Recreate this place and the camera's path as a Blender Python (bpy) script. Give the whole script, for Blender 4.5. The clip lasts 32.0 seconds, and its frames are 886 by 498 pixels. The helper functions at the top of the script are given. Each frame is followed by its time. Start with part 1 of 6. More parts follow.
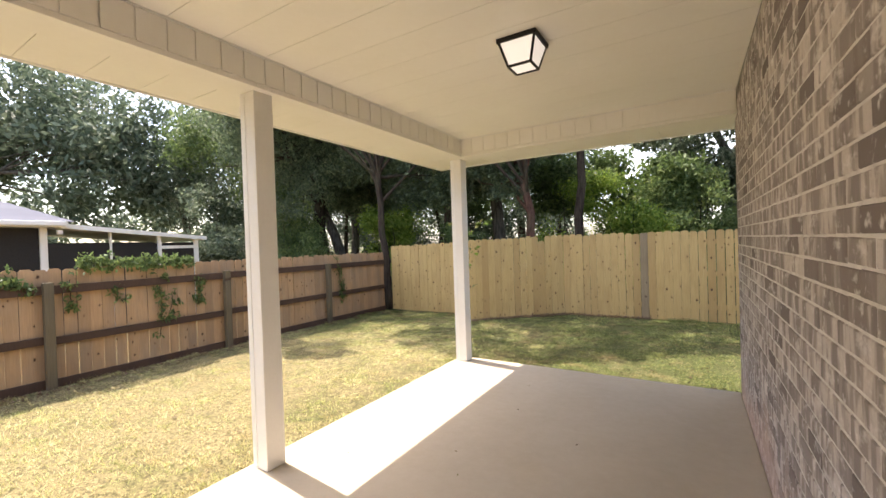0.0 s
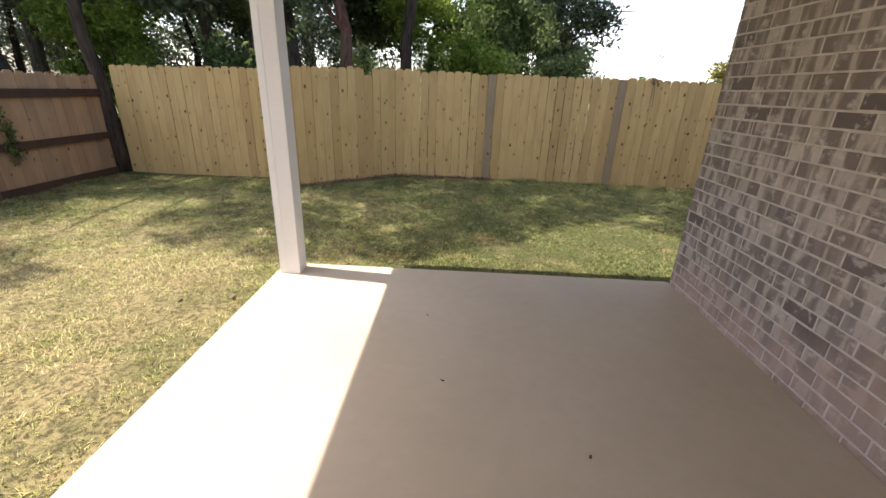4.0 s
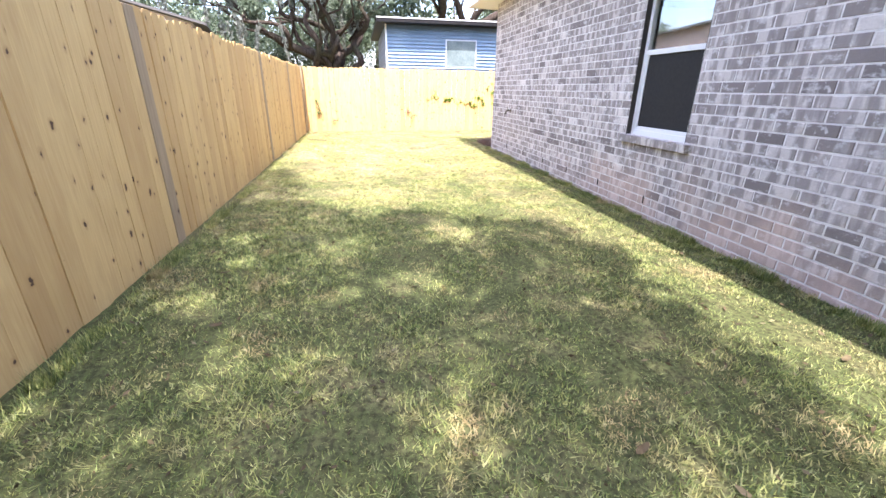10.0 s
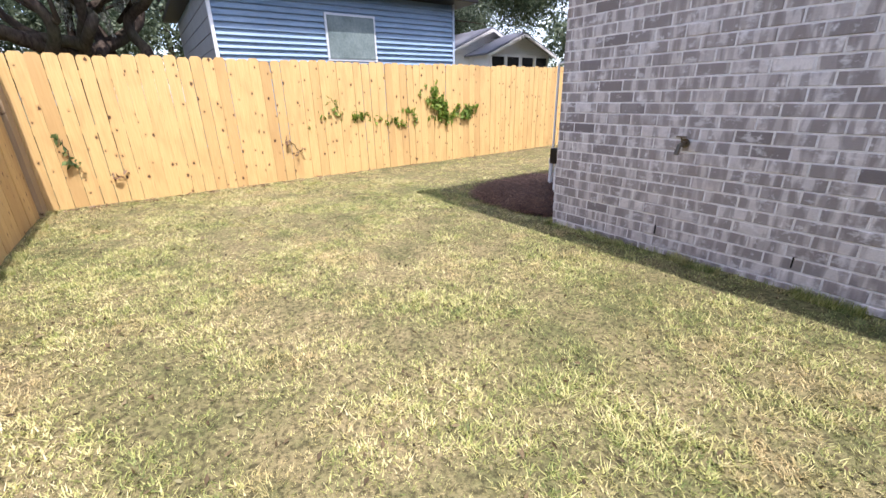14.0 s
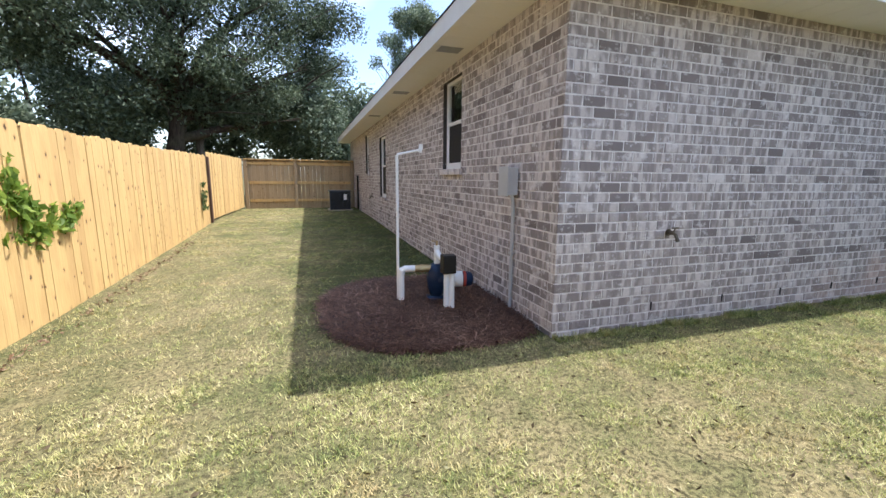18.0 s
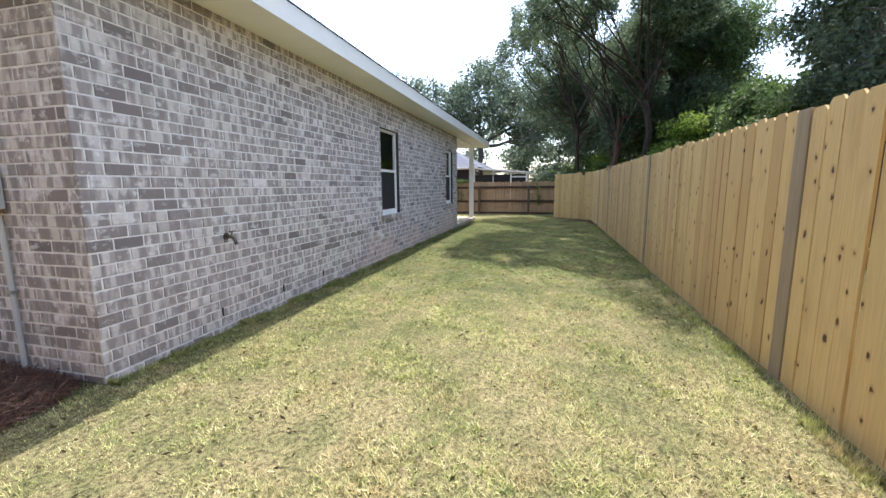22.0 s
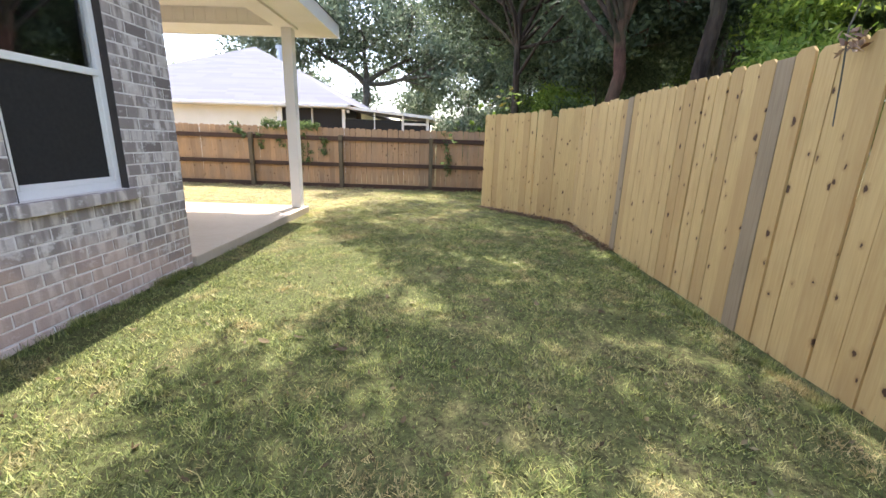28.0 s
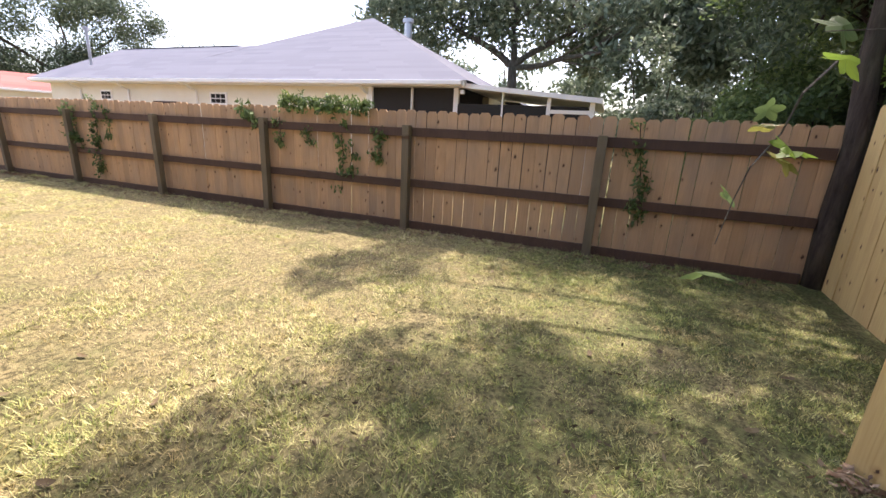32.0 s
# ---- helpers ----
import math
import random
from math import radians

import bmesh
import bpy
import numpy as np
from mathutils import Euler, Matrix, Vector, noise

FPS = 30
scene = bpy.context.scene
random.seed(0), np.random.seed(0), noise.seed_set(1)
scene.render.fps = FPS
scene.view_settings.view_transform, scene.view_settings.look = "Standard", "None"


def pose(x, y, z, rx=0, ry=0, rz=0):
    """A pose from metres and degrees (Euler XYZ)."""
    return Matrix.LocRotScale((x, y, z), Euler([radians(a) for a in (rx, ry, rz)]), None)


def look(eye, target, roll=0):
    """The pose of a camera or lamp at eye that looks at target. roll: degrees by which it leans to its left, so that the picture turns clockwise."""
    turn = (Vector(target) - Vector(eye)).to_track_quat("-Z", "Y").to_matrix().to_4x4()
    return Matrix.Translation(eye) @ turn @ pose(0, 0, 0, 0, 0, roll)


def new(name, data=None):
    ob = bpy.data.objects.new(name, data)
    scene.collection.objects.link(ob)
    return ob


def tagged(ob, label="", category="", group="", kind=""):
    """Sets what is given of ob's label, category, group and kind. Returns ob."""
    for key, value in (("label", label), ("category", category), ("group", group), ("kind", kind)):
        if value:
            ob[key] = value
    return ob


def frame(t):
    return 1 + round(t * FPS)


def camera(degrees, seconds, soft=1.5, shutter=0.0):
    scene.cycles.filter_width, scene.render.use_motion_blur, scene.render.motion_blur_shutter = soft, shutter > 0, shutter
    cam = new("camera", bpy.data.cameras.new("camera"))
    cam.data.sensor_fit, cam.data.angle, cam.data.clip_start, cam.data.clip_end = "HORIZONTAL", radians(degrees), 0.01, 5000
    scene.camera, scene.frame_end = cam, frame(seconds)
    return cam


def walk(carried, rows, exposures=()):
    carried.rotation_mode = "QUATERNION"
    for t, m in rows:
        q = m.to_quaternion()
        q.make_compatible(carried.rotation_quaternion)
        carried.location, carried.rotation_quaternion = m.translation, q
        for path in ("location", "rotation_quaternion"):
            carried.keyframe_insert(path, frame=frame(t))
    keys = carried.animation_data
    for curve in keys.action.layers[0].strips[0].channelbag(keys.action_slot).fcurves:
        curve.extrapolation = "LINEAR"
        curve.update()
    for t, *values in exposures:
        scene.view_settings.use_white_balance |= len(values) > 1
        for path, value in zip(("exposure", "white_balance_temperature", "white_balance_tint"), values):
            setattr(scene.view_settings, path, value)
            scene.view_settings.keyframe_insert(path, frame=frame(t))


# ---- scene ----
# The walk: out from under the porch, along the side yard, round the back corner and home again.
cam = camera(94.7, 32.0)
PATH = [
    (0, (-0.358, -4.744, 1.605), (-1.404, -3.040, 1.583), -1.9),
    (0.5, (-0.584, -4.535, 1.595), (-1.339, -2.683, 1.574), -2.6),
    (1, (-0.678, -4.456, 1.571), (-1.462, -2.616, 1.558), 1.1),
    (1.5, (-0.745, -4.485, 1.553), (-1.427, -2.611, 1.391), -2.0),
    (2, (-0.921, -4.500, 1.505), (-1.449, -2.614, 1.100), -2.7),
    (2.5, (-1.149, -4.323, 1.459), (-1.611, -2.454, 0.917), -0.6),
    (4.5, (-1.832, -2.376, 1.450), (-1.819, -0.519, 0.708), 2.5),
    (5, (-1.907, -1.730, 1.443), (-1.951, 0.134, 0.718), 2.6),
    (5.5, (-1.936, -0.959, 1.428), (-1.768, 0.912, 0.742), 3.1),
    (6, (-1.896, -0.325, 1.428), (-1.335, 1.440, 0.672), 0.9),
    (6.5, (-1.800, 0.269, 1.386), (-0.742, 1.752, 0.560), 0.7),
    (7, (-1.562, 0.810, 1.302), (-0.111, 1.964, 0.553), 1.5),
    (7.5, (-1.231, 1.312, 1.295), (0.560, 2.016, 0.750), -0.5),
    (8, (-0.763, 1.765, 1.257), (1.107, 2.149, 0.661), 0.1),
    (8.5, (-0.244, 2.142, 1.195), (1.603, 2.260, 0.436), 1.0),
    (9, (0.422, 2.376, 1.189), (2.278, 2.183, 0.469), 1.3),
    (9.5, (1.146, 2.579, 1.206), (3.002, 2.243, 0.541), 1.0),
    (10, (1.847, 2.742, 1.192), (3.673, 2.380, 0.462), 0.7),
    (10.5, (2.581, 2.901, 1.192), (4.418, 2.433, 0.555), 1.1),
    (11, (3.404, 2.876, 1.195), (5.213, 2.252, 0.615), 2.7),
    (11.5, (4.188, 2.919, 1.175), (5.999, 2.297, 0.600), 0.7),
    (12, (4.961, 2.960, 1.174), (6.750, 2.270, 0.604), 1.3),
    (12.5, (5.757, 2.957, 1.168), (7.482, 2.182, 0.519), 2.0),
    (13, (6.500, 2.975, 1.155), (8.166, 2.111, 0.463), 2.6),
    (13.5, (7.242, 3.008, 1.170), (8.878, 2.090, 0.475), 1.5),
    (14, (7.975, 3.062, 1.186), (9.513, 1.995, 0.482), -1.3),
    (14.5, (8.718, 3.082, 1.188), (10.175, 1.952, 0.413), -1.9),
    (16.5, (11.215, 3.059, 1.214), (11.631, 1.175, 0.686), -4.9),
    (17, (11.751, 3.105, 1.231), (11.911, 1.151, 0.832), -0.4),
    (17.5, (12.081, 2.917, 1.242), (11.703, 0.968, 1.000), -1.5),
    (18, (12.370, 2.732, 1.287), (11.744, 0.864, 0.946), 0.5),
    (18.5, (12.633, 2.671, 1.350), (11.813, 0.856, 1.171), 0.4),
    (19, (12.755, 2.688, 1.402), (11.957, 0.855, 1.364), 1.1),
    (19.5, (12.784, 2.696, 1.410), (11.981, 0.865, 1.356), 1.5),
    (20, (12.791, 2.681, 1.343), (11.985, 0.866, 1.101), 1.7),
    (20.5, (12.774, 2.670, 1.278), (11.743, 0.977, 1.009), 2.8),
    (21, (12.668, 2.684, 1.282), (11.182, 1.353, 1.135), 0.8),
    (21.5, (12.530, 2.728, 1.293), (10.719, 1.901, 1.105), -0.7),
    (22, (12.379, 2.773, 1.263), (10.467, 2.273, 0.959), -0.5),
    (22.5, (12.009, 2.783, 1.206), (10.071, 2.477, 0.820), -0.4),
    (23, (11.410, 2.816, 1.191), (9.469, 2.672, 0.731), 0.1),
    (23.5, (10.699, 2.821, 1.213), (8.749, 2.741, 0.774), -1.5),
    (24, (9.928, 2.788, 1.225), (7.976, 2.681, 0.806), -3.3),
    (24.5, (9.164, 2.714, 1.193), (7.229, 2.565, 0.710), -2.9),
    (25, (8.371, 2.586, 1.191), (6.449, 2.434, 0.660), -1.6),
    (25.5, (7.587, 2.386, 1.196), (5.651, 2.321, 0.699), -0.6),
    (26, (6.769, 2.256, 1.203), (4.807, 2.192, 0.824), -1.2),
    (26.5, (5.955, 2.118, 1.194), (3.982, 2.135, 0.867), -1.4),
    (28.5, (2.702, 2.330, 1.164), (0.778, 2.295, 0.619), 2.1),
    (29, (1.919, 2.307, 1.214), (-0.014, 2.216, 0.707), 1.0),
    (29.5, (1.195, 2.299, 1.234), (-0.739, 2.190, 0.738), 0.4),
    (30, (0.342, 2.264, 1.248), (-1.591, 2.133, 0.755), 1.3),
    (30.5, (-0.417, 2.133, 1.168), (-2.355, 1.950, 0.707), 3.1),
    (31, (-1.197, 2.076, 1.204), (-3.125, 1.808, 0.743), 2.5),
    (31.5, (-1.927, 1.956, 1.168), (-3.818, 1.551, 0.658), 1.8),
    (32, (-2.548, 1.853, 1.181), (-4.350, 1.175, 0.639), 3.1),
]
# seconds, stops, white balance
EXPOSURE = [(0.0, 2.05, 7040, 15), (2.5, 1.91, 6940, 15), (4.5, 1.60, 6740, 16), (6.0, 1.82, 6190, 15), (7.0, 2.26, 5700, 34), (8.0, 2.40, 6240, 36), (9.0, 2.53, 6240, 23), (10.0, 2.58, 6140, 20), (11.0, 2.30, 6140, 20), (13.0, 1.55, 6140, 20), (14.0, 1.42, 6090, 19), (17.0, 1.41, 5990, 15), (19.0, 1.42, 5930, 8), (21.0, 1.43, 5990, 7), (22.0, 1.63, 6090, 9), (23.0, 1.60, 6200, 10), (24.0, 1.76, 6250, 12), (26.0, 2.24, 6450, 13), (29.0, 2.38, 6600, 15), (31.0, 2.10, 6700, 18), (32.0, 1.86, 6800, 21)]
walk(cam, [(t, look(eye, target, roll)) for t, eye, target, roll in PATH], exposures=EXPOSURE)

# ---- daylight ----
SUN_SHIFT = (0.525, -0.058)  # how far a shadow runs per metre of height
sun_way = Vector((SUN_SHIFT[0], SUN_SHIFT[1], -1)).normalized()
sun_data = bpy.data.lights.new("sun", "SUN")
sun_data.energy, sun_data.angle, sun_data.color = 2.85, radians(0.53), (1.0, 0.95, 0.88)
sun_lamp = new("sun", sun_data)
sun_lamp.matrix_world = Matrix.Translation((0, 0, 30)) @ sun_way.to_track_quat("-Z", "Y").to_matrix().to_4x4()

sky_world = bpy.data.worlds.new("sky")
scene.world = sky_world
sky_world.use_nodes = True
wn = sky_world.node_tree
wn.nodes.clear()
sky_out = wn.nodes.new("ShaderNodeOutputWorld")
sky_bg = wn.nodes.new("ShaderNodeBackground")
sky_tex = wn.nodes.new("ShaderNodeTexSky")
sky_tex.sky_type, sky_tex.sun_disc = "NISHITA", False
sky_tex.sun_elevation, sky_tex.sun_rotation = math.asin(-sun_way.z), math.atan2(-sun_way.x, -sun_way.y)
sky_tex.dust_density, sky_tex.air_density = 2.3, 1.0
# thin bright cloud over the blue
sky_coord = wn.nodes.new("ShaderNodeTexCoord")
cloud_map = wn.nodes.new("ShaderNodeMapping")
cloud_map.inputs["Scale"].default_value = (1.0, 1.0, 3.0)
cloud = wn.nodes.new("ShaderNodeTexNoise")
cloud.inputs["Scale"].default_value, cloud.inputs["Detail"].default_value, cloud.inputs["Roughness"].default_value = 1.3, 4, 0.5
cloud_ramp = wn.nodes.new("ShaderNodeValToRGB")
cloud_ramp.color_ramp.elements[0].position, cloud_ramp.color_ramp.elements[1].position = 0.5, 1.0
cloud_mix = wn.nodes.new("ShaderNodeMixRGB")
cloud_mix.inputs["Color2"].default_value = (8.4, 8.6, 9.0, 1)
wn.links.new(sky_coord.outputs["Generated"], cloud_map.inputs["Vector"])
wn.links.new(cloud_map.outputs["Vector"], cloud.inputs["Vector"])
wn.links.new(cloud.outputs["Fac"], cloud_ramp.inputs["Fac"])
wn.links.new(cloud_ramp.outputs["Color"], cloud_mix.inputs["Fac"])
wn.links.new(sky_tex.outputs["Color"], cloud_mix.inputs["Color1"])
wn.links.new(cloud_mix.outputs["Color"], sky_bg.inputs["Color"])
sky_bg.inputs["Strength"].default_value = 0.15
wn.links.new(sky_bg.outputs["Background"], sky_out.inputs["Surface"])

# ---- materials ----


class Nodes:
    """A short way to wire a node material."""

    def __init__(self, name, rough=0.8, metal=0.0, spec=0.3):
        self.mat = bpy.data.materials.new(name)
        self.mat.use_nodes = True
        self.t = self.mat.node_tree
        self.bsdf = self.t.nodes["Principled BSDF"]
        self.bsdf.inputs["Roughness"].default_value = rough
        self.bsdf.inputs["Metallic"].default_value = metal
        self.bsdf.inputs["Specular IOR Level"].default_value = spec

    def node(self, kind, **inputs):
        n = self.t.nodes.new(kind)
        for k, v in inputs.items():
            n.inputs[k.replace("_", " ")].default_value = v
        return n

    def link(self, a, b):
        self.t.links.new(a, b)

    def coord(self, scale=(1, 1, 1), which="Object", shift=None):
        if which == "World":
            src = self.t.nodes.new("ShaderNodeNewGeometry").outputs["Position"]
        else:
            src = self.t.nodes.new("ShaderNodeTexCoord").outputs[which]
        m = self.node("ShaderNodeMapping", Scale=scale)
        self.link(src, m.inputs["Vector"])
        if shift is not None:
            self.link(shift, m.inputs["Location"])
        return m.outputs["Vector"]

    def rand(self):
        a = self.t.nodes.new("ShaderNodeObjectInfo").outputs["Random"]
        b = self.t.nodes.new("ShaderNodeNewGeometry").outputs["Random Per Island"]
        s = self.math("ADD", a, b)
        return self.math("FRACT", s)

    def math(self, op, a, b=0.0, clamp=False):
        n = self.t.nodes.new("ShaderNodeMath")
        n.operation, n.use_clamp = op, clamp
        for i, v in enumerate((a, b)):
            if isinstance(v, (int, float)):
                n.inputs[i].default_value = v
            else:
                self.link(v, n.inputs[i])
        return n.outputs[0]

    def noise(self, vec, scale, detail=3, rough=0.55, distort=0.0):
        n = self.node("ShaderNodeTexNoise", Scale=scale, Detail=detail, Roughness=rough, Distortion=distort)
        self.link(vec, n.inputs["Vector"])
        return n.outputs["Fac"]

    def ramp(self, fac, stops):
        n = self.t.nodes.new("ShaderNodeValToRGB")
        while len(n.color_ramp.elements) < len(stops):
            n.color_ramp.elements.new(0.5)
        for e, (p, c) in zip(n.color_ramp.elements, stops):
            e.position, e.color = p, (*c, 1) if len(c) == 3 else c
        self.link(fac, n.inputs["Fac"])
        return n.outputs["Color"]

    def mix(self, fac, a, b, how="MIX"):
        n = self.t.nodes.new("ShaderNodeMixRGB")
        n.blend_type = how
        for key, v in (("Fac", fac), ("Color1", a), ("Color2", b)):
            if isinstance(v, (int, float)):
                n.inputs[key].default_value = v
            elif isinstance(v, tuple):
                n.inputs[key].default_value = (*v, 1)
            else:
                self.link(v, n.inputs[key])
        return n.outputs["Color"]

    def step(self, fac, lo, hi):
        n = self.node("ShaderNodeMapRange")
        n.inputs["From Min"].default_value, n.inputs["From Max"].default_value = lo, hi
        self.link(fac, n.inputs["Value"])
        return n.outputs["Result"]

    def bump(self, height, strength=0.3, distance=0.01):
        n = self.node("ShaderNodeBump", Strength=strength, Distance=distance)
        self.link(height, n.inputs["Height"])
        self.link(n.outputs["Normal"], self.bsdf.inputs["Normal"])

    def done(self, color, rough=None):
        if isinstance(color, tuple):
            self.bsdf.inputs["Base Color"].default_value = (*color, 1)
        else:
            self.link(color, self.bsdf.inputs["Base Color"])
        if rough is not None:
            self.link(rough, self.bsdf.inputs["Roughness"])
        return self.mat


def mottled(name, a, b, scale=6, rough=0.7, bump=0.15, metal=0.0, stretch=(1, 1, 1), spec=0.3, which="Object"):
    """Two tones in soft patches, with a finer grain over them."""
    n = Nodes(name, rough, metal, spec)
    v = n.coord(stretch, which)
    big, fine = n.noise(v, scale, 3), n.noise(v, scale * 14, 2)
    f = n.math("ADD", n.math("MULTIPLY", big, 0.7), n.math("MULTIPLY", fine, 0.3))
    n.bump(fine, bump, 0.004)
    return n.done(n.mix(n.step(f, 0.32, 0.68), a, b))


def wood(name, pale, mid, dark, knot=(0.085, 0.046, 0.024), knots=0.5, rough=0.75, weather=0.0):
    """Sawn boards: grain along z, dark knots, each board of its own tone."""
    n = Nodes(name, rough, 0, 0.25)
    r = n.rand()
    sh = n.t.nodes.new("ShaderNodeCombineXYZ")
    n.link(n.math("MULTIPLY", r, 37.0), sh.inputs[0])
    n.link(n.math("MULTIPLY", r, 91.0), sh.inputs[2])
    base = n.coord((1, 1, 1), "Object", sh.outputs[0])
    warp = n.coord((22, 22, 1.1), "Object", sh.outputs[0])
    grain = n.noise(warp, 3.0, 4, 0.6, 0.6)
    blotch = n.noise(n.coord((3, 3, 1), "Object", sh.outputs[0]), 1.6, 3)
    col = n.mix(n.step(grain, 0.3, 0.72), mid, pale)
    col = n.mix(n.math("MULTIPLY", n.step(r, 0.45, 1.0), 0.5), col, dark)
    col = n.mix(n.math("MULTIPLY", n.step(blotch, 0.48, 0.74), 0.45), col, dark)
    streak = n.noise(n.coord((60, 60, 0.7), "Object", sh.outputs[0]), 2.0, 2, 0.6)
    col = n.mix(n.math("MULTIPLY", n.step(streak, 0.54, 0.74), 0.22), col, dark)
    if weather:
        grey = n.noise(n.coord((1.2, 1.2, 0.6), "World"), 2.2, 4, 0.6)
        col = n.mix(n.math("MULTIPLY", n.step(grey, 0.42, 0.7), weather), col, (0.2, 0.19, 0.17))
    flat = n.t.nodes.new("ShaderNodeSeparateXYZ")
    n.link(base, flat.inputs[0])
    face = n.t.nodes.new("ShaderNodeCombineXYZ")
    rag = n.math("MULTIPLY", n.math("SUBTRACT", n.noise(base, 26, 3, 0.6), 0.5), 0.16)
    n.link(n.math("ADD", n.math("MULTIPLY", flat.outputs[0], 6.4), rag), face.inputs[0])
    n.link(n.math("SUBTRACT", n.math("MULTIPLY", flat.outputs[2], 4.3), rag), face.inputs[1])
    vor = n.node("ShaderNodeTexVoronoi", Scale=1.0, Randomness=1.0)
    vor.voronoi_dimensions = "2D"
    n.link(face.outputs[0], vor.inputs["Vector"])
    sep = n.t.nodes.new("ShaderNodeSeparateColor")
    n.link(vor.outputs["Color"], sep.inputs[0])
    size = n.math("MULTIPLY", n.math("POWER", n.step(sep.outputs[0], 1.0 - knots, 1.0), 3.0), 0.06)
    size = n.math("ADD", size, n.math("MULTIPLY", n.math("GREATER_THAN", sep.outputs[0], 1.0 - knots), 0.055))
    ragged = n.math("MULTIPLY", n.math("SUBTRACT", n.noise(n.coord((1, 1, 1), "Object", sh.outputs[0]), 30, 3), 0.5), 0.16)
    spot = n.math("SUBTRACT", size, n.math("ADD", vor.outputs["Distance"], ragged))
    core = n.step(spot, 0.0, 0.03)
    halo = n.math("MULTIPLY", n.step(spot, -0.09, 0.02), n.math("GREATER_THAN", size, 0.015))
    col = n.mix(n.math("MULTIPLY", halo, 0.65, True), col, dark)
    col = n.mix(core, col, knot)
    n.bump(grain, 0.25, 0.003)
    return n.done(col)


def brick_material():
    """Grey flashed brick: dark hearts and paler ends in blocks, each brick of its own tone."""
    n = Nodes("grey_brick", 0.9, 0, 0.2)
    r = n.rand()
    v = n.coord((1, 1, 1), "World")
    shift = n.t.nodes.new("ShaderNodeCombineXYZ")
    n.link(n.math("MULTIPLY", r, 53.0), shift.inputs[2])
    n.link(n.math("MULTIPLY", r, 17.0), shift.inputs[0])
    band = n.noise(n.coord((9, 9, 1.6), "World", shift.outputs[0]), 1.75, 2, 0.4, 0.25)
    cloud_ = n.noise(v, 0.9, 3)
    grit = n.noise(v, 95, 3, 0.7)
    soft = n.noise(v, 24, 3, 0.6)
    blot = n.noise(n.coord((7, 7, 6), "World", shift.outputs[0]), 2.2, 3, 0.6)       # smears of lime and slurry
    tone = n.ramp(r, [(0.0, (0.162, 0.139, 0.132)), (0.07, (0.216, 0.186, 0.177)), (0.13, (0.325, 0.283, 0.267)), (0.6, (0.39, 0.342, 0.32)), (0.93, (0.47, 0.417, 0.391)), (1.0, (0.76, 0.7, 0.66))])
    mixed = n.step(r, 0.06, 0.14)
    pale = n.math("MULTIPLY", n.math("MULTIPLY", n.step(band, 0.53, 0.59), 0.72), mixed)
    dark = n.math("MULTIPLY", n.math("MULTIPLY", n.step(band, 0.5, 0.44), 0.62), mixed)
    col = n.mix(pale, tone, (0.73, 0.67, 0.63))
    col = n.mix(dark, col, (0.2, 0.172, 0.162))
    col = n.mix(n.math("MULTIPLY", n.step(blot, 0.6, 0.7), 0.7), col, (0.86, 0.825, 0.805))
    lime = n.noise(n.coord((1, 1, 1.6), "World"), 6.5, 4, 0.65)
    col = n.mix(n.math("MULTIPLY", n.step(lime, 0.56, 0.66), 0.62), col, (0.84, 0.8, 0.78))
    col = n.mix(n.math("MULTIPLY", n.step(cloud_, 0.45, 0.7), 0.18), col, (0.5, 0.42, 0.38))
    col = n.mix(n.math("MULTIPLY", n.step(soft, 0.5, 0.7), 0.22), col, (0.2, 0.175, 0.17))
    col = n.mix(n.math("MULTIPLY", n.step(grit, 0.35, 0.75), 0.2), col, (0.27, 0.235, 0.225))
    col = n.mix(0.05, col, (0.6, 0.48, 0.43))
    # red-brown soil splashed up by the rain, in ragged patches
    sep = n.t.nodes.new("ShaderNodeSeparateXYZ")
    n.link(v, sep.inputs[0])
    splash = n.noise(n.coord((1, 1, 0.7), "World"), 2.1, 4, 0.6)
    rim = n.math("ADD", sep.outputs[2], n.math("MULTIPLY", n.math("SUBTRACT", splash, 0.5), -1.5))
    col = n.mix(n.math("MULTIPLY", n.math("MULTIPLY", n.step(rim, 0.48, 0.1), n.step(sep.outputs[0], 8.2, 5.8)), 0.62), col, (0.62, 0.45, 0.37))
    n.bump(n.math("ADD", grit, n.math("MULTIPLY", soft, 1.5)), 0.4, 0.005)
    return n.done(col)


def leaf_material(name, stops, translucent=0.35):
    n = Nodes(name, 0.55, 0, 0.35)
    r = n.t.nodes.new("ShaderNodeNewGeometry").outputs["Random Per Island"]
    big = n.noise(n.coord((1, 1, 1), "World"), 0.5, 3)
    f = n.math("ADD", n.math("MULTIPLY", r, 0.65), n.math("MULTIPLY", n.step(big, 0.3, 0.7), 0.35))
    col = n.ramp(f, stops)
    n.done(col)
    tr = n.t.nodes.new("ShaderNodeBsdfTranslucent")
    n.link(col, tr.inputs["Color"])
    add = n.t.nodes.new("ShaderNodeMixShader")
    add.inputs[0].default_value = translucent
    n.link(n.bsdf.outputs[0], add.inputs[1])
    n.link(tr.outputs[0], add.inputs[2])
    n.link(add.outputs[0], n.t.nodes["Material Output"].inputs["Surface"])
    return n.mat


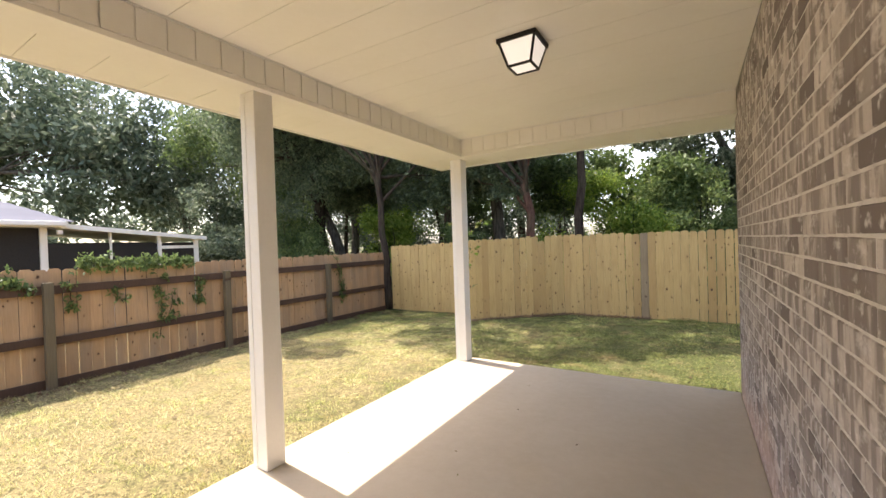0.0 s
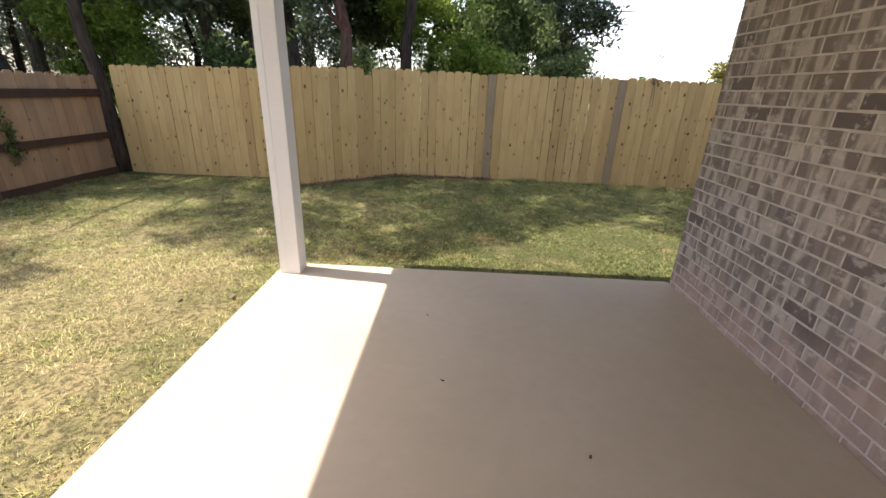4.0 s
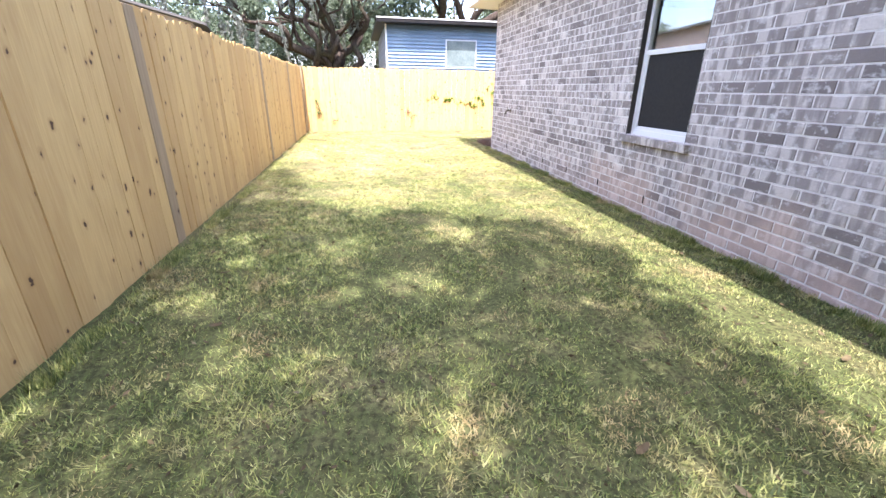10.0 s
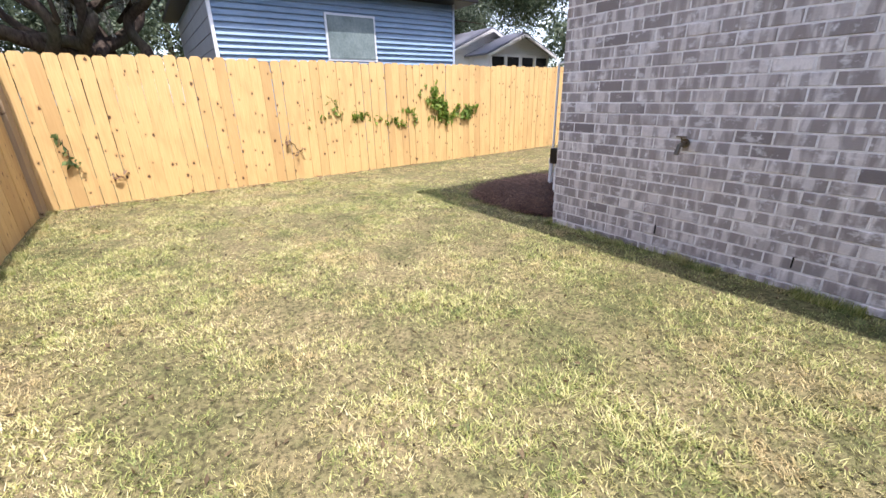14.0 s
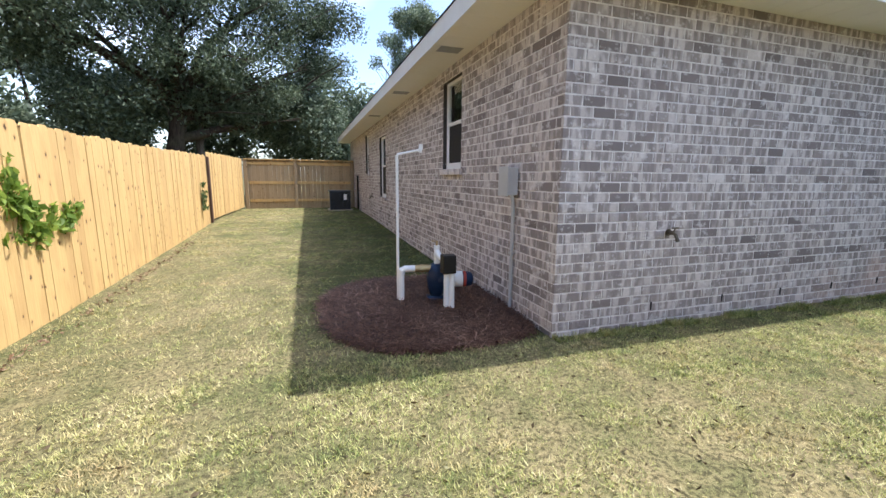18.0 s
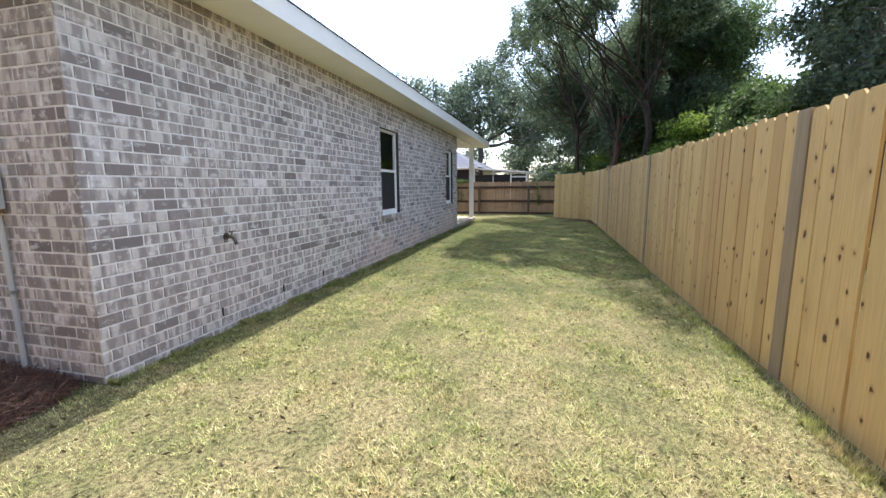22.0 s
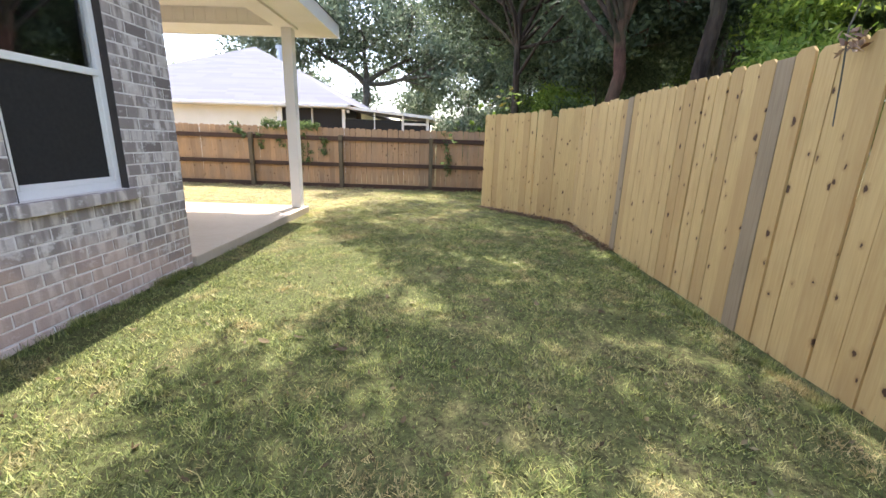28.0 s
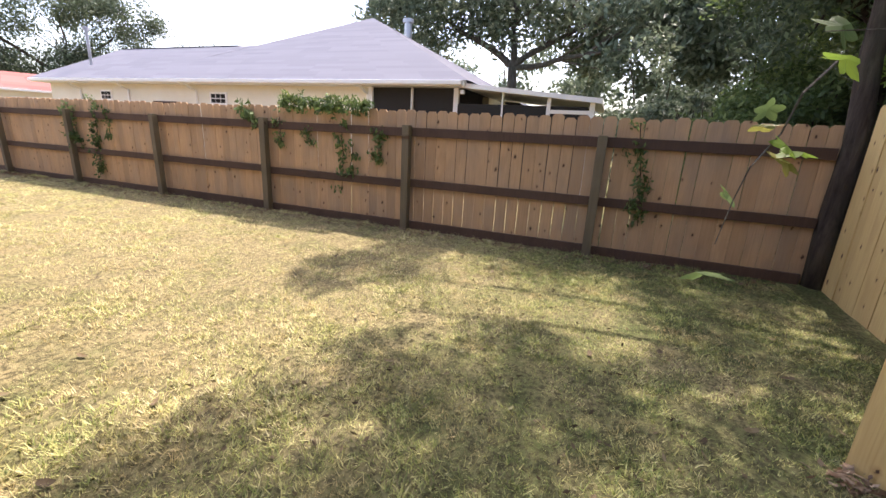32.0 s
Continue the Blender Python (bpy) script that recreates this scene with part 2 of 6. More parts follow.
def lawn_color(n):
    """Green and straw in patches a hand to a few strides wide."""
    v = n.coord((1, 1, 1), "World")
    wide, mid, small = n.noise(v, 0.32, 3), n.noise(v, 1.7, 4, 0.6), n.noise(v, 7.0, 3, 0.6)
    f = n.math("ADD", n.math("MULTIPLY", wide, 0.3), n.math("ADD", n.math("MULTIPLY", mid, 0.4), n.math("MULTIPLY", small, 0.3)))
    sep = n.t.nodes.new("ShaderNodeSeparateXYZ")
    n.link(v, sep.inputs[0])
    # the sunny east end and the open west lawn have dried out, the lane between is green
    east = n.node("ShaderNodeMapRange")
    east.interpolation_type = "SMOOTHSTEP"
    east.inputs["From Min"].default_value, east.inputs["From Max"].default_value = 4.2, 9.4
    n.link(sep.outputs[0], east.inputs["Value"])
    west = n.node("ShaderNodeMapRange")
    west.interpolation_type = "SMOOTHSTEP"
    west.inputs["From Min"].default_value, west.inputs["From Max"].default_value = -1.5, -4.5
    n.link(sep.outputs[0], west.inputs["Value"])
    # Less straw where house and trees shade the lawn: shade tint put into colour.
    strip = n.math("MAXIMUM", n.step(sep.outputs[1], -0.4, 0.4), n.step(sep.outputs[0], 11.4, 13.0))
    sunlit_west = n.math("ADD", n.math("MULTIPLY", n.step(sep.outputs[1], 1.6, 0.0), 1.3), 0.4)
    both = n.math("ADD", n.math("MULTIPLY", east.outputs[0], strip), n.math("MULTIPLY", west.outputs[0], sunlit_west))
    f = n.math("ADD", f, n.math("MULTIPLY", n.math("SUBTRACT", both, 0.52), 0.13))
    return n.step(f, 0.425, 0.64)


def ground_material():
    n = Nodes("lawn_soil", 0.95, 0, 0.1)
    dry = lawn_color(n)
    v = n.coord((1, 1, 1), "World")
    fine, grit = n.noise(v, 38, 4, 0.7), n.noise(v, 160, 2)
    col = n.mix(dry, (0.105, 0.12, 0.045), (0.285, 0.235, 0.12))
    col = n.mix(n.math("MULTIPLY", n.step(fine, 0.44, 0.6), 0.8), col, (0.04, 0.035, 0.018))
    n.bump(n.math("ADD", fine, grit), 0.6, 0.02)
    return n.done(col)


def grass_material():
    n = Nodes("grass_blades", 0.6, 0, 0.25)
    r = n.t.nodes.new("ShaderNodeNewGeometry").outputs["Random Per Island"]
    dry = lawn_color(n)
    f = n.math("ADD", n.math("MULTIPLY", dry, 0.46), n.math("MULTIPLY", r, 0.58))
    col = n.ramp(f, [(0.0, (0.04, 0.065, 0.022)), (0.24, (0.17, 0.225, 0.065)), (0.5, (0.375, 0.4, 0.125)), (0.74, (0.57, 0.53, 0.225)), (1.0, (0.78, 0.7, 0.42))])
    wv = n.coord((1, 1, 1), "World")
    thatch = n.math("ADD", n.math("MULTIPLY", n.noise(wv, 3.1, 4, 0.65), 0.75), n.math("MULTIPLY", n.noise(wv, 0.8, 2), 0.25))
    col = n.mix(n.math("MULTIPLY", n.step(thatch, 0.51, 0.63), 0.7), col, (0.52, 0.37, 0.2))
    sep = n.t.nodes.new("ShaderNodeSeparateXYZ")
    n.link(wv, sep.inputs[0])
    bare = n.math("MULTIPLY", n.step(sep.outputs[0], 12.4, 14.2), n.step(n.noise(wv, 2.3, 4, 0.65), 0.4, 0.6))
    col = n.mix(n.math("MULTIPLY", bare, 0.6), col, (0.47, 0.33, 0.19))
    clump = n.noise(wv, 21, 3, 0.65)
    col = n.mix(n.math("MULTIPLY", n.step(clump, 0.48, 0.38), 0.6), col, (0.085, 0.1, 0.04))
    col = n.mix(n.math("MULTIPLY", n.step(clump, 0.53, 0.65), 0.34), col, (0.74, 0.69, 0.38))
    n.done(col)
    tr = n.t.nodes.new("ShaderNodeBsdfTranslucent")
    n.link(col, tr.inputs["Color"])
    ms = n.t.nodes.new("ShaderNodeMixShader")
    ms.inputs[0].default_value = 0.3
    n.link(n.bsdf.outputs[0], ms.inputs[1])
    n.link(tr.outputs[0], ms.inputs[2])
    n.link(ms.outputs[0], n.t.nodes["Material Output"].inputs["Surface"])
    return n.mat


def glass_material(name, tint=(0.9, 0.95, 0.93), ior=1.5):
    n = Nodes(name, 0.02, 0, 0.5)
    n.bsdf.inputs["Transmission Weight"].default_value = 1.0
    n.bsdf.inputs["IOR"].default_value = ior
    return n.done(tint)


def shingle_material(name, a, b, c):
    n = Nodes(name, 0.95, 0, 0.1)
    r = n.rand()
    v = n.coord((1, 1, 1), "World")
    grit = n.noise(v, 60, 3, 0.7)
    col = n.ramp(r, [(0, a), (0.5, b), (1, c)])
    col = n.mix(n.math("MULTIPLY", n.step(grit, 0.35, 0.7), 0.35), col, c)
    n.bump(grit, 0.3, 0.004)
    return n.done(col)


def bark_material(name, a, b):
    n = Nodes(name, 0.95, 0, 0.1)
    v = n.coord((9, 9, 1.6), "World")
    g = n.noise(v, 1.5, 5, 0.65, 0.4)
    moss = n.noise(n.coord((1, 1, 1), "World"), 1.3, 3)
    col = n.mix(n.step(g, 0.35, 0.65), a, b)
    col = n.mix(n.math("MULTIPLY", n.step(moss, 0.5, 0.7), 0.35), col, (0.09, 0.1, 0.05))
    n.bump(g, 0.8, 0.03)
    return n.done(col)


M_GREY_METAL = mottled("dull_grey_metal", (0.3, 0.3, 0.31), (0.38, 0.38, 0.4), 5, 0.5, 0.05, 0.4)
M_BRICK = brick_material()
M_MORTAR = mottled("mortar", (0.6, 0.56, 0.528), (0.82, 0.78, 0.742), 13, 0.95, 0.3, which="World")
M_PINE = wood("pine_board", (0.64, 0.45, 0.19), (0.54, 0.355, 0.142), (0.37, 0.22, 0.085), knots=0.62)
M_PINE_BACK = wood("weathered_pine_board", (0.44, 0.33, 0.19), (0.36, 0.255, 0.14), (0.23, 0.16, 0.09), knots=0.4)
M_PINE_POST = wood("pine_post", (0.36, 0.27, 0.16), (0.29, 0.21, 0.125), (0.2, 0.15, 0.09), knots=0.25)
M_CEDAR = wood("cedar_board", (0.55, 0.35, 0.19), (0.44, 0.265, 0.14), (0.27, 0.165, 0.095), knots=0.4, weather=0.35)
M_CEDAR_RAIL = wood("dark_rail", (0.105, 0.06, 0.04), (0.075, 0.043, 0.03), (0.05, 0.03, 0.022), knots=0.15)
M_CEDAR_POST = wood("grey_post", (0.17, 0.135, 0.085), (0.13, 0.1, 0.062), (0.09, 0.07, 0.045), knots=0.15)
M_WHITE = mottled("white_paint", (0.76, 0.74, 0.7), (0.82, 0.8, 0.77), 3, 0.45, 0.05)
M_TRIM = mottled("white_vinyl_trim", (0.78, 0.77, 0.74), (0.84, 0.83, 0.8), 2, 0.4, 0.03)
M_SOFFIT = mottled("soffit_vinyl", (0.82, 0.79, 0.735), (0.86, 0.835, 0.785), 1.5, 0.5, 0.03)
M_CONCRETE = mottled("patio_concrete", (0.465, 0.395, 0.3), (0.54, 0.465, 0.365), 1.1, 0.85, 0.12, which="World")
M_BLACK = mottled("black_metal", (0.012, 0.011, 0.011), (0.025, 0.022, 0.02), 8, 0.45, 0.1, 0.3)
M_SHINGLE = shingle_material("roof_shingle", (0.05, 0.048, 0.046), (0.09, 0.085, 0.08), (0.14, 0.13, 0.125))
M_SHINGLE_PALE = shingle_material("pale_roof_shingle", (0.15, 0.154, 0.185), (0.165, 0.17, 0.2), (0.18, 0.185, 0.215))
M_CREAM = mottled("cream_siding", (0.72, 0.68, 0.56), (0.78, 0.74, 0.63), 2, 0.6, 0.05, which="World")
M_BLUE = mottled("blue_metal_siding", (0.16, 0.24, 0.33), (0.23, 0.32, 0.42), 1.5, 0.4, 0.05, 0.0, which="World", spec=0.5)
M_GROUND = ground_material()
M_GRASS = grass_material()
M_GLASS = glass_material("window_glass", ior=2.5)
# Near-black paint standing in for unlit rooms' shade, in window boxes and far panes.
M_DARK = mottled("room_shade_black", (0.012, 0.012, 0.012), (0.02, 0.02, 0.02), 2, 0.9)
M_SCREEN = mottled("insect_screen", (0.02, 0.019, 0.018), (0.03, 0.028, 0.027), 40, 0.8)
M_BARK = bark_material("grey_bark", (0.06, 0.05, 0.04), (0.17, 0.15, 0.125))
M_BARK_DARK = bark_material("dark_bark", (0.03, 0.022, 0.018), (0.085, 0.065, 0.05))
M_BARK_RED = bark_material("reddish_bark", (0.06, 0.03, 0.022), (0.16, 0.085, 0.06))
M_LEAF = leaf_material("tree_leaves", [(0, (0.045, 0.07, 0.028)), (0.4, (0.1, 0.15, 0.052)), (0.75, (0.165, 0.23, 0.075)), (1, (0.36, 0.42, 0.15))], 0.45)
M_LEAF_DIM = leaf_material("shade_tree_leaves", [(0, (0.05, 0.073, 0.044)), (0.5, (0.112, 0.155, 0.086)), (0.85, (0.21, 0.262, 0.14)), (1, (0.36, 0.4, 0.21))], 0.42)
M_LEAF_OAK = leaf_material("dark_oak_leaves", [(0, (0.03, 0.045, 0.026)), (0.5, (0.065, 0.092, 0.05)), (1, (0.2, 0.24, 0.14))], 0.3)
M_LEAF_GREY = leaf_material("oak_leaves", [(0, (0.0543, 0.0775, 0.0496)), (0.5, (0.124, 0.163, 0.101)), (1, (0.326, 0.372, 0.248))], 0.36)
M_LEAF_BRIGHT = leaf_material("young_leaves", [(0, (0.08, 0.14, 0.022)), (0.5, (0.19, 0.285, 0.045)), (1, (0.41, 0.47, 0.09))], 0.53)
M_LEAF_GOLD = leaf_material("turning_leaves", [(0, (0.08, 0.12, 0.03)), (0.5, (0.22, 0.21, 0.05)), (1, (0.42, 0.25, 0.07))], 0.4)
M_LEAF_DEAD = leaf_material("dead_leaves", [(0, (0.1, 0.05, 0.03)), (0.5, (0.19, 0.11, 0.06)), (1, (0.4, 0.3, 0.2))], 0.15)
M_LITTER = Nodes("fallen_leaf", 0.75, 0, 0.2)
M_LITTER = M_LITTER.done(M_LITTER.ramp(M_LITTER.rand(), [(0, (0.05, 0.036, 0.02)), (0.5, (0.12, 0.085, 0.045)), (0.85, (0.19, 0.15, 0.08)), (1, (0.26, 0.25, 0.13))]))
M_MOSS = leaf_material("hanging_moss", [(0, (0.09, 0.095, 0.075)), (1, (0.2, 0.21, 0.17))], 0.2)

# ---- making meshes ----


def quads(name, verts, faces, mat, smooth=False):
    me = bpy.data.meshes.new(name)
    me.from_pydata([tuple(v) for v in verts], [], [tuple(f) for f in faces])
    me.materials.append(mat)
    me.update()
    if smooth:
        me.polygons.foreach_set("use_smooth", [True] * len(me.polygons))
    return me


def part(name, bm, material, parent=None, label="", at=None, smooth=False):
    """One mesh object, under its thing or by itself."""
    if isinstance(bm, bpy.types.Mesh):
        me = bm
    else:
        bmesh.ops.recalc_face_normals(bm, faces=bm.faces)
        me = bpy.data.meshes.new(name)
        bm.to_mesh(me)
        bm.free()
        me.materials.append(material)
        if smooth:
            me.polygons.foreach_set("use_smooth", [True] * len(me.polygons))
    ob = new(name, me)
    if parent is not None:
        ob.parent = parent
    if at is not None:
        ob.matrix_basis = at
    if label:
        ob["label"] = label
    return ob


def thing(name, label, category, at=(0, 0, 0), group="", kind="", turn=0):
    ob = new(name)
    ob.empty_display_size = 0.2
    ob.matrix_basis = pose(*at, 0, 0, turn)
    return tagged(ob, label, category, group, kind)


def box(bm, x0, x1, y0, y1, z0, z1, bevel=0.0):
    m = Matrix.LocRotScale(((x0 + x1) / 2, (y0 + y1) / 2, (z0 + z1) / 2), None, (abs(x1 - x0), abs(y1 - y0), abs(z1 - z0)))
    made = bmesh.ops.create_cube(bm, size=1, matrix=m)
    if bevel:
        edges = list({e for v in made["verts"] for e in v.link_edges})
        bmesh.ops.bevel(bm, geom=edges, offset=bevel, segments=2, affect="EDGES", profile=0.6)
    return bm


def boxes(*many, bevel=0.0):
    bm = bmesh.new()
    for b in many:
        box(bm, *b, bevel=bevel)
    return bm


def tube(bm, points, radii, sides=8, cap=True):
    """A tapered tube along points."""
    rings = []
    points = [Vector(p) for p in points]
    for i, p in enumerate(points):
        d = (points[min(i + 1, len(points) - 1)] - points[max(i - 1, 0)]).normalized()
        a = d.orthogonal().normalized() if i == 0 else (a - d * a.dot(d)).normalized()
        b = d.cross(a)
        r = radii[i] if not isinstance(radii, (int, float)) else radii
        rings.append([bm.verts.new(p + r * (math.cos(2 * math.pi * k / sides) * a + math.sin(2 * math.pi * k / sides) * b)) for k in range(sides)])
    for u, v in zip(rings, rings[1:]):
        for k in range(sides):
            bm.faces.new((u[k], u[(k + 1) % sides], v[(k + 1) % sides], v[k]))
    if cap:
        bm.faces.new(rings[0][::-1])
        bm.faces.new(rings[-1])
    return bm


def cyl(bm, p, q, r, sides=14):
    return tube(bm, [p, q], [r, r], sides)


def mesh_arrays(name, verts, tris, mat):
    """A big mesh from arrays of points and triangles."""
    me = bpy.data.meshes.new(name)
    me.vertices.add(len(verts))
    me.vertices.foreach_set("co", np.asarray(verts, np.float32).ravel())
    me.loops.add(tris.size)
    me.loops.foreach_set("vertex_index", np.asarray(tris, np.int32).ravel())
    k = tris.shape[1]
    me.polygons.add(len(tris))
    me.polygons.foreach_set("loop_start", np.arange(0, tris.size, k, dtype=np.int32))
    me.update(calc_edges=True)
    me.materials.append(mat)
    return me


# ---- plan (metres; x along the side yard, y out from the house wall, z up) ----
HOUSE_E, HOUSE_S = 10.51, -15.0      # the house's north wall runs x 0..HOUSE_E on y 0
PATIO_W, SLAB = -3.05, 0.10
SOFFIT, EAVE = 2.715, 0.48           # soffit height, and how far the eaves stand out
EAVE_W = -3.55
CEILING = 2.90


def ground_z(x, y):
    s = np.clip((-2.5 - np.asarray(x, float)) / 5.0, 0, 1)
    e = np.clip((-2.0 - np.asarray(y, float)) / 10.0, 0, 1) * (np.asarray(x, float) > 8)
    return -0.10 * s * s * (3 - 2 * s) + 0.12 * e * e * (3 - 2 * e)

# ---- ground ----
fine_x, fine_y = np.arange(-10, 18.01, 0.25), np.arange(-18, 8.01, 0.25)
gx = np.r_[[-600, -300, -150, -80, -45, -28, -18, -13], fine_x, [20, 24, 30, 45, 80, 150, 300, 600]]
gy = np.r_[[-600, -300, -150, -80, -45, -30, -22], fine_y, [10, 13, 18, 28, 45, 80, 150, 300, 600]]
GX, GY = np.meshgrid(gx, gy, indexing="ij")
rng = np.random.default_rng(4)
GZ = ground_z(GX, GY) + np.where((np.abs(GX) < 19) & (np.abs(GY) < 19), rng.uniform(-0.006, 0.006, GX.shape), 0)
idx = np.arange(GX.size).reshape(GX.shape)
gq = np.stack([idx[:-1, :-1], idx[1:, :-1], idx[1:, 1:], idx[:-1, 1:]], -1).reshape(-1, 4)
ground = part("ground", mesh_arrays("ground", np.stack([GX, GY, GZ], -1).reshape(-1, 3), gq, M_GROUND), None)
tagged(ground, "lawn soil with thin green and straw-coloured turf", "ground", kind="structure")

# ---- house shell ----
COURSE, BRICK_L, BRICK_H, JOINT = 0.0813, 0.1985, 0.072, 0.0085


def wall_shell(name, axis, fixed, inward, lo, hi, holes, z1, label):
    """The backing of a brick wall, cut round its openings: fixed is the face, inward the way into the house."""
    bm = bmesh.new()
    us = sorted({lo, hi, *(h[0] for h in holes), *(h[1] for h in holes)})
    d0, d1 = sorted((fixed + inward * 0.0042, fixed + inward * 0.11))
    for a, b in zip(us, us[1:]):
        cuts = sorted((h[2], h[3]) for h in holes if h[0] <= a + 1e-6 and h[1] >= b - 1e-6)
        z = -0.15
        for c0, c1 in cuts + [(z1, z1)]:
            if c0 > z:
                if axis == "x":
                    box(bm, a, b, d0, d1, z, c0)
                else:
                    box(bm, d0, d1, a, b, z, c0)
            z = c1
    ob = part(name, bm, M_MORTAR)
    return tagged(ob, label, "wall", kind="structure")


# openings: along the wall from, to, sill, head
WINDOWS_N = [(0.60, 1.38, 0.78, 2.245), (5.0, 5.85, 0.775, 2.25)]
WINDOWS_E = [(-2.86, -2.15, 1.41, 2.56), (-8.05, -7.22, 0.8, 2.3), (-10.6, -9.9, 1.41, 2.58)]
wall_north = wall_shell("wall_north", "x", 0.0, -1, 0.004, HOUSE_E - 0.004, WINDOWS_N, 2.72, "grey brick side wall with pale mortar and two windows")
wall_east = wall_shell("wall_east", "y", HOUSE_E, -1, HOUSE_S, -0.112, WINDOWS_E, 2.72, "grey brick back wall with pale mortar above the pine straw")
wall_west = wall_shell("wall_west", "y", 0.0, 1, HOUSE_S, -0.112, [], 2.93, "grey brick wall along the covered patio")
tagged(part("wall_south", boxes((0.0, HOUSE_E, HOUSE_S - 0.11, HOUSE_S - 0.002, -0.15, 2.72)), M_MORTAR), "plain rear wall closing the house", "wall", kind="structure")


# Dark brown-grey strips along the sides and head of each window opening.
M_REVEAL = mottled("dark_reveal_lining", (0.045, 0.04, 0.037), (0.07, 0.06, 0.055), 6, 0.6, 0.1)


def window(name, axis, fixed, inward, spec, label, deep=0.75, side=0.1):
    """A white single-hung sash window set back in the brick, with a brick sill."""
    a, b, z0, z1 = spec
    w = thing(name, label, "window", kind="structure")

    def at(u0, u1, d0, d1, q0, q1):
        e0, e1 = sorted((fixed + inward * d0, fixed + inward * d1))
        return (u0, u1, e0, e1, q0, q1) if axis == "x" else (e0, e1, u0, u1, q0, q1)

    zm = z0 + (z1 - z0) * 0.52
    part("window_frame", boxes(at(a, a + 0.045, 0.055, 0.105, z0, z1), at(b - 0.045, b, 0.055, 0.105, z0, z1), at(a + 0.045, b - 0.045, 0.055, 0.105, z0, z0 + 0.05), at(a + 0.045, b - 0.045, 0.055, 0.105, z1 - 0.045, z1), bevel=0.004), M_TRIM, w)
    part("meeting_rail", boxes(at(a + 0.045, b - 0.045, 0.05, 0.1, zm - 0.022, zm + 0.022), bevel=0.004), M_TRIM, w)
    part("lower_sash", boxes(at(a + 0.045, a + 0.075, 0.06, 0.095, z0 + 0.05, zm - 0.022), at(b - 0.075, b - 0.045, 0.06, 0.095, z0 + 0.05, zm - 0.022), at(a + 0.075, b - 0.075, 0.06, 0.095, z0 + 0.05, z0 + 0.085), bevel=0.003), M_TRIM, w)
    p = part("pane", boxes(at(a + 0.045, b - 0.045, 0.082, 0.088, zm + 0.022, z1 - 0.045)), M_GLASS, w)
    p.visible_shadow = False
    p = part("pane", boxes(at(a + 0.075, b - 0.075, 0.084, 0.09, z0 + 0.085, zm - 0.022)), M_GLASS, w)
    p.visible_shadow = False
    part("insect_screen", boxes(at(a + 0.075, b - 0.075, 0.07, 0.072, z0 + 0.085, zm - 0.022)), M_SCREEN, w, "black insect screen")
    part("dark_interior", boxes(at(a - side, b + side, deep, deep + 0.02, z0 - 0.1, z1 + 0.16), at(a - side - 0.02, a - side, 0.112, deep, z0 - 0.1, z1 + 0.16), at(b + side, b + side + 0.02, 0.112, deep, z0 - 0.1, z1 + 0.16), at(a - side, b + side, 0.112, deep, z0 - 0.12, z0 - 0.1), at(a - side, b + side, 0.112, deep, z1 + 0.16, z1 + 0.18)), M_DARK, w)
    part("window_sill", boxes(at(a - 0.06, b + 0.06, -0.045, 0.055, z0 - 0.075, z0 - 0.002), bevel=0.006), M_BRICK, w, "grey brick sill")
    part("reveal", boxes(at(a, a + 0.005, 0.002, 0.054, z0, z1), at(b - 0.005, b, 0.002, 0.054, z0, z1), at(a + 0.005, b - 0.005, 0.002, 0.054, z1 - 0.005, z1)), M_REVEAL, w, "dark lining in the window reveal")
    return w


window("window_1", "x", 0, -1, WINDOWS_N[0], "white vinyl sash window beside the patio corner")
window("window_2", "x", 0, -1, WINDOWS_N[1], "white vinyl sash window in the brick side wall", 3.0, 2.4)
window("window_3", "y", HOUSE_E, -1, WINDOWS_E[0], "small high white sash window above the pump")
window("window_4", "y", HOUSE_E, -1, WINDOWS_E[1], "white vinyl sash window in the back wall")
window("window_5", "y", HOUSE_E, -1, WINDOWS_E[2], "small high white sash window near the air conditioner")

# ---- roof, soffits and fascia ----
RX0, RX1, RY0, RY1 = EAVE_W, HOUSE_E + EAVE, HOUSE_S - EAVE, EAVE
roof = thing("roof", "low hipped roof with dark shingles and white fascia", "roof", kind="structure")
bm = bmesh.new()
rise = 0.36
half = (RX1 - RX0) / 2
ridge_z = 2.91 + half * rise
c = [bm.verts.new(p) for p in ((RX0 - 0.016, RY0 - 0.016, 2.896), (RX1 + 0.016, RY0 - 0.016, 2.896), (RX1 + 0.016, RY1 + 0.016, 2.896), (RX0 - 0.016, RY1 + 0.016, 2.896), ((RX0 + RX1) / 2, RY0 + half, ridge_z), ((RX0 + RX1) / 2, RY1 - half, ridge_z))]
for f in ((0, 1, 4), (1, 2, 5, 4), (2, 3, 5), (3, 0, 4, 5)):
    bm.faces.new([c[i] for i in f])
r = bmesh.ops.solidify(bm, geom=bm.faces[:], thickness=0.009)
part("shingles", bm, M_SHINGLE, roof)
F = 0.022
part("fascia", boxes((RX0, RX1, RY1 - F, RY1, SOFFIT - 0.012, 2.89), bevel=0.003), M_TRIM, roof)
part("fascia", boxes((RX1 - F, RX1, RY0, RY1 - F - 0.001, SOFFIT - 0.012, 2.89), bevel=0.003), M_TRIM, roof)
part("fascia", boxes((RX0, RX0 + F, RY0, RY1 - F - 0.001, SOFFIT - 0.012, 2.89), bevel=0.003), M_TRIM, roof)
part("fascia", boxes((RX0 + F, RX1 - F, RY0, RY0 + F, SOFFIT - 0.012, 2.89), bevel=0.003), M_TRIM, roof)


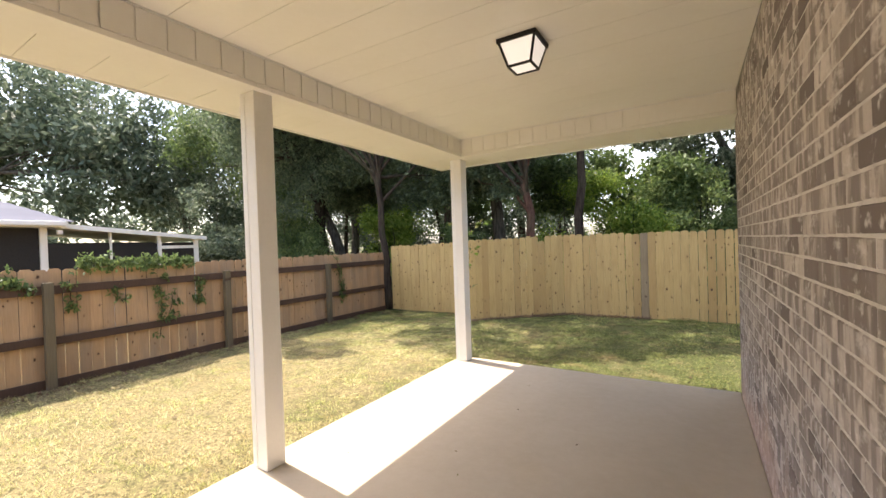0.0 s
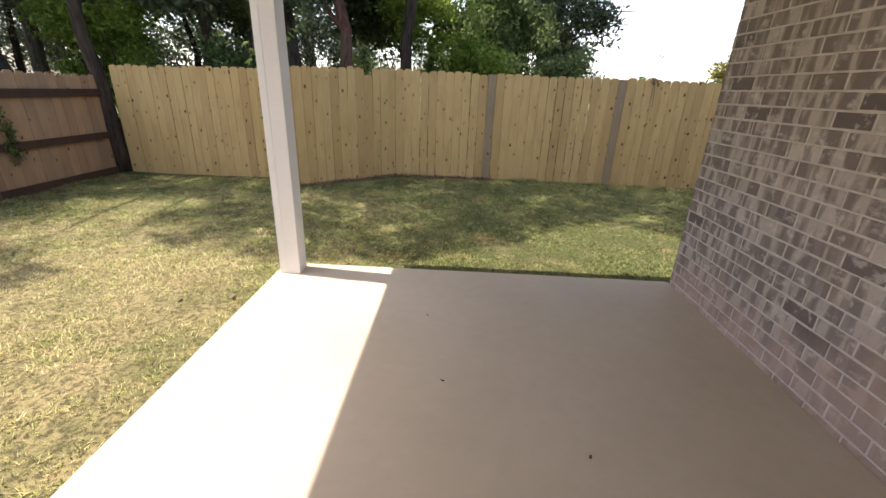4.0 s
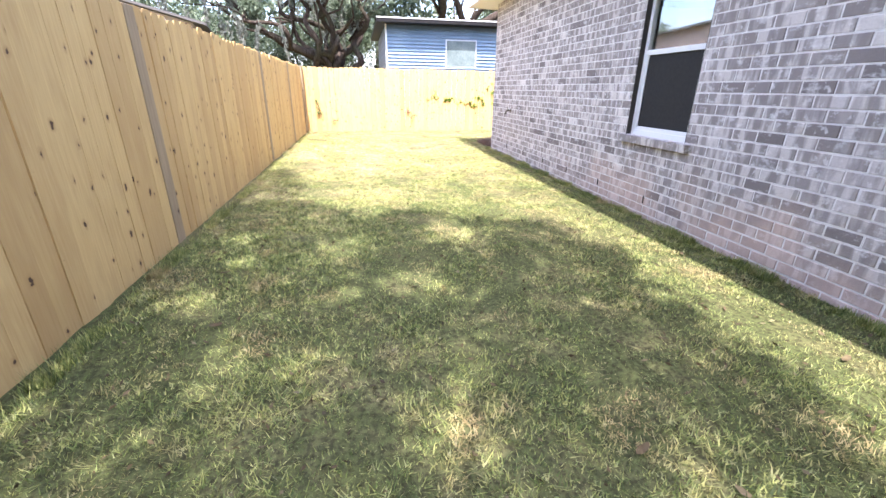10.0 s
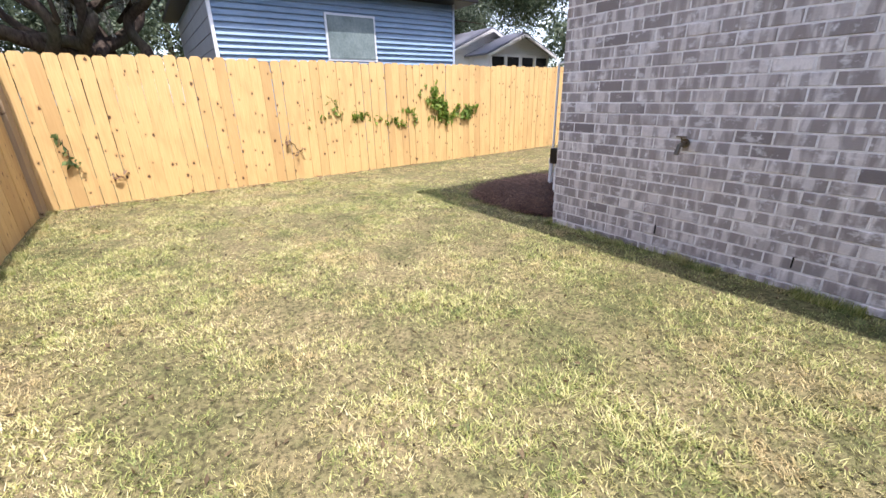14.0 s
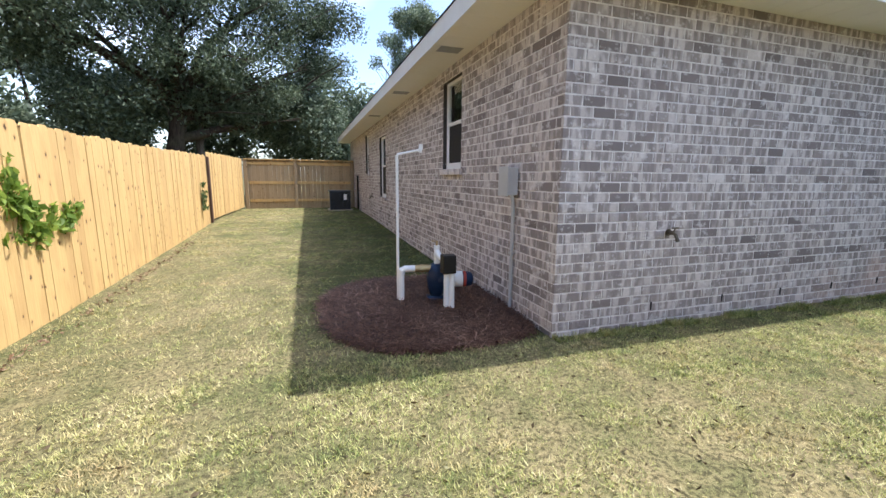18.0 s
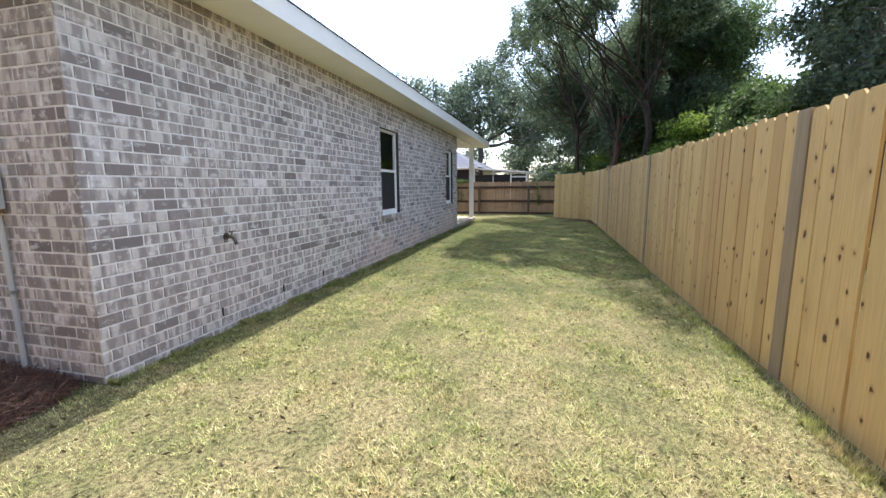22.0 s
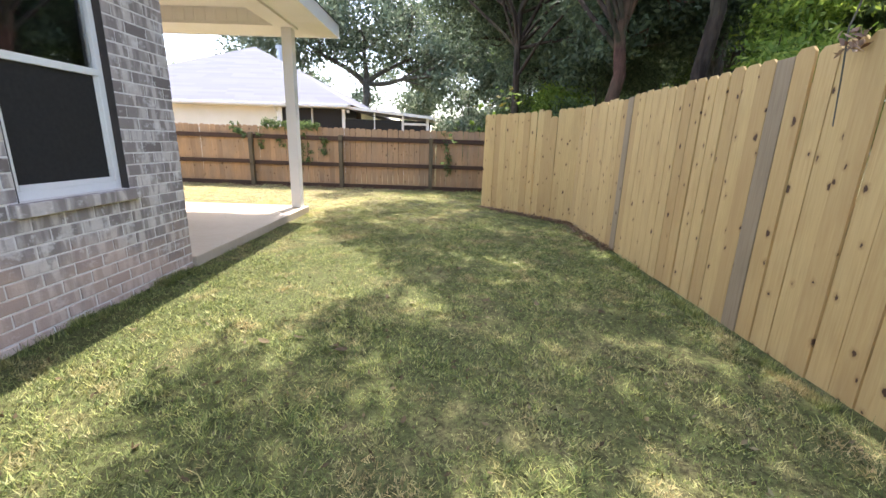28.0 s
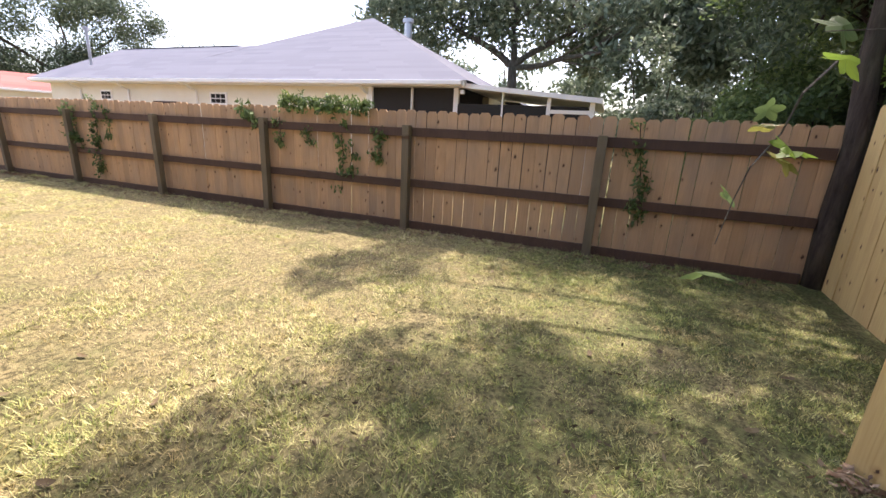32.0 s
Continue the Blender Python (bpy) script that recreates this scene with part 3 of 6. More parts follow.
def soffit(x0, x1, y0, y1, along):
    """Vinyl soffit boards with open joints."""
    bm = bmesh.new()
    n = int(round((x1 - x0 if along == "x" else y1 - y0) / 0.3))
    for i in range(n):
        if along == "x":
            d = (x1 - x0) / n
            box(bm, x0 + i * d + 0.002, x0 + (i + 1) * d - 0.002, y0, y1, SOFFIT, SOFFIT + 0.012)
        else:
            d = (y1 - y0) / n
            box(bm, x0, x1, y0 + i * d + 0.002, y0 + (i + 1) * d - 0.002, SOFFIT, SOFFIT + 0.012)
    box(bm, x0, x1, y0, y1, SOFFIT + 0.014, SOFFIT + 0.02)
    return part("soffit", bm, M_SOFFIT, roof)


soffit(PATIO_W + 0.03, RX1 - F, 0.004, RY1 - F, "x")
soffit(HOUSE_E + 0.004, RX1 - F, RY0 + F, 0.002, "y")
soffit(RX0 + F, PATIO_W + 0.028, RY0 + F, RY1 - F, "y")
for y in (-1.9, -4.4, -7.2):
    part("soffit_vent", boxes((HOUSE_E + 0.12, HOUSE_E + 0.38, y - 0.1, y + 0.1, SOFFIT - 0.006, SOFFIT - 0.001), bevel=0.002), M_GREY_METAL, roof, "grey soffit vent")

# porch ceiling: boards running out from the wall, in one mesh
bm = bmesh.new()
y = HOUSE_S
while y < -0.27:
    y1 = min(y + 0.3, -0.26)
    box(bm, PATIO_W + 0.25, -0.004, y + 0.0015, y1 - 0.0015, CEILING, CEILING + 0.012)
    y += 0.3
box(bm, PATIO_W + 0.25, -0.004, HOUSE_S, -0.26, CEILING + 0.014, CEILING + 0.02)
tagged(part("ceiling", bm, M_SOFFIT), "cream vinyl board porch ceiling", "ceiling", kind="structure")


def porch_beam(name, x0, x1, y0, y1, along, inner, label):
    """A boxed beam, sheathed in upright vinyl strips on the porch side."""
    b = thing(name, label, "beam", kind="structure")
    part("core", boxes((x0, x1, y0, y1, SOFFIT + 0.001, CEILING + 0.02)), M_SOFFIT, b)
    part("bottom_board", boxes((x0 - 0.004, x1 + 0.004, y0 - 0.004, y1 + 0.004, SOFFIT - 0.03, SOFFIT), bevel=0.003), M_SOFFIT, b)
    lo, hi = (x0, x1) if along == "x" else (y0, y1)
    n = int((hi - lo) / 0.15)
    d = (hi - lo) / n
    for i in range(n):
        u0, u1 = lo + i * d + 0.006, lo + (i + 1) * d - 0.006
        g = (u0, u1, inner - 0.012, inner - 0.001, SOFFIT + 0.002, CEILING - 0.012) if along == "x" else (inner + 0.001, inner + 0.012, u0, u1, SOFFIT + 0.002, CEILING - 0.012)
        if hi - lo < 4 or u0 > -7:
            part("strip", boxes(g), M_SOFFIT, b)
    g = (lo, hi, inner - 0.02, inner - 0.001, CEILING - 0.011, CEILING - 0.001) if along == "x" else (inner + 0.001, inner + 0.02, lo, hi, CEILING - 0.011, CEILING - 0.001)
    part("moulding", boxes(g), M_TRIM, b)


porch_beam("beam_west", PATIO_W + 0.02, PATIO_W + 0.25, HOUSE_S, 0.0, "y", PATIO_W + 0.25, "cream vinyl-clad porch beam above the posts")
porch_beam("beam_north", PATIO_W + 0.255, -0.004, -0.26, 0.0, "x", -0.26, "cream vinyl-clad porch beam at the patio's end")

# patio
slab = part("patio_slab", boxes((PATIO_W, -0.001, HOUSE_S, 0.03, -0.12, SLAB), bevel=0.012), M_CONCRETE)
tagged(slab, "pale broom-finished concrete patio slab", "patio", kind="structure")


def patio_post(x, y):
    p = thing("patio_post", "white wrapped square porch post on the patio slab", "post", (x, y, SLAB), "porch posts")
    h = SOFFIT - 0.03 - SLAB
    part("shaft", boxes((-0.073, 0.073, -0.073, 0.073, 0.0, h), bevel=0.006), M_WHITE, p)
    part("corner_trim", boxes((-0.076, -0.03, -0.076, -0.0735, 0.0, h - 0.002), (-0.076, -0.0735, -0.073, -0.03, 0.0, h - 0.002)), M_TRIM, p)
    return p


patio_post(-2.933, -0.105)
patio_post(-2.925, -2.975)
patio_post(-2.95, -5.85)

# ---- fences ----


def picket_mesh(name, w, h, t, mat, dog=0.028):
    """A dog-eared board standing on its lower edge, its face on +y."""
    out = [(-w / 2, 0), (w / 2, 0), (w / 2, h - dog), (w / 2 - dog, h), (-w / 2 + dog, h), (-w / 2, h - dog)]
    v = [(x, 0, z) for x, z in out] + [(x, -t, z) for x, z in out]
    f = [tuple(range(5, -1, -1)), tuple(range(6, 12))] + [(i, (i + 1) % 6, (i + 1) % 6 + 6, i + 6) for i in range(6)]
    return quads(name, v, f, mat)


PINE_PICKETS = [picket_mesh("picket", w, h, 0.016, M_PINE) for w, h in ((0.139, 1.74), (0.138, 1.75), (0.136, 1.73), (0.14, 1.745))]
CEDAR_PICKETS = [picket_mesh("picket", w, h, 0.016, M_CEDAR) for w, h in ((0.137, 1.55), (0.138, 1.56), (0.135, 1.54), (0.139, 1.552))]
BACK_PICKETS = [picket_mesh("picket", w, h, 0.016, M_PINE_BACK, 0.002) for w, h in ((0.139, 1.82), (0.138, 1.83))]


def run_of_pickets(owner, p, q, meshes, pitch, seed, skip=(), low=-0.03, short=(), tilt=0.1, loose=(0, 0)):
    """Boards side by side from p to q, faces to the left of the way from p to q; skip: distances taken by posts."""
    rnd = random.Random(seed)
    p, q = Vector((*p, 0)), Vector((*q, 0))
    d = q - p
    ang = math.degrees(math.atan2(d.y, d.x))
    cuts = [-0.069] + sorted(k for k in skip if 0.1 < k < d.length - 0.1) + [d.length + 0.069]
    slots = []
    for a, b in zip(cuts, cuts[1:]):
        a, b = a + 0.069, b - 0.069
        n = max(1, round((b - a) / pitch))
        slots += [(a + (i + 0.5) * (b - a) / n, (b - a) / n) for i in range(n)]
    for s, room in slots:
        c = p + d.normalized() * s
        gap = 0.014 if loose[0] < s < loose[1] else rnd.choice((0.003, 0.004, 0.005, 0.007, 0.01))
        z = float(ground_z(c.x, c.y)) + low + rnd.uniform(-0.012, 0.012)
        if any(abs(s - k) < 0.07 for k in short):
            z -= 0.1
        o = new("picket", rnd.choice(meshes))
        o.parent = owner
        o.matrix_basis = pose(c.x, c.y, z, rnd.uniform(-0.15, 0.15), rnd.uniform(-tilt, tilt), ang + rnd.uniform(-1.8, 1.8)) @ Matrix.Translation((0, rnd.uniform(-0.004, 0.004), 0)) @ Matrix.Diagonal(((room - gap) / 0.138, 1, 1, 1))


def flush_post(owner, x, y, ang, h=1.7, w=0.132):
    part("post", boxes((-w / 2, w / 2, -0.085, 0.006, -0.15, h), bevel=0.004), M_PINE_POST, owner, at=pose(x, y, 0, 0, 0, ang))


def back_rails(owner, p, q, zs, off=-0.035, mat=M_PINE):
    p, q = Vector((*p, 0)), Vector((*q, 0))
    d = q - p
    ang = math.degrees(math.atan2(d.y, d.x))
    for z in zs:
        part("rail", boxes((0, d.length, off - 0.019, off + 0.018, z - 0.045, z + 0.045), bevel=0.003), mat, owner, at=pose(p.x, p.y, 0, 0, 0, ang))


PITCH = 0.1405
# the long side fence; its boards face the house, so it is run from east to west
fence_n = thing("fence", "new tan pine privacy fence with knots along the side yard", "fence")
A, B, C, D = (14.46, 4.24), (-1.1, 4.24), (-2.78, 4.2), (-4.43, 2.93)
posts_n = (-1.2, 0.9, 5.36, 9.37, 12.1)
run_of_pickets(fence_n, A, (-1.13, 4.24), PINE_PICKETS, PITCH, 1, skip=[A[0] - x for x in posts_n], loose=(A[0] - 0.62, A[0] + 0.3))
run_of_pickets(fence_n, (-1.27, 4.236), C, PINE_PICKETS, PITCH, 2)
run_of_pickets(fence_n, C, D, PINE_PICKETS, PITCH, 3, short=[0.5])
for x in posts_n:
    flush_post(fence_n, x, 4.24, 180)
# Dark corner post, widened to take in the strip of shade beside it.
flush_post(fence_n, 14.33, 4.2, 180, 1.72, 0.24)
back_rails(fence_n, A, B, (0.28, 0.9, 1.5))
back_rails(fence_n, B, C, (0.28, 0.9, 1.5))
back_rails(fence_n, C, D, (0.28, 0.9, 1.5))
part("end_post", boxes((-0.045, 0.045, -0.125, -0.036, -0.2, 1.66), bevel=0.004), M_PINE, fence_n, at=pose(D[0] + 0.04, D[1] + 0.03, 0, 0, 0, 213))

# the short length behind it, reaching the corner trunk
fence_nw = thing("fence", "short tan pine fence panel beside the corner tree", "fence")
run_of_pickets(fence_nw, (-4.2, 3.7), (-7.38, 3.99), PINE_PICKETS, PITCH, 4)
back_rails(fence_nw, (-4.2, 3.7), (-7.22, 3.98), (0.2, 0.85, 1.5))

# the back fence across the end of the yard, sunlit
fence_e = thing("fence", "yellow sunlit pine privacy fence at the yard's end with creeping vines", "fence")
run_of_pickets(fence_e, (14.72, -9.1), (14.47, 4.23), PINE_PICKETS, PITCH, 5)
back_rails(fence_e, (14.72, -9.1), (14.47, 4.15), (0.28, 0.9, 1.5))
fence_se = thing("fence", "pine fence length running on behind the house", "fence")
run_of_pickets(fence_se, (14.52, -13.9), (14.74, -9.32), PINE_PICKETS, PITCH, 6, low=0.06)
back_rails(fence_se, (14.52, -13.9), (14.74, -9.32), (0.34, 0.96, 1.56))
part("post", boxes((-0.06, 0.06, -0.06, 0.06, -0.2, 1.78), bevel=0.01), M_CEDAR_RAIL, fence_se, "dark weathered post between the two lengths", at=pose(14.73, -9.21, 0))

# the cross fence at the far end, seen from its rail side
fence_s = thing("fence", "brown wooden fence with rails and posts behind the air conditioner", "fence")
run_of_pickets(fence_s, (10.52, -13.98), (14.5, -13.98), BACK_PICKETS, PITCH, 7)
for z in (0.32, 0.98, 1.68):
    part("rail", boxes((10.54, 14.44, -13.962, -13.925, z + 0.05, z + 0.15), bevel=0.004), M_PINE, fence_s)
for x in (10.6, 12.7, 14.4):
    part("post", boxes((x - 0.05, x + 0.05, -13.924, -13.835, -0.2, 1.86), bevel=0.004), M_PINE_POST, fence_s)
part("cap_rail", boxes((10.54, 14.44, -14.0, -13.83, 1.905, 1.935), bevel=0.004), M_PINE, fence_s)

# the neighbour's older fence along the west side, rails and posts towards the yard
fence_w = thing("fence", "weathered orange-brown cedar fence with dark rails and posts", "fence")
WF = -7.56
run_of_pickets(fence_w, (WF, 3.9), (WF, -19.5), CEDAR_PICKETS, 0.142, 8, low=0.0, tilt=0.3)
W_POSTS = [1.79 - 2.365 * k for k in range(9)]
for i, y in enumerate(W_POSTS):
    part("post", boxes((-0.045, 0.05, -0.05, 0.05, -0.3, 1.255 + 0.012 * (i % 3)), bevel=0.008), M_CEDAR_POST, fence_w, at=pose(WF + 0.105, y, 0, 0, random.uniform(-0.6, 0.6), random.uniform(-3, 3)))
ends = [3.85] + W_POSTS + [-19.5]
for a, b in zip(ends, ends[1:]):
    for z, hh in ((1.18, 0.055), (0.52, 0.05), (-0.055, 0.065)):
        s = random.uniform(-0.012, 0.012)
        part("rail", boxes((0.004, 0.042, b + 0.003, a - 0.003, z - hh + s, z + hh + s), bevel=0.004), M_CEDAR_RAIL, fence_w, at=pose(WF + 0.016, 0, 0))

# ---- plants ----


def leaf_cards(rng, centres, spread, per, size, droop=0.3):
    """Small folded leaves strewn round twig ends: points and triangles."""
    n = len(centres) * per
    c = np.repeat(centres, per, 0) + np.clip(rng.normal(0, 1, (n, 3)), -1.3, 1.3) * spread
    a = rng.normal(0, 1, (n, 3))
    a[:, 2] -= droop
    a /= np.linalg.norm(a, axis=1, keepdims=True)
    b = np.cross(a, rng.normal(0, 1, (n, 3)))
    b /= np.linalg.norm(b, axis=1, keepdims=True)
    s = size * rng.uniform(0.6, 1.35, (n, 1))
    up = np.cross(a, b)
    v = np.stack([c - a * s, c + b * s * 0.42 + up * s * 0.12, c + a * s, c - b * s * 0.42 + up * s * 0.12], 1).reshape(-1, 3)
    k = np.arange(n)[:, None] * 4
    t = np.concatenate([k + [0, 1, 2], k + [0, 2, 3]], 1).reshape(-1, 3)
    return v, t


def in_blobs(rng, blobs, count):
    """Twig ends in the outer part of ellipsoids (x, y, z, rx, ry, rz), uneven, with gaps."""
    vol = np.array([b[3] * b[4] * b[5] for b in blobs]) ** 0.8
    pick = rng.choice(len(blobs), count, p=vol / vol.sum())
    subs = max(5, count // 20)
    pick = pick[:subs]
    d = rng.normal(0, 1, (subs, 3))
    d /= np.linalg.norm(d, axis=1, keepdims=True)
    r = rng.uniform(0.12, 1.0, (subs, 1)) ** 0.5
    bl = np.array(blobs)[pick]
    heart = bl[:, :3] + d * r * bl[:, 3:6]
    wide = np.min(bl[:, 3:6], 1, keepdims=True) * rng.uniform(0.14, 0.36, (subs, 1))
    own = rng.choice(subs, count, p=(wide[:, 0] ** 1.5) / (wide[:, 0] ** 1.5).sum())
    u = rng.normal(0, 1, (count, 3))
    u *= rng.uniform(0, 1, (count, 1)) ** 0.45 / np.linalg.norm(u, axis=1, keepdims=True)
    return heart[own] + u * wide[own] * (1.7, 1.7, 1.05)


def crown_mesh(name, seed, blobs, twigs, per, size, spread, mat):
    rng = np.random.default_rng(seed)
    c = in_blobs(rng, blobs, twigs)
    c = c[c[:, 2] > 0.3]
    v, t = leaf_cards(rng, c, spread, per, size)
    return mesh_arrays(name, v, t, mat)


def wavy(rng, p, q, n, amp):
    p, q = Vector(p), Vector(q)
    pts = [p.lerp(q, i / n) for i in range(n + 1)]
    for i in range(1, n):
        pts[i] += Vector((rng.uniform(-amp, amp), rng.uniform(-amp, amp), rng.uniform(-amp, amp) * 0.5))
    return pts


def rounded(line):
    """Cut the corners of a line twice."""
    for _ in range(2):
        out = [line[0]]
        for a, b in zip(line, line[1:]):
            out += [a.lerp(b, 0.25), a.lerp(b, 0.75)]
        line = out + [line[-1]]
    return line


def hanging_moss(owner, blobs, seed, each, length, leaf=None):
    """Grey strands hanging from the underside of the crown."""
    rng = np.random.default_rng(seed)
    o = np.array(owner.matrix_basis.translation)
    rows = []
    for b in blobs:
        for _ in range(each):
            a, r = rng.uniform(0, 2 * np.pi), np.sqrt(rng.uniform(0, 1))
            top = np.array((b[0] + b[3] * r * np.cos(a), b[1] + b[4] * r * np.sin(a), b[2] - b[5] * 0.3))
            l = length * rng.uniform(0.4, 1.3)
            k = np.linspace(0, 1, int(10 + l * 14))[:, None]
            sway = np.array((rng.normal(0, 0.12), rng.normal(0, 0.12), 0))
            rows.append(top - (0, 0, 1) * k * l + sway * k + rng.normal(0, 0.035, (len(k), 3)) * (1.2 - k))
    v, t = leaf_cards(rng, np.concatenate(rows) - o, 0.045, 5, 0.055, 3.0)
    leaf = leaf or M_MOSS
    return part("hanging_moss", mesh_arrays("hanging_moss", v, t, leaf), leaf, owner)


def tree(label, base, trunk_r, fork_z, lean, blobs, seed, twigs=900, per=26, size=0.06, spread=0.28, leaf=None, bark=None, name="tree", group="", forks=1, limb_amp=0.5, fill=1.0):
    """A tapered trunk, limbs out to each clump of the crown, and a crown of small leaves."""
    leaf, bark = leaf or M_LEAF, bark or M_BARK
    rnd = random.Random(seed)
    x, y = base
    z = float(ground_z(x, y))
    t = thing(name, label, "tree", (x, y, z), group)
    top = Vector((lean[0], lean[1], fork_z))
    bm = bmesh.new()
    pts = wavy(rnd, (0, 0, -0.15), top, 6, trunk_r * 0.5)
    tube(bm, pts, [trunk_r * (1.3 if i == 0 else 1.08 - 0.06 * i) for i in range(7)], 10)
    part("trunk", bm, bark, t, smooth=True)
    for bx, by, bz, rx, ry, rz in blobs:
        bm = bmesh.new()
        start = pts[rnd.choice((4, 5, 6, 6))]
        end = Vector((bx - x, by - y, bz - z))
        line = wavy(rnd, start, end, 6, limb_amp * (end - start).length * 0.09)
        r0 = trunk_r * rnd.uniform(0.4, 0.62)
        bent = rounded(line)
        tube(bm, bent, [r0 * (1 - 0.84 * i / (len(bent) - 1)) for i in range(len(bent))], 8)
        for k in range(5):
            s = line[rnd.choice((2, 3, 4, 5))]
            e = end + Vector((rnd.uniform(-1, 1) * rx, rnd.uniform(-1, 1) * ry, rnd.uniform(-0.8, 0.8) * rz))
            tube(bm, wavy(rnd, s, e, 4, 0.2 * max(1, limb_amp)), [r0 * f for f in (0.34, 0.26, 0.18, 0.11, 0.05)], 5)
        part("limb", bm, bark, t, smooth=True)
    local = [(b[0] - x, b[1] - y, b[2] - z, b[3], b[4], b[5]) for b in blobs]
    part("crown", crown_mesh("crown", seed, local, int(twigs * fill), per, size * 1.5, spread, leaf), leaf, t)
    return t


def shrub(label, x, y, r, h, seed, twigs, leaf, per=22, size=0.05, name="shrub", z0=0.0):
    rnd = random.Random(seed)
    s = thing(name, label, "shrub", (x, y, z0))
    bm = bmesh.new()
    for k in range(7):
        e = (rnd.uniform(-0.7, 0.7) * r, rnd.uniform(-0.7, 0.7) * r, h * rnd.uniform(0.6, 0.95))
        tube(bm, wavy(rnd, (rnd.uniform(-0.1, 0.1), rnd.uniform(-0.1, 0.1), -0.1), e, 4, 0.12), [0.03, 0.024, 0.018, 0.012, 0.005], 5)
    part("stem", bm, M_BARK_DARK, s)
    blobs = [(rnd.uniform(-0.5, 0.5) * r, rnd.uniform(-0.5, 0.5) * r, h * rnd.uniform(0.35, 0.8), r * 0.6, r * 0.6, h * 0.3) for _ in range(6)]
    part("foliage", crown_mesh("foliage", seed, blobs, twigs, per, size, 0.16, leaf), leaf, s)
    return s


def woods(label, blobs, seed, twigs, size, spread, leaf, per=20):
    """Far growth that nobody could count, as one mass of leaves with dark trunks in it."""
    w = thing("woodland", label, "trees", kind="stuff")
    rnd = random.Random(seed)
    bm = bmesh.new()
    for b in blobs:
        x, y = b[0] + rnd.uniform(-1, 1), b[1] + rnd.uniform(-1, 1)
        tube(bm, wavy(rnd, (x, y, -0.3), (x + rnd.uniform(-0.6, 0.6), y, b[2] + b[5] * 0.5), 5, 0.15), [0.16, 0.14, 0.12, 0.1, 0.07, 0.03], 7)
    tagged(part("trunk", bm, M_BARK_DARK, w), kind="stuff")
    tagged(part("foliage", crown_mesh("foliage", seed, blobs, twigs, per, size, spread, leaf), leaf, w), kind="stuff")
    return w


def vine(label, runs, seed, leaf, size=0.04, per=9, axis="y", fixed=0.0, out=1, x0=0.0):
    """Creepers on a fence: a thin stem and leaves along each run of (u0, z0, u1, z1, twigs, spread)."""
    rnd = random.Random(seed)
    rng = np.random.default_rng(seed)
    v = thing("vine", label, "vine", (fixed, runs[0][0], runs[0][1]))
    o = np.array((fixed, runs[0][0], runs[0][1]))
    for u0, z0, u1, z1, twigs, spread in runs:
        bm = bmesh.new()
        line = [Vector((fixed + out * 0.012, u0 + (u1 - u0) * k / 5 + rnd.uniform(-0.02, 0.02), z0 + (z1 - z0) * k / 5)) - Vector(o) for k in range(6)]
        tube(bm, line, [0.005] * 6, 5)
        part("stem", bm, M_BARK_DARK, v)
        k = rng.uniform(0, 1, (twigs, 1))
        c = np.concatenate([np.full((twigs, 1), fixed) + out * (0.02 + np.abs(rng.normal(0, spread * 0.5, (twigs, 1)))), u0 + (u1 - u0) * k + rng.normal(0, spread, (twigs, 1)), z0 + (z1 - z0) * k + rng.normal(0, spread * 0.7, (twigs, 1))], 1) - o
        pts, tri = leaf_cards(rng, c, 0.03, per, size, 1.0)
        low = (fixed - o[0]) + out * 0.006
        pts[:, 0] = np.maximum(pts[:, 0], low) if out > 0 else np.minimum(pts[:, 0], low)
        part("foliage", mesh_arrays("foliage", pts, tri, leaf), leaf, v)
    return v


# ---- neighbour's house to the west ----


def lap_wall(bm, x, y0, y1, z0, z1, out, lap=0.11, axis="y"):
    """Clapboards: overlapping tilted boards."""
    z = z0
    while z < z1 - 0.01:
        t = min(z + lap, z1)
        pts = [(0.0, z), (out * 0.018, z), (out * 0.004, t), (0.0, t)]
        for u, v in ((0, 1), (1, 2), (2, 3)):
            (a, za), (b, zb) = pts[u], pts[v]
            if axis == "y":
                bm.faces.new([bm.verts.new(p) for p in ((x + a, y0, za), (x + a, y1, za), (x + b, y1, zb), (x + b, y0, zb))])
            else:
                bm.faces.new([bm.verts.new(p) for p in ((y0, x + a, za), (y1, x + a, za), (y1, x + b, zb), (y0, x + b, zb))])
        z = t


def roof_plane(bm, a, b, c, d, rows):
    """Courses of shingles over the plane a b (eave) d c (top), each lapping the one below."""
    a, b, c, d = (Vector(p) for p in (a, b, c, d))
    nrm = (b - a).cross(c - a).normalized()
    if nrm.z < 0:
        nrm = -nrm
    bm.faces.new([bm.verts.new(p - nrm * 0.004) for p in ((a, b, d, c))])
    for i in range(rows):
        s, t = i / rows, (i + 1) / rows
        p, q = a.lerp(c, s) + nrm * 0.004, b.lerp(d, s) + nrm * 0.004
        u, v = a.lerp(c, t), b.lerp(d, t)
        n = max(1, int((q - p).length / 1.0))
        for k in range(n):
            e = [p.lerp(q, k / n), p.lerp(q, (k + 1) / n), u.lerp(v, (k + 1) / n), u.lerp(v, k / n)]
            bm.faces.new([bm.verts.new(x) for x in e])


nh = thing("neighbour_house", "cream-sided one-storey house with a pale hipped shingle roof and screened porch", "house", (-12.45, -10, -0.1))
O = Vector((-12.45, -10, -0.1))


def nb(*p):
    return tuple(Vector(p) - O)


def nbox(x0, x1, y0, y1, z0, z1):
    return (x0 - O.x, x1 - O.x, y0 - O.y, y1 - O.y, z0 - O.z, z1 - O.z)


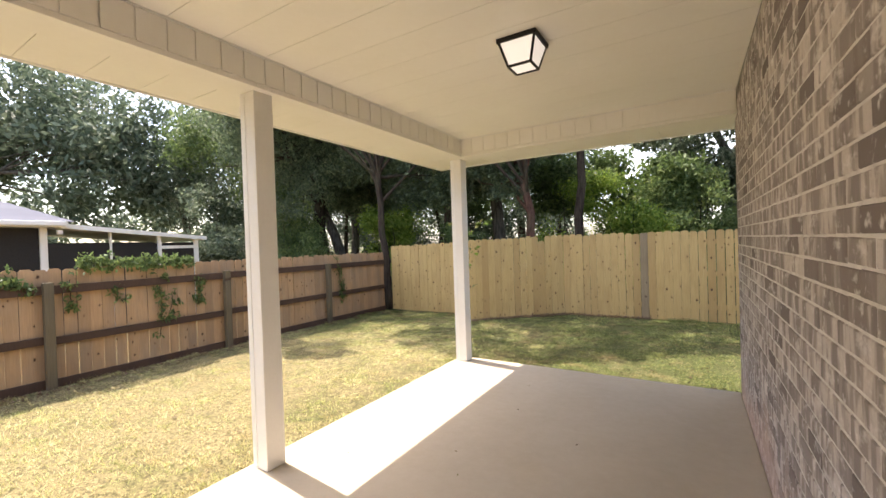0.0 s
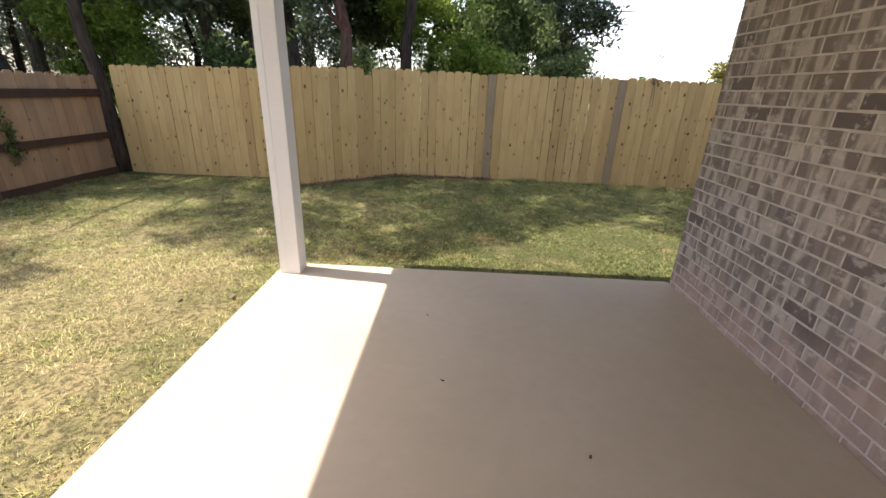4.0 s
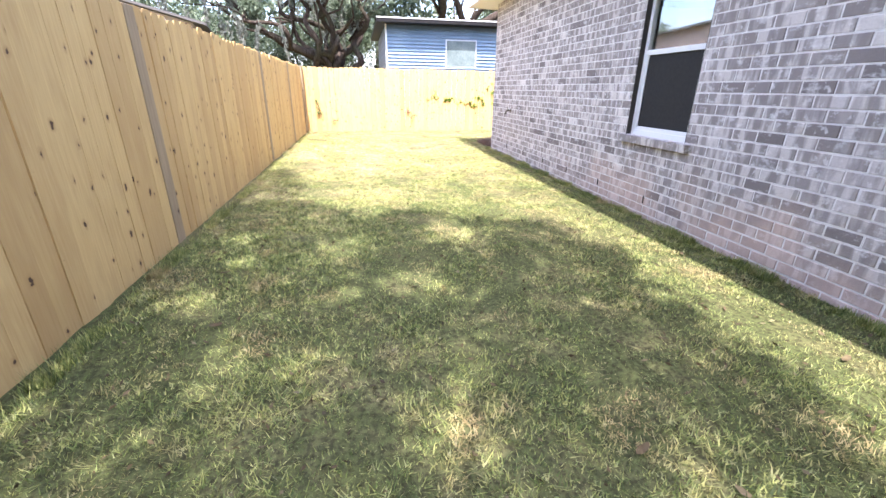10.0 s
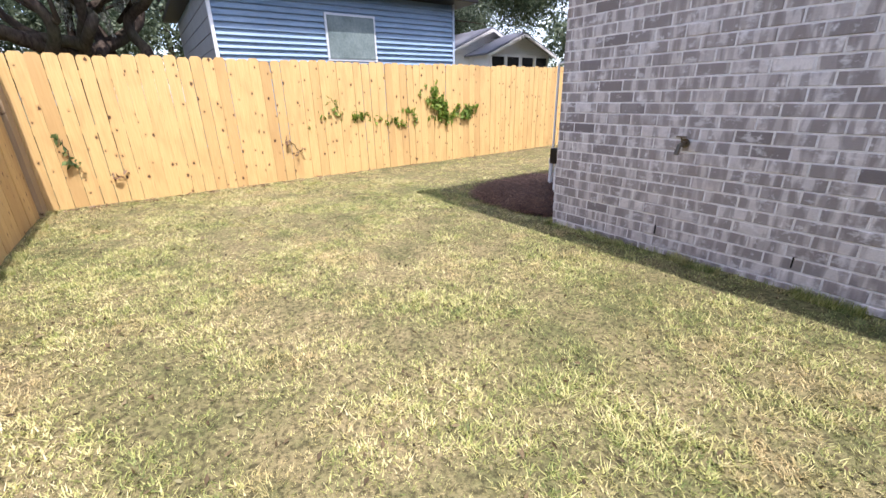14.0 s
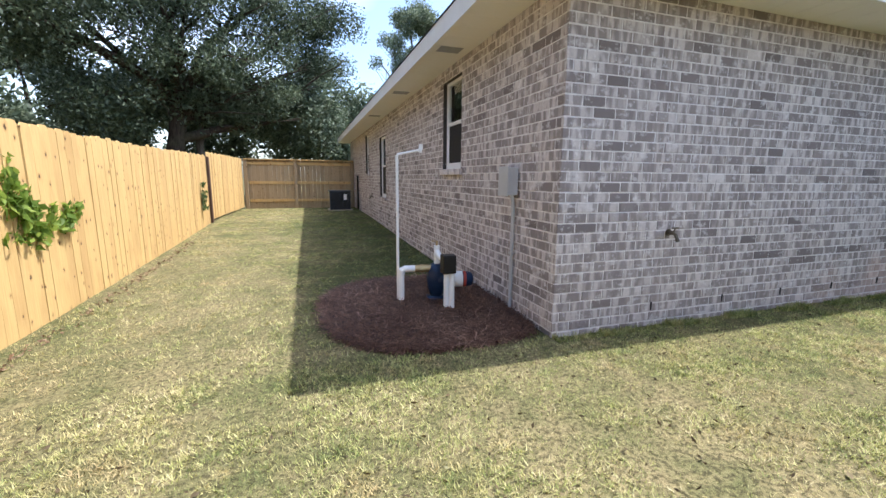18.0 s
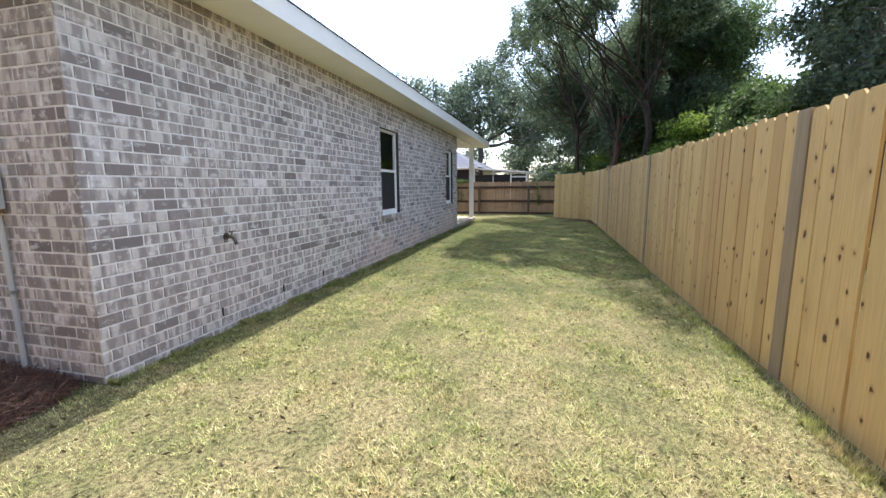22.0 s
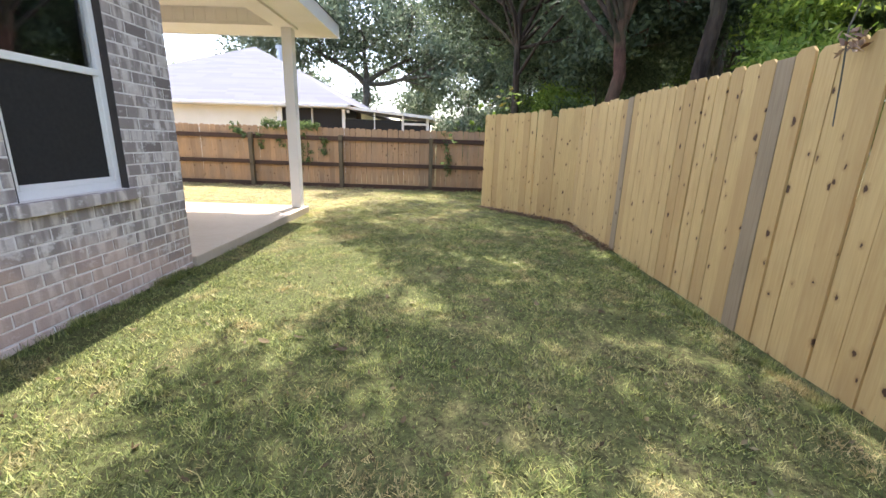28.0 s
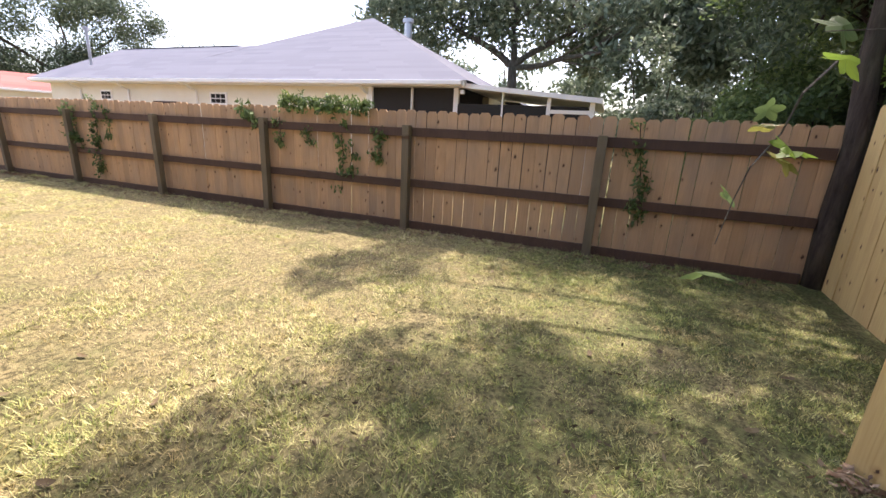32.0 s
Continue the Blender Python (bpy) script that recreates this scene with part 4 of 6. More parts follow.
EZ = 2.28
bm = boxes(nbox(-12.7, -12.47, -18, -4.15, -0.2, EZ))
lap_wall(bm, 0.0, -8.0, 5.85, 0.3, EZ - O.z - 0.02, 1)
part("wall", bm, M_CREAM, nh)
part("wall", boxes(nbox(-23.3, -12.7, -18.2, -18, -0.2, EZ), nbox(-23.5, -23.3, -18, -1.8, -0.2, EZ), nbox(-23.3, -14.9, -1.8, -1.6, -0.2, EZ)), M_CREAM, nh)
part("eave_board", boxes(nbox(-12.14, -12.02, -18.3, -1.4, EZ - 0.02, EZ + 0.1), nbox(-12.47, -12.14, -18.2, -1.4, EZ - 0.02, EZ)), M_TRIM, nh)
part("gutter", boxes(nbox(-12.02, -11.92, -18.3, -1.45, EZ + 0.0, EZ + 0.1), bevel=0.02), M_TRIM, nh)
bm = bmesh.new()
roof_plane(bm, nb(-11.98, -13.2, EZ + 0.1), nb(-11.98, -1.3, EZ + 0.1), nb(-17.9, -7.4, 5.35), nb(-17.9, -7.3, 5.35), 32)
roof_plane(bm, nb(-11.98, -1.3, EZ + 0.1), nb(-23.8, -1.3, EZ + 0.1), nb(-17.9, -7.3, 5.35), nb(-17.92, -7.3, 5.35), 16)
roof_plane(bm, nb(-23.8, -1.3, EZ + 0.1), nb(-23.8, -13.2, EZ + 0.1), nb(-17.9, -7.3, 5.35), nb(-17.9, -7.4, 5.35), 16)
roof_plane(bm, nb(-23.8, -13.3, EZ + 0.1), nb(-11.98, -13.3, EZ + 0.1), nb(-17.92, -7.4, 5.35), nb(-17.9, -7.4, 5.35), 16)
tagged(part("roof", bm, M_SHINGLE_PALE, nh), kind="stuff")
bm = bmesh.new()
roof_plane(bm, nb(-11.97, -18.35, EZ + 0.11), nb(-11.97, -8.6, EZ + 0.11), nb(-15.0, -17.7, 3.88), nb(-15.0, -10.4, 3.88), 14)
roof_plane(bm, nb(-18.0, -18.35, EZ + 0.11), nb(-11.97, -18.35, EZ + 0.11), nb(-15.02, -17.7, 3.88), nb(-15.0, -17.7, 3.88), 14)
roof_plane(bm, nb(-18.0, -18.35, EZ + 0.11), nb(-18.0, -8.6, EZ + 0.11), nb(-15.0, -17.7, 3.88), nb(-15.0, -10.4, 3.88), 14)
tagged(part("roof", bm, M_SHINGLE_PALE, nh), kind="stuff")
part("ridge_cap", boxes(nbox(-15.05, -14.95, -17.6, -11.2, 3.875, 3.9)), M_SHINGLE, nh)
bm = bmesh.new()
cyl(bm, nb(-20.7, -7.2, 3.2), nb(-20.7, -7.2, 5.85), 0.17)
cyl(bm, nb(-20.7, -7.2, 5.84), nb(-20.7, -7.2, 6.0), 0.24)
part("flue", bm, mottled("flue_metal", (0.4, 0.4, 0.42), (0.5, 0.5, 0.52), 4, 0.4, 0.05, 0.6), nh)
bm = bmesh.new()
cyl(bm, nb(-13.2, -16.7, 2.6), nb(-13.2, -16.7, 4.2), 0.05)
cyl(bm, nb(-13.2, -16.7, 4.18), nb(-13.2, -16.7, 4.3), 0.1)
part("vent_pipe", bm, M_GREY_METAL, nh)
for y0, y1, z0, z1 in ((-9.85, -9.15, 1.68, 2.06), (-15.1, -14.5, 1.7, 2.06)):
    w = part("window", boxes(nbox(-12.46, -12.41, y0, y1, z0, z1)), M_TRIM, nh)
    for i in range(3):
        for k in range(2):
            d = (y1 - y0 - 0.1) / 3
            e = (z1 - z0 - 0.1) / 2
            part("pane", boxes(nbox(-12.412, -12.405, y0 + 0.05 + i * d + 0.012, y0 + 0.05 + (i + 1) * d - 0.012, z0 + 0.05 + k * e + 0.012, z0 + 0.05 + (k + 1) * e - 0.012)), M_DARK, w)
part("shutter", boxes(nbox(-12.46, -12.39, -12.4, -11.3, 1.5, 1.74)), M_CEDAR_RAIL, nh)
for y in (-4.2, -10.4, -13.6, -16.2):
    bm = bmesh.new()
    tube(bm, [nb(-11.97, y, EZ + 0.02), nb(-12.24, y, EZ - 0.14), nb(-12.41, y, EZ - 0.2), nb(-12.41, y, 0.1)], 0.035, 8)
    part("downpipe", bm, M_TRIM, nh)
# screened porch
for y in (-4.09, -2.9, -1.72):
    part("porch_post", boxes(nbox(-12.47, -12.36, y - (0.02 if y == -2.9 else 0.06), y + (0.02 if y == -2.9 else 0.06), -0.2, EZ - 0.02), bevel=0.004), M_TRIM, nh)
part("porch_screen", boxes(nbox(-12.44, -12.43, -4.03, -2.93, -0.1, EZ - 0.03), nbox(-12.44, -12.43, -2.87, -1.78, -0.1, EZ - 0.03)), M_SCREEN, nh)
part("porch_back", boxes(nbox(-14.9, -14.7, -4.1, 1.4, -0.2, EZ - 0.3)), M_SCREEN, nh)
bm = bmesh.new()
vs = [nb(-12.1, -1.5, 2.34), nb(-12.1, 1.62, 2.06), nb(-15.2, 1.62, 2.06), nb(-15.2, -1.5, 2.34)]
lo = [bm.verts.new((x, y, z - 0.1)) for x, y, z in vs]
hi = [bm.verts.new(v) for v in vs]
bm.faces.new(lo[::-1])
bm.faces.new(hi)
for i in range(4):
    bm.faces.new((lo[i], lo[(i + 1) % 4], hi[(i + 1) % 4], hi[i]))
part("porch_roof", bm, M_TRIM, nh)
for y, w in ((-0.55, 0.035), (0.5, 0.08), (1.42, 0.11)):
    part("porch_post", boxes(nbox(-12.36, -12.28, y - w / 2, y + w / 2, -0.2, 2.24 - (y + 1.5) * 0.09)), M_TRIM, nh)
part("porch_rail", boxes(nbox(-12.35, -12.29, 0.54, 1.365, 1.74, 1.82)), M_TRIM, nh)
part("porch_screen", boxes(nbox(-12.335, -12.325, -1.65, 1.38, -0.1, 1.9)), M_SCREEN, nh)
part("porch_lamp", boxes(nbox(-12.25, -12.15, -1.55, -1.45, 2.1, 2.2), bevel=0.02), M_TRIM, nh)

# a farther brick-red house and a pole beyond it
rh = thing("distant_house", "low distant house with a dull red roof", "house", (-15.2, -34.0, -0.13), turn=-23.5)
part("wall", boxes((-5, 5, -3, 3, 0, 2.5)), M_CREAM, rh)
bm = bmesh.new()
roof_plane(bm, (-5.5, 3.5, 2.5), (5.5, 3.5, 2.5), (-5.5, 0, 3.6), (5.5, 0, 3.6), 8)
roof_plane(bm, (-5.5, -3.5, 2.5), (5.5, -3.5, 2.5), (-5.5, 0, 3.6), (5.5, 0, 3.6), 8)
tagged(part("roof", bm, shingle_material("red_shingle", (0.26, 0.09, 0.08), (0.3, 0.12, 0.1), (0.34, 0.15, 0.13)), rh), kind="stuff")
part("eave_board", boxes((-5.5, 5.5, 3.47, 3.52, 2.42, 2.52)), M_TRIM, rh)
for x in (-3.4, -0.6, 2.4):
    w = part("window", boxes((x - 0.6, x + 0.6, 2.98, 3.04, 1.0, 2.1)), M_TRIM, rh)
    part("pane", boxes((x - 0.54, x + 0.54, 3.03, 3.05, 1.06, 2.04)), M_DARK, w)

# ---- pale house to the north-east, above the side fence ----
ph = thing("neighbour_house", "pale peach house end with a low dark-edged gable", "house", (15.26, 16.39, 0), turn=-77.3)
M_PEACH = mottled("peach_siding", (0.62, 0.5, 0.43), (0.67, 0.55, 0.48), 1.5, 0.7, 0.05, which="World")
bm = bmesh.new()
g = [(0, 0, 0), (9, 0, 0), (9, 0, 2.99), (4.5, 0, 4.12), (0, 0, 2.99)]
f0 = [bm.verts.new(p) for p in g]
f1 = [bm.verts.new((x, y + 9, z)) for x, y, z in g]
bm.faces.new(f0)
bm.faces.new(f1[::-1])
for i in range(5):
    bm.faces.new((f0[i], f0[(i + 1) % 5], f1[(i + 1) % 5], f1[i]))
part("wall", bm, M_PEACH, ph)
bm = bmesh.new()
for (xa, za), (xb, zb) in (((-0.4, 2.9), (4.5, 4.13)), ((9.4, 2.9), (4.5, 4.13))):
    v = [bm.verts.new(p) for p in ((xa, -0.4, za), (xb, -0.4, zb), (xb, 9.4, zb), (xa, 9.4, za), (xa, -0.4, za + 0.07), (xb, -0.4, zb + 0.07), (xb, 9.4, zb + 0.07), (xa, 9.4, za + 0.07))]
    for q in ((0, 1, 5, 4), (1, 2, 6, 5), (2, 3, 7, 6), (3, 0, 4, 7), (4, 5, 6, 7), (3, 2, 1, 0)):
        bm.faces.new([v[i] for i in q])
part("roof", bm, M_SHINGLE, ph)
for x in (2.6, 6.6):
    w = part("window", boxes((x - 0.6, x + 0.6, -0.05, 0.03, 1.3, 2.5)), M_TRIM, ph)
    part("pane", boxes((x - 0.52, x + 0.52, -0.06, -0.052, 1.38, 2.42)), M_DARK, w)

# ---- blue shed behind the end fence ----
shed = thing("shed", "blue ribbed metal shed with a white-framed window", "shed", (16.3, 1.78, 0))
SL = 4.9
part("wall", boxes((0.03, 5, -SL, 0, -0.1, 3.05)), M_BLUE, shed)
bm = bmesh.new()
PROFILE = [(0.029, 0.0), (-0.006, 0.0), (-0.034, 0.014), (-0.034, 0.022), (-0.004, 0.062), (-0.002, 0.098), (0.029, 0.098)]
ends = [[bm.verts.new((px, py, pz)) for px, pz in PROFILE] for py in (-SL + 0.03, -0.02)]
for k in range(len(PROFILE)):
    m = (k + 1) % len(PROFILE)
    bm.faces.new((ends[0][k], ends[0][m], ends[1][m], ends[1][k]))
bm.faces.new(ends[0][::-1])
bm.faces.new(ends[1])
bmesh.ops.recalc_face_normals(bm, faces=bm.faces)
rib = part("siding_board", bm, M_BLUE, shed, at=pose(0, 0, 0.1))
for k in range(1, 29):
    part("siding_board", rib.data, M_BLUE, shed, at=pose(0, 0, 0.1 + k * 0.1))
M_SHED_SIDE = mottled("grey_shed_side", (0.2, 0.21, 0.22), (0.27, 0.28, 0.29), 2, 0.5, 0.05)
for k in range(12):
    part("side_board", boxes((0.0, 5, 0.003, 0.02, 0.1 + k * 0.24, 0.1 + k * 0.24 + 0.22)), M_SHED_SIDE, shed)
part("corner_trim", boxes((-0.03, 0.06, -0.02, 0.03, 0, 3.06), bevel=0.004), M_TRIM, shed)
part("corner_trim", boxes((-0.03, 0.06, -SL - 0.03, -SL + 0.03, 0, 3.06), bevel=0.004), mottled("pale_blue_trim", (0.3, 0.36, 0.45), (0.35, 0.42, 0.5)), shed)
part("roof", boxes((-0.42, 5.3, -SL - 0.4, 0.3, 3.06, 3.17), bevel=0.01), M_BLACK, shed)
part("roof_edge", boxes((-0.43, -0.4, -SL - 0.4, 0.3, 3.172, 3.2)), M_TRIM, shed)
w = part("window", boxes((-0.04, 0.0, -2.94, -1.9, 1.86, 2.68)), mottled("weathered_white_trim", (0.5, 0.53, 0.55), (0.6, 0.62, 0.63)), shed)
part("pane", boxes((-0.052, -0.046, -2.9, -1.94, 1.9, 2.64)), mottled("clouded_glass", (0.1, 0.13, 0.125), (0.22, 0.27, 0.26), 2, 0.25, 0.02), w)

# a white outbuilding just past the shed
ob_ = thing("outbuilding", "small white clapboard building with twin gables and a windowed porch", "building", (25.0, -12.6, 0))


def gable_front(x, y0, y1, eave, peak, deep):
    """Clapboard front with a gable, its roof slopes and white edge boards."""
    mid = (y0 + y1) / 2
    bm = bmesh.new()
    lap_wall(bm, x, y0, y1, 0.0, eave, -1, 0.15)
    box(bm, x + 0.002, x + deep, y0, y1, 0, eave)
    rows = 6
    for i in range(rows):
        z, t = eave + (peak - eave) * i / rows, eave + (peak - eave) * (i + 1) / rows
        h0, h1 = (y1 - y0) / 2 * (1 - i / rows), (y1 - y0) / 2 * (1 - (i + 1) / rows)
        bm.faces.new([bm.verts.new(p) for p in ((x - 0.02, mid - h0, z), (x - 0.02, mid + h0, z), (x - 0.004, mid + h1, t), (x - 0.004, mid - h1, t))])
    part("wall", bm, M_TRIM, ob_)
    for e in (y0 - 0.3, y1 + 0.3):
        drop = eave - 0.3 * (peak - eave) / (mid - y0)
        rim = [(e, drop), (mid, peak + 0.02), (mid, peak + 0.1), (e, drop + 0.08)]
        me = quads("roof", [(u, y, z) for u in (x - 0.3, x + deep) for y, z in rim], [(0, 1, 2, 3), (7, 6, 5, 4)] + [(k, k + 4, (k + 1) % 4 + 4, (k + 1) % 4) for k in range(4)], M_SHINGLE_PALE)
        part("roof", me, M_SHINGLE_PALE, ob_)
        bm = bmesh.new()
        tube(bm, [(x - 0.31, e, drop - 0.06), (x - 0.31, mid, peak - 0.05)], 0.08, 4)
        part("edge_board", bm, M_TRIM, ob_)


gable_front(0.6, -2.4, 3.0, 3.1, 4.25, 6)
gable_front(-0.9, -2.55, 1.6, 3.05, 3.9, 1.6)
for k in range(4):
    w = part("window", boxes((-0.96, -0.92, -2.4 + k * 1.0, -1.5 + k * 1.0, 1.8, 2.95)), M_TRIM, ob_)
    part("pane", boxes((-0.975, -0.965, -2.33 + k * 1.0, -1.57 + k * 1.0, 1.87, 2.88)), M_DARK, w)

# ---- pump on its bed of pine straw ----
M_PVC = mottled("white_pvc", (0.78, 0.78, 0.76), (0.84, 0.84, 0.82), 5, 0.35, 0.03)
M_PUMP = mottled("blue_pump_paint", (0.006, 0.016, 0.045), (0.01, 0.028, 0.07), 9, 0.35, 0.08)
M_BRASS = mottled("brass", (0.42, 0.3, 0.14), (0.5, 0.38, 0.2), 9, 0.4, 0.05, 0.8)
M_GREYBOX = mottled("grey_enclosure", (0.46, 0.46, 0.45), (0.54, 0.54, 0.53), 4, 0.5, 0.05)
M_BRONZE = mottled("dull_bronze", (0.1, 0.085, 0.065), (0.2, 0.17, 0.13), 9, 0.35, 0.05, 0.7)
M_CHROME = mottled("dull_chrome", (0.4, 0.4, 0.4), (0.52, 0.52, 0.52), 9, 0.3, 0.05, 0.9)

straw_bed = part("straw_bed", bmesh.new(), mottled("straw_soil", (0.045, 0.024, 0.016), (0.09, 0.05, 0.032), 12, 0.95, 0.5), None)
rng = np.random.default_rng(8)
R, T = np.meshgrid(np.linspace(0, 1, 10), np.linspace(0, 2 * np.pi, 49)[:-1], indexing="ij")
WOB = 1 + 0.022 * np.sin(5 * T + 1) + 0.018 * np.sin(11 * T)
X = 11.24 + 1.02 * R * WOB * np.sign(np.cos(T)) * np.abs(np.cos(T)) ** 0.8
Y = -1.15 + 1.11 * R * WOB * np.sign(np.sin(T)) * np.abs(np.sin(T)) ** 0.8
X = np.maximum(X, HOUSE_E + 0.004)
Z = 0.06 * (1 - R**2) - 0.012 + rng.uniform(-0.008, 0.008, R.shape)
ii = np.arange(R.size).reshape(R.shape)
sq = np.stack([ii[:-1], ii[1:], np.roll(ii, -1, 1)[1:], np.roll(ii, -1, 1)[:-1]], -1).reshape(-1, 4)
me = mesh_arrays("straw_bed", np.stack([X, Y, Z], -1).reshape(-1, 3), sq, straw_bed.data.materials[0])
straw_bed.data = me
tagged(straw_bed, "round bed of brown pine straw at the house corner", "mulch", kind="stuff")
n = 40000
r_, a_ = np.sqrt(rng.uniform(0, 1.06, n)), rng.uniform(0, 2 * np.pi, n)
sx = 11.24 + 1.0 * r_ * np.sign(np.cos(a_)) * np.abs(np.cos(a_)) ** 0.8
sy = -1.15 + 1.1 * r_ * np.sign(np.sin(a_)) * np.abs(np.sin(a_)) ** 0.8
keep = sx > HOUSE_E + 0.03
sx, sy, r_ = sx[keep], sy[keep], r_[keep]
n = len(sx)
h_ = np.maximum(0.06 * (1 - r_**2), 0) + rng.uniform(0.0, 0.04, n)
d_ = rng.uniform(0, np.pi, n)
half_l = rng.uniform(0.05, 0.13, n)
dirs = np.stack([np.cos(d_), np.sin(d_), rng.normal(0, 0.16, n)], -1) * half_l[:, None]
side = np.stack([-np.sin(d_), np.cos(d_), 0 * d_], -1) * 0.003
c_ = np.stack([sx, sy, h_], -1)
c_[:, 0] = np.maximum(c_[:, 0], HOUSE_E + 0.02 + np.abs(dirs[:, 0]))
v = np.stack([c_ - dirs - side, c_ - dirs + side, c_ + dirs + side, c_ + dirs - side], 1).reshape(-1, 3)
M_STRAW = leaf_material("pine_straw", [(0, (0.02, 0.009, 0.006)), (0.4, (0.085, 0.042, 0.027)), (0.75, (0.26, 0.14, 0.09)), (1, (0.62, 0.43, 0.31))], 0.1)
tagged(part("pine_straw", mesh_arrays("pine_straw", v, np.arange(4 * n).reshape(-1, 4), M_STRAW), M_STRAW), "loose reddish-brown pine needles", "mulch", kind="stuff")

pump = thing("water_pump", "blue irrigation pump with white plastic pipes on pine straw", "pump", (11.18, -0.9, 0.035))
pump.matrix_basis = pump.matrix_basis @ Matrix.Scale(0.87, 4)


def pt(x, y, z):
    return (x - 11.4, y + 0.95, z - 0.03)


bm = bmesh.new()
tube(bm, [pt(11.38, -1.12, 0.33), pt(11.3, -1.1, 0.33), pt(11.06, -1.04, 0.33), pt(11.0, -1.025, 0.33), pt(10.98, -1.02, 0.33)], [0.085, 0.088, 0.088, 0.08, 0.05], 20)
part("motor", bm, M_PUMP, pump, smooth=True)
bm = bmesh.new()
tube(bm, [pt(11.38, -1.15, 0.1), pt(11.38, -1.15, 0.16), pt(11.38, -1.15, 0.24), pt(11.38, -1.15, 0.33), pt(11.38, -1.15, 0.42), pt(11.38, -1.15, 0.48), pt(11.38, -1.15, 0.51)], [0.05, 0.08, 0.105, 0.115, 0.11, 0.09, 0.05], 20)
box(bm, *(11.28 - 11.4, 11.48 - 11.4, -1.22 + 0.95, -1.08 + 0.95, 0.0, 0.1))
part("housing", bm, M_PUMP, pump, smooth=True)
bm = bmesh.new()
tube(bm, [pt(11.25, -1.085, 0.33), pt(11.1, -1.05, 0.33)], [0.0895, 0.0895], 20, cap=False)
part("label_plate", bm, M_PVC, pump, "white printed label round the motor")
bm = bmesh.new()
tube(bm, [pt(11.09, -1.048, 0.33), pt(11.06, -1.04, 0.33)], [0.0898, 0.0898], 20, cap=False)
part("label_band", bm, mottled("red_label_band", (0.35, 0.05, 0.03), (0.42, 0.08, 0.05)), pump, "red warning band")
part("base_plate", boxes((-0.25, 0.13, -0.26, 0.2, -0.01, 0.03), bevel=0.005), mottled("stained_pad", (0.2, 0.14, 0.11), (0.28, 0.2, 0.16), 6), pump)
bm = bmesh.new()
cyl(bm, pt(11.78, -1.2, 0.0), pt(11.78, -1.2, 0.42), 0.033)
tube(bm, [pt(11.78, -1.2, 0.4), pt(11.775, -1.195, 0.44), pt(11.74, -1.19, 0.455), pt(11.62, -1.17, 0.455)], 0.04, 14)
part("suction_pipe", bm, M_PVC, pump, smooth=False)
bm = bmesh.new()
cyl(bm, pt(11.63, -1.17, 0.455), pt(11.42, -1.14, 0.455), 0.042)
cyl(bm, pt(11.57, -1.16, 0.455), pt(11.53, -1.153, 0.455), 0.05, 8)
part("coupling", bm, M_BRASS, pump, "brass union")
bm = bmesh.new()
cyl(bm, pt(11.38, -1.14, 0.5), pt(11.38, -1.14, 0.72), 0.033)
tube(bm, [pt(11.38, -1.14, 0.66), pt(11.38, -1.0, 0.6), pt(11.35, -0.87, 0.56)], 0.029, 12)
part("outlet_pipe", bm, M_PVC, pump)
bm = bmesh.new()
cyl(bm, pt(11.38, -1.14, 0.72), pt(11.38, -1.14, 0.77), 0.014, 8)
box(bm, 0.0, 0.04, -0.2, -0.18, 0.735, 0.745)
part("bleed_valve", bm, M_BRASS, pump)
for dx, dy in ((0.0, 0.0), (-0.05, 0.03)):
    bm = bmesh.new()
    cyl(bm, pt(11.37 + dx, -0.82 + dy, 0.0), pt(11.37 + dx, -0.82 + dy, 0.5), 0.031)
    part("riser_pipe", bm, M_PVC, pump)
part("pressure_switch", boxes((-0.115, 0.03, 0.08, 0.21, 0.44, 0.64), bevel=0.015), M_BLACK, pump, "black switch cover")
# the tall thin standpipe
stand = thing("standpipe", "tall thin white plastic pipe with a short arm", "pipe", (11.535, -1.16, 0.02))
bm = bmesh.new()
cyl(bm, (0, 0, 0.0), (0, 0, 1.48), 0.0145, 10)
part("riser", bm, M_PVC, stand)
bm = bmesh.new()
tube(bm, [(0, 0, 1.47), (-0.006, 0.0, 1.487), (-0.02, 0.0, 1.49), (-0.235, 0, 1.535)], 0.012, 10)
part("arm", bm, M_PVC, stand)
bm = bmesh.new()
tube(bm, [(-0.225, 0, 1.51), (-0.235, 0, 1.55), (-0.238, 0, 1.59)], [0.02, 0.022, 0.018], 10)
part("elbow", bm, M_PVC, stand)

# electrical box and conduit on the back wall
eb = thing("electrical_box", "grey electrical box with a conduit down the brick wall", "electrical box", (HOUSE_E + 0.008, -0.73, 0))
part("enclosure", boxes((0.0, 0.1, -0.088, 0.088, 1.14, 1.39), bevel=0.008), M_GREYBOX, eb)
part("cover", boxes((0.1, 0.112, -0.096, 0.096, 1.13, 1.4), bevel=0.004), M_GREYBOX, eb)
bm = bmesh.new()
tube(bm, [(0.045, 0.05, 1.14), (0.03, 0.05, 1.08), (0.022, 0.05, 1.0), (0.022, 0.05, 0.0)], 0.017, 10)
part("conduit", bm, M_GREYBOX, eb)
part("strap", boxes((0.0, 0.042, 0.025, 0.075, 0.58, 0.6)), M_CHROME, eb)


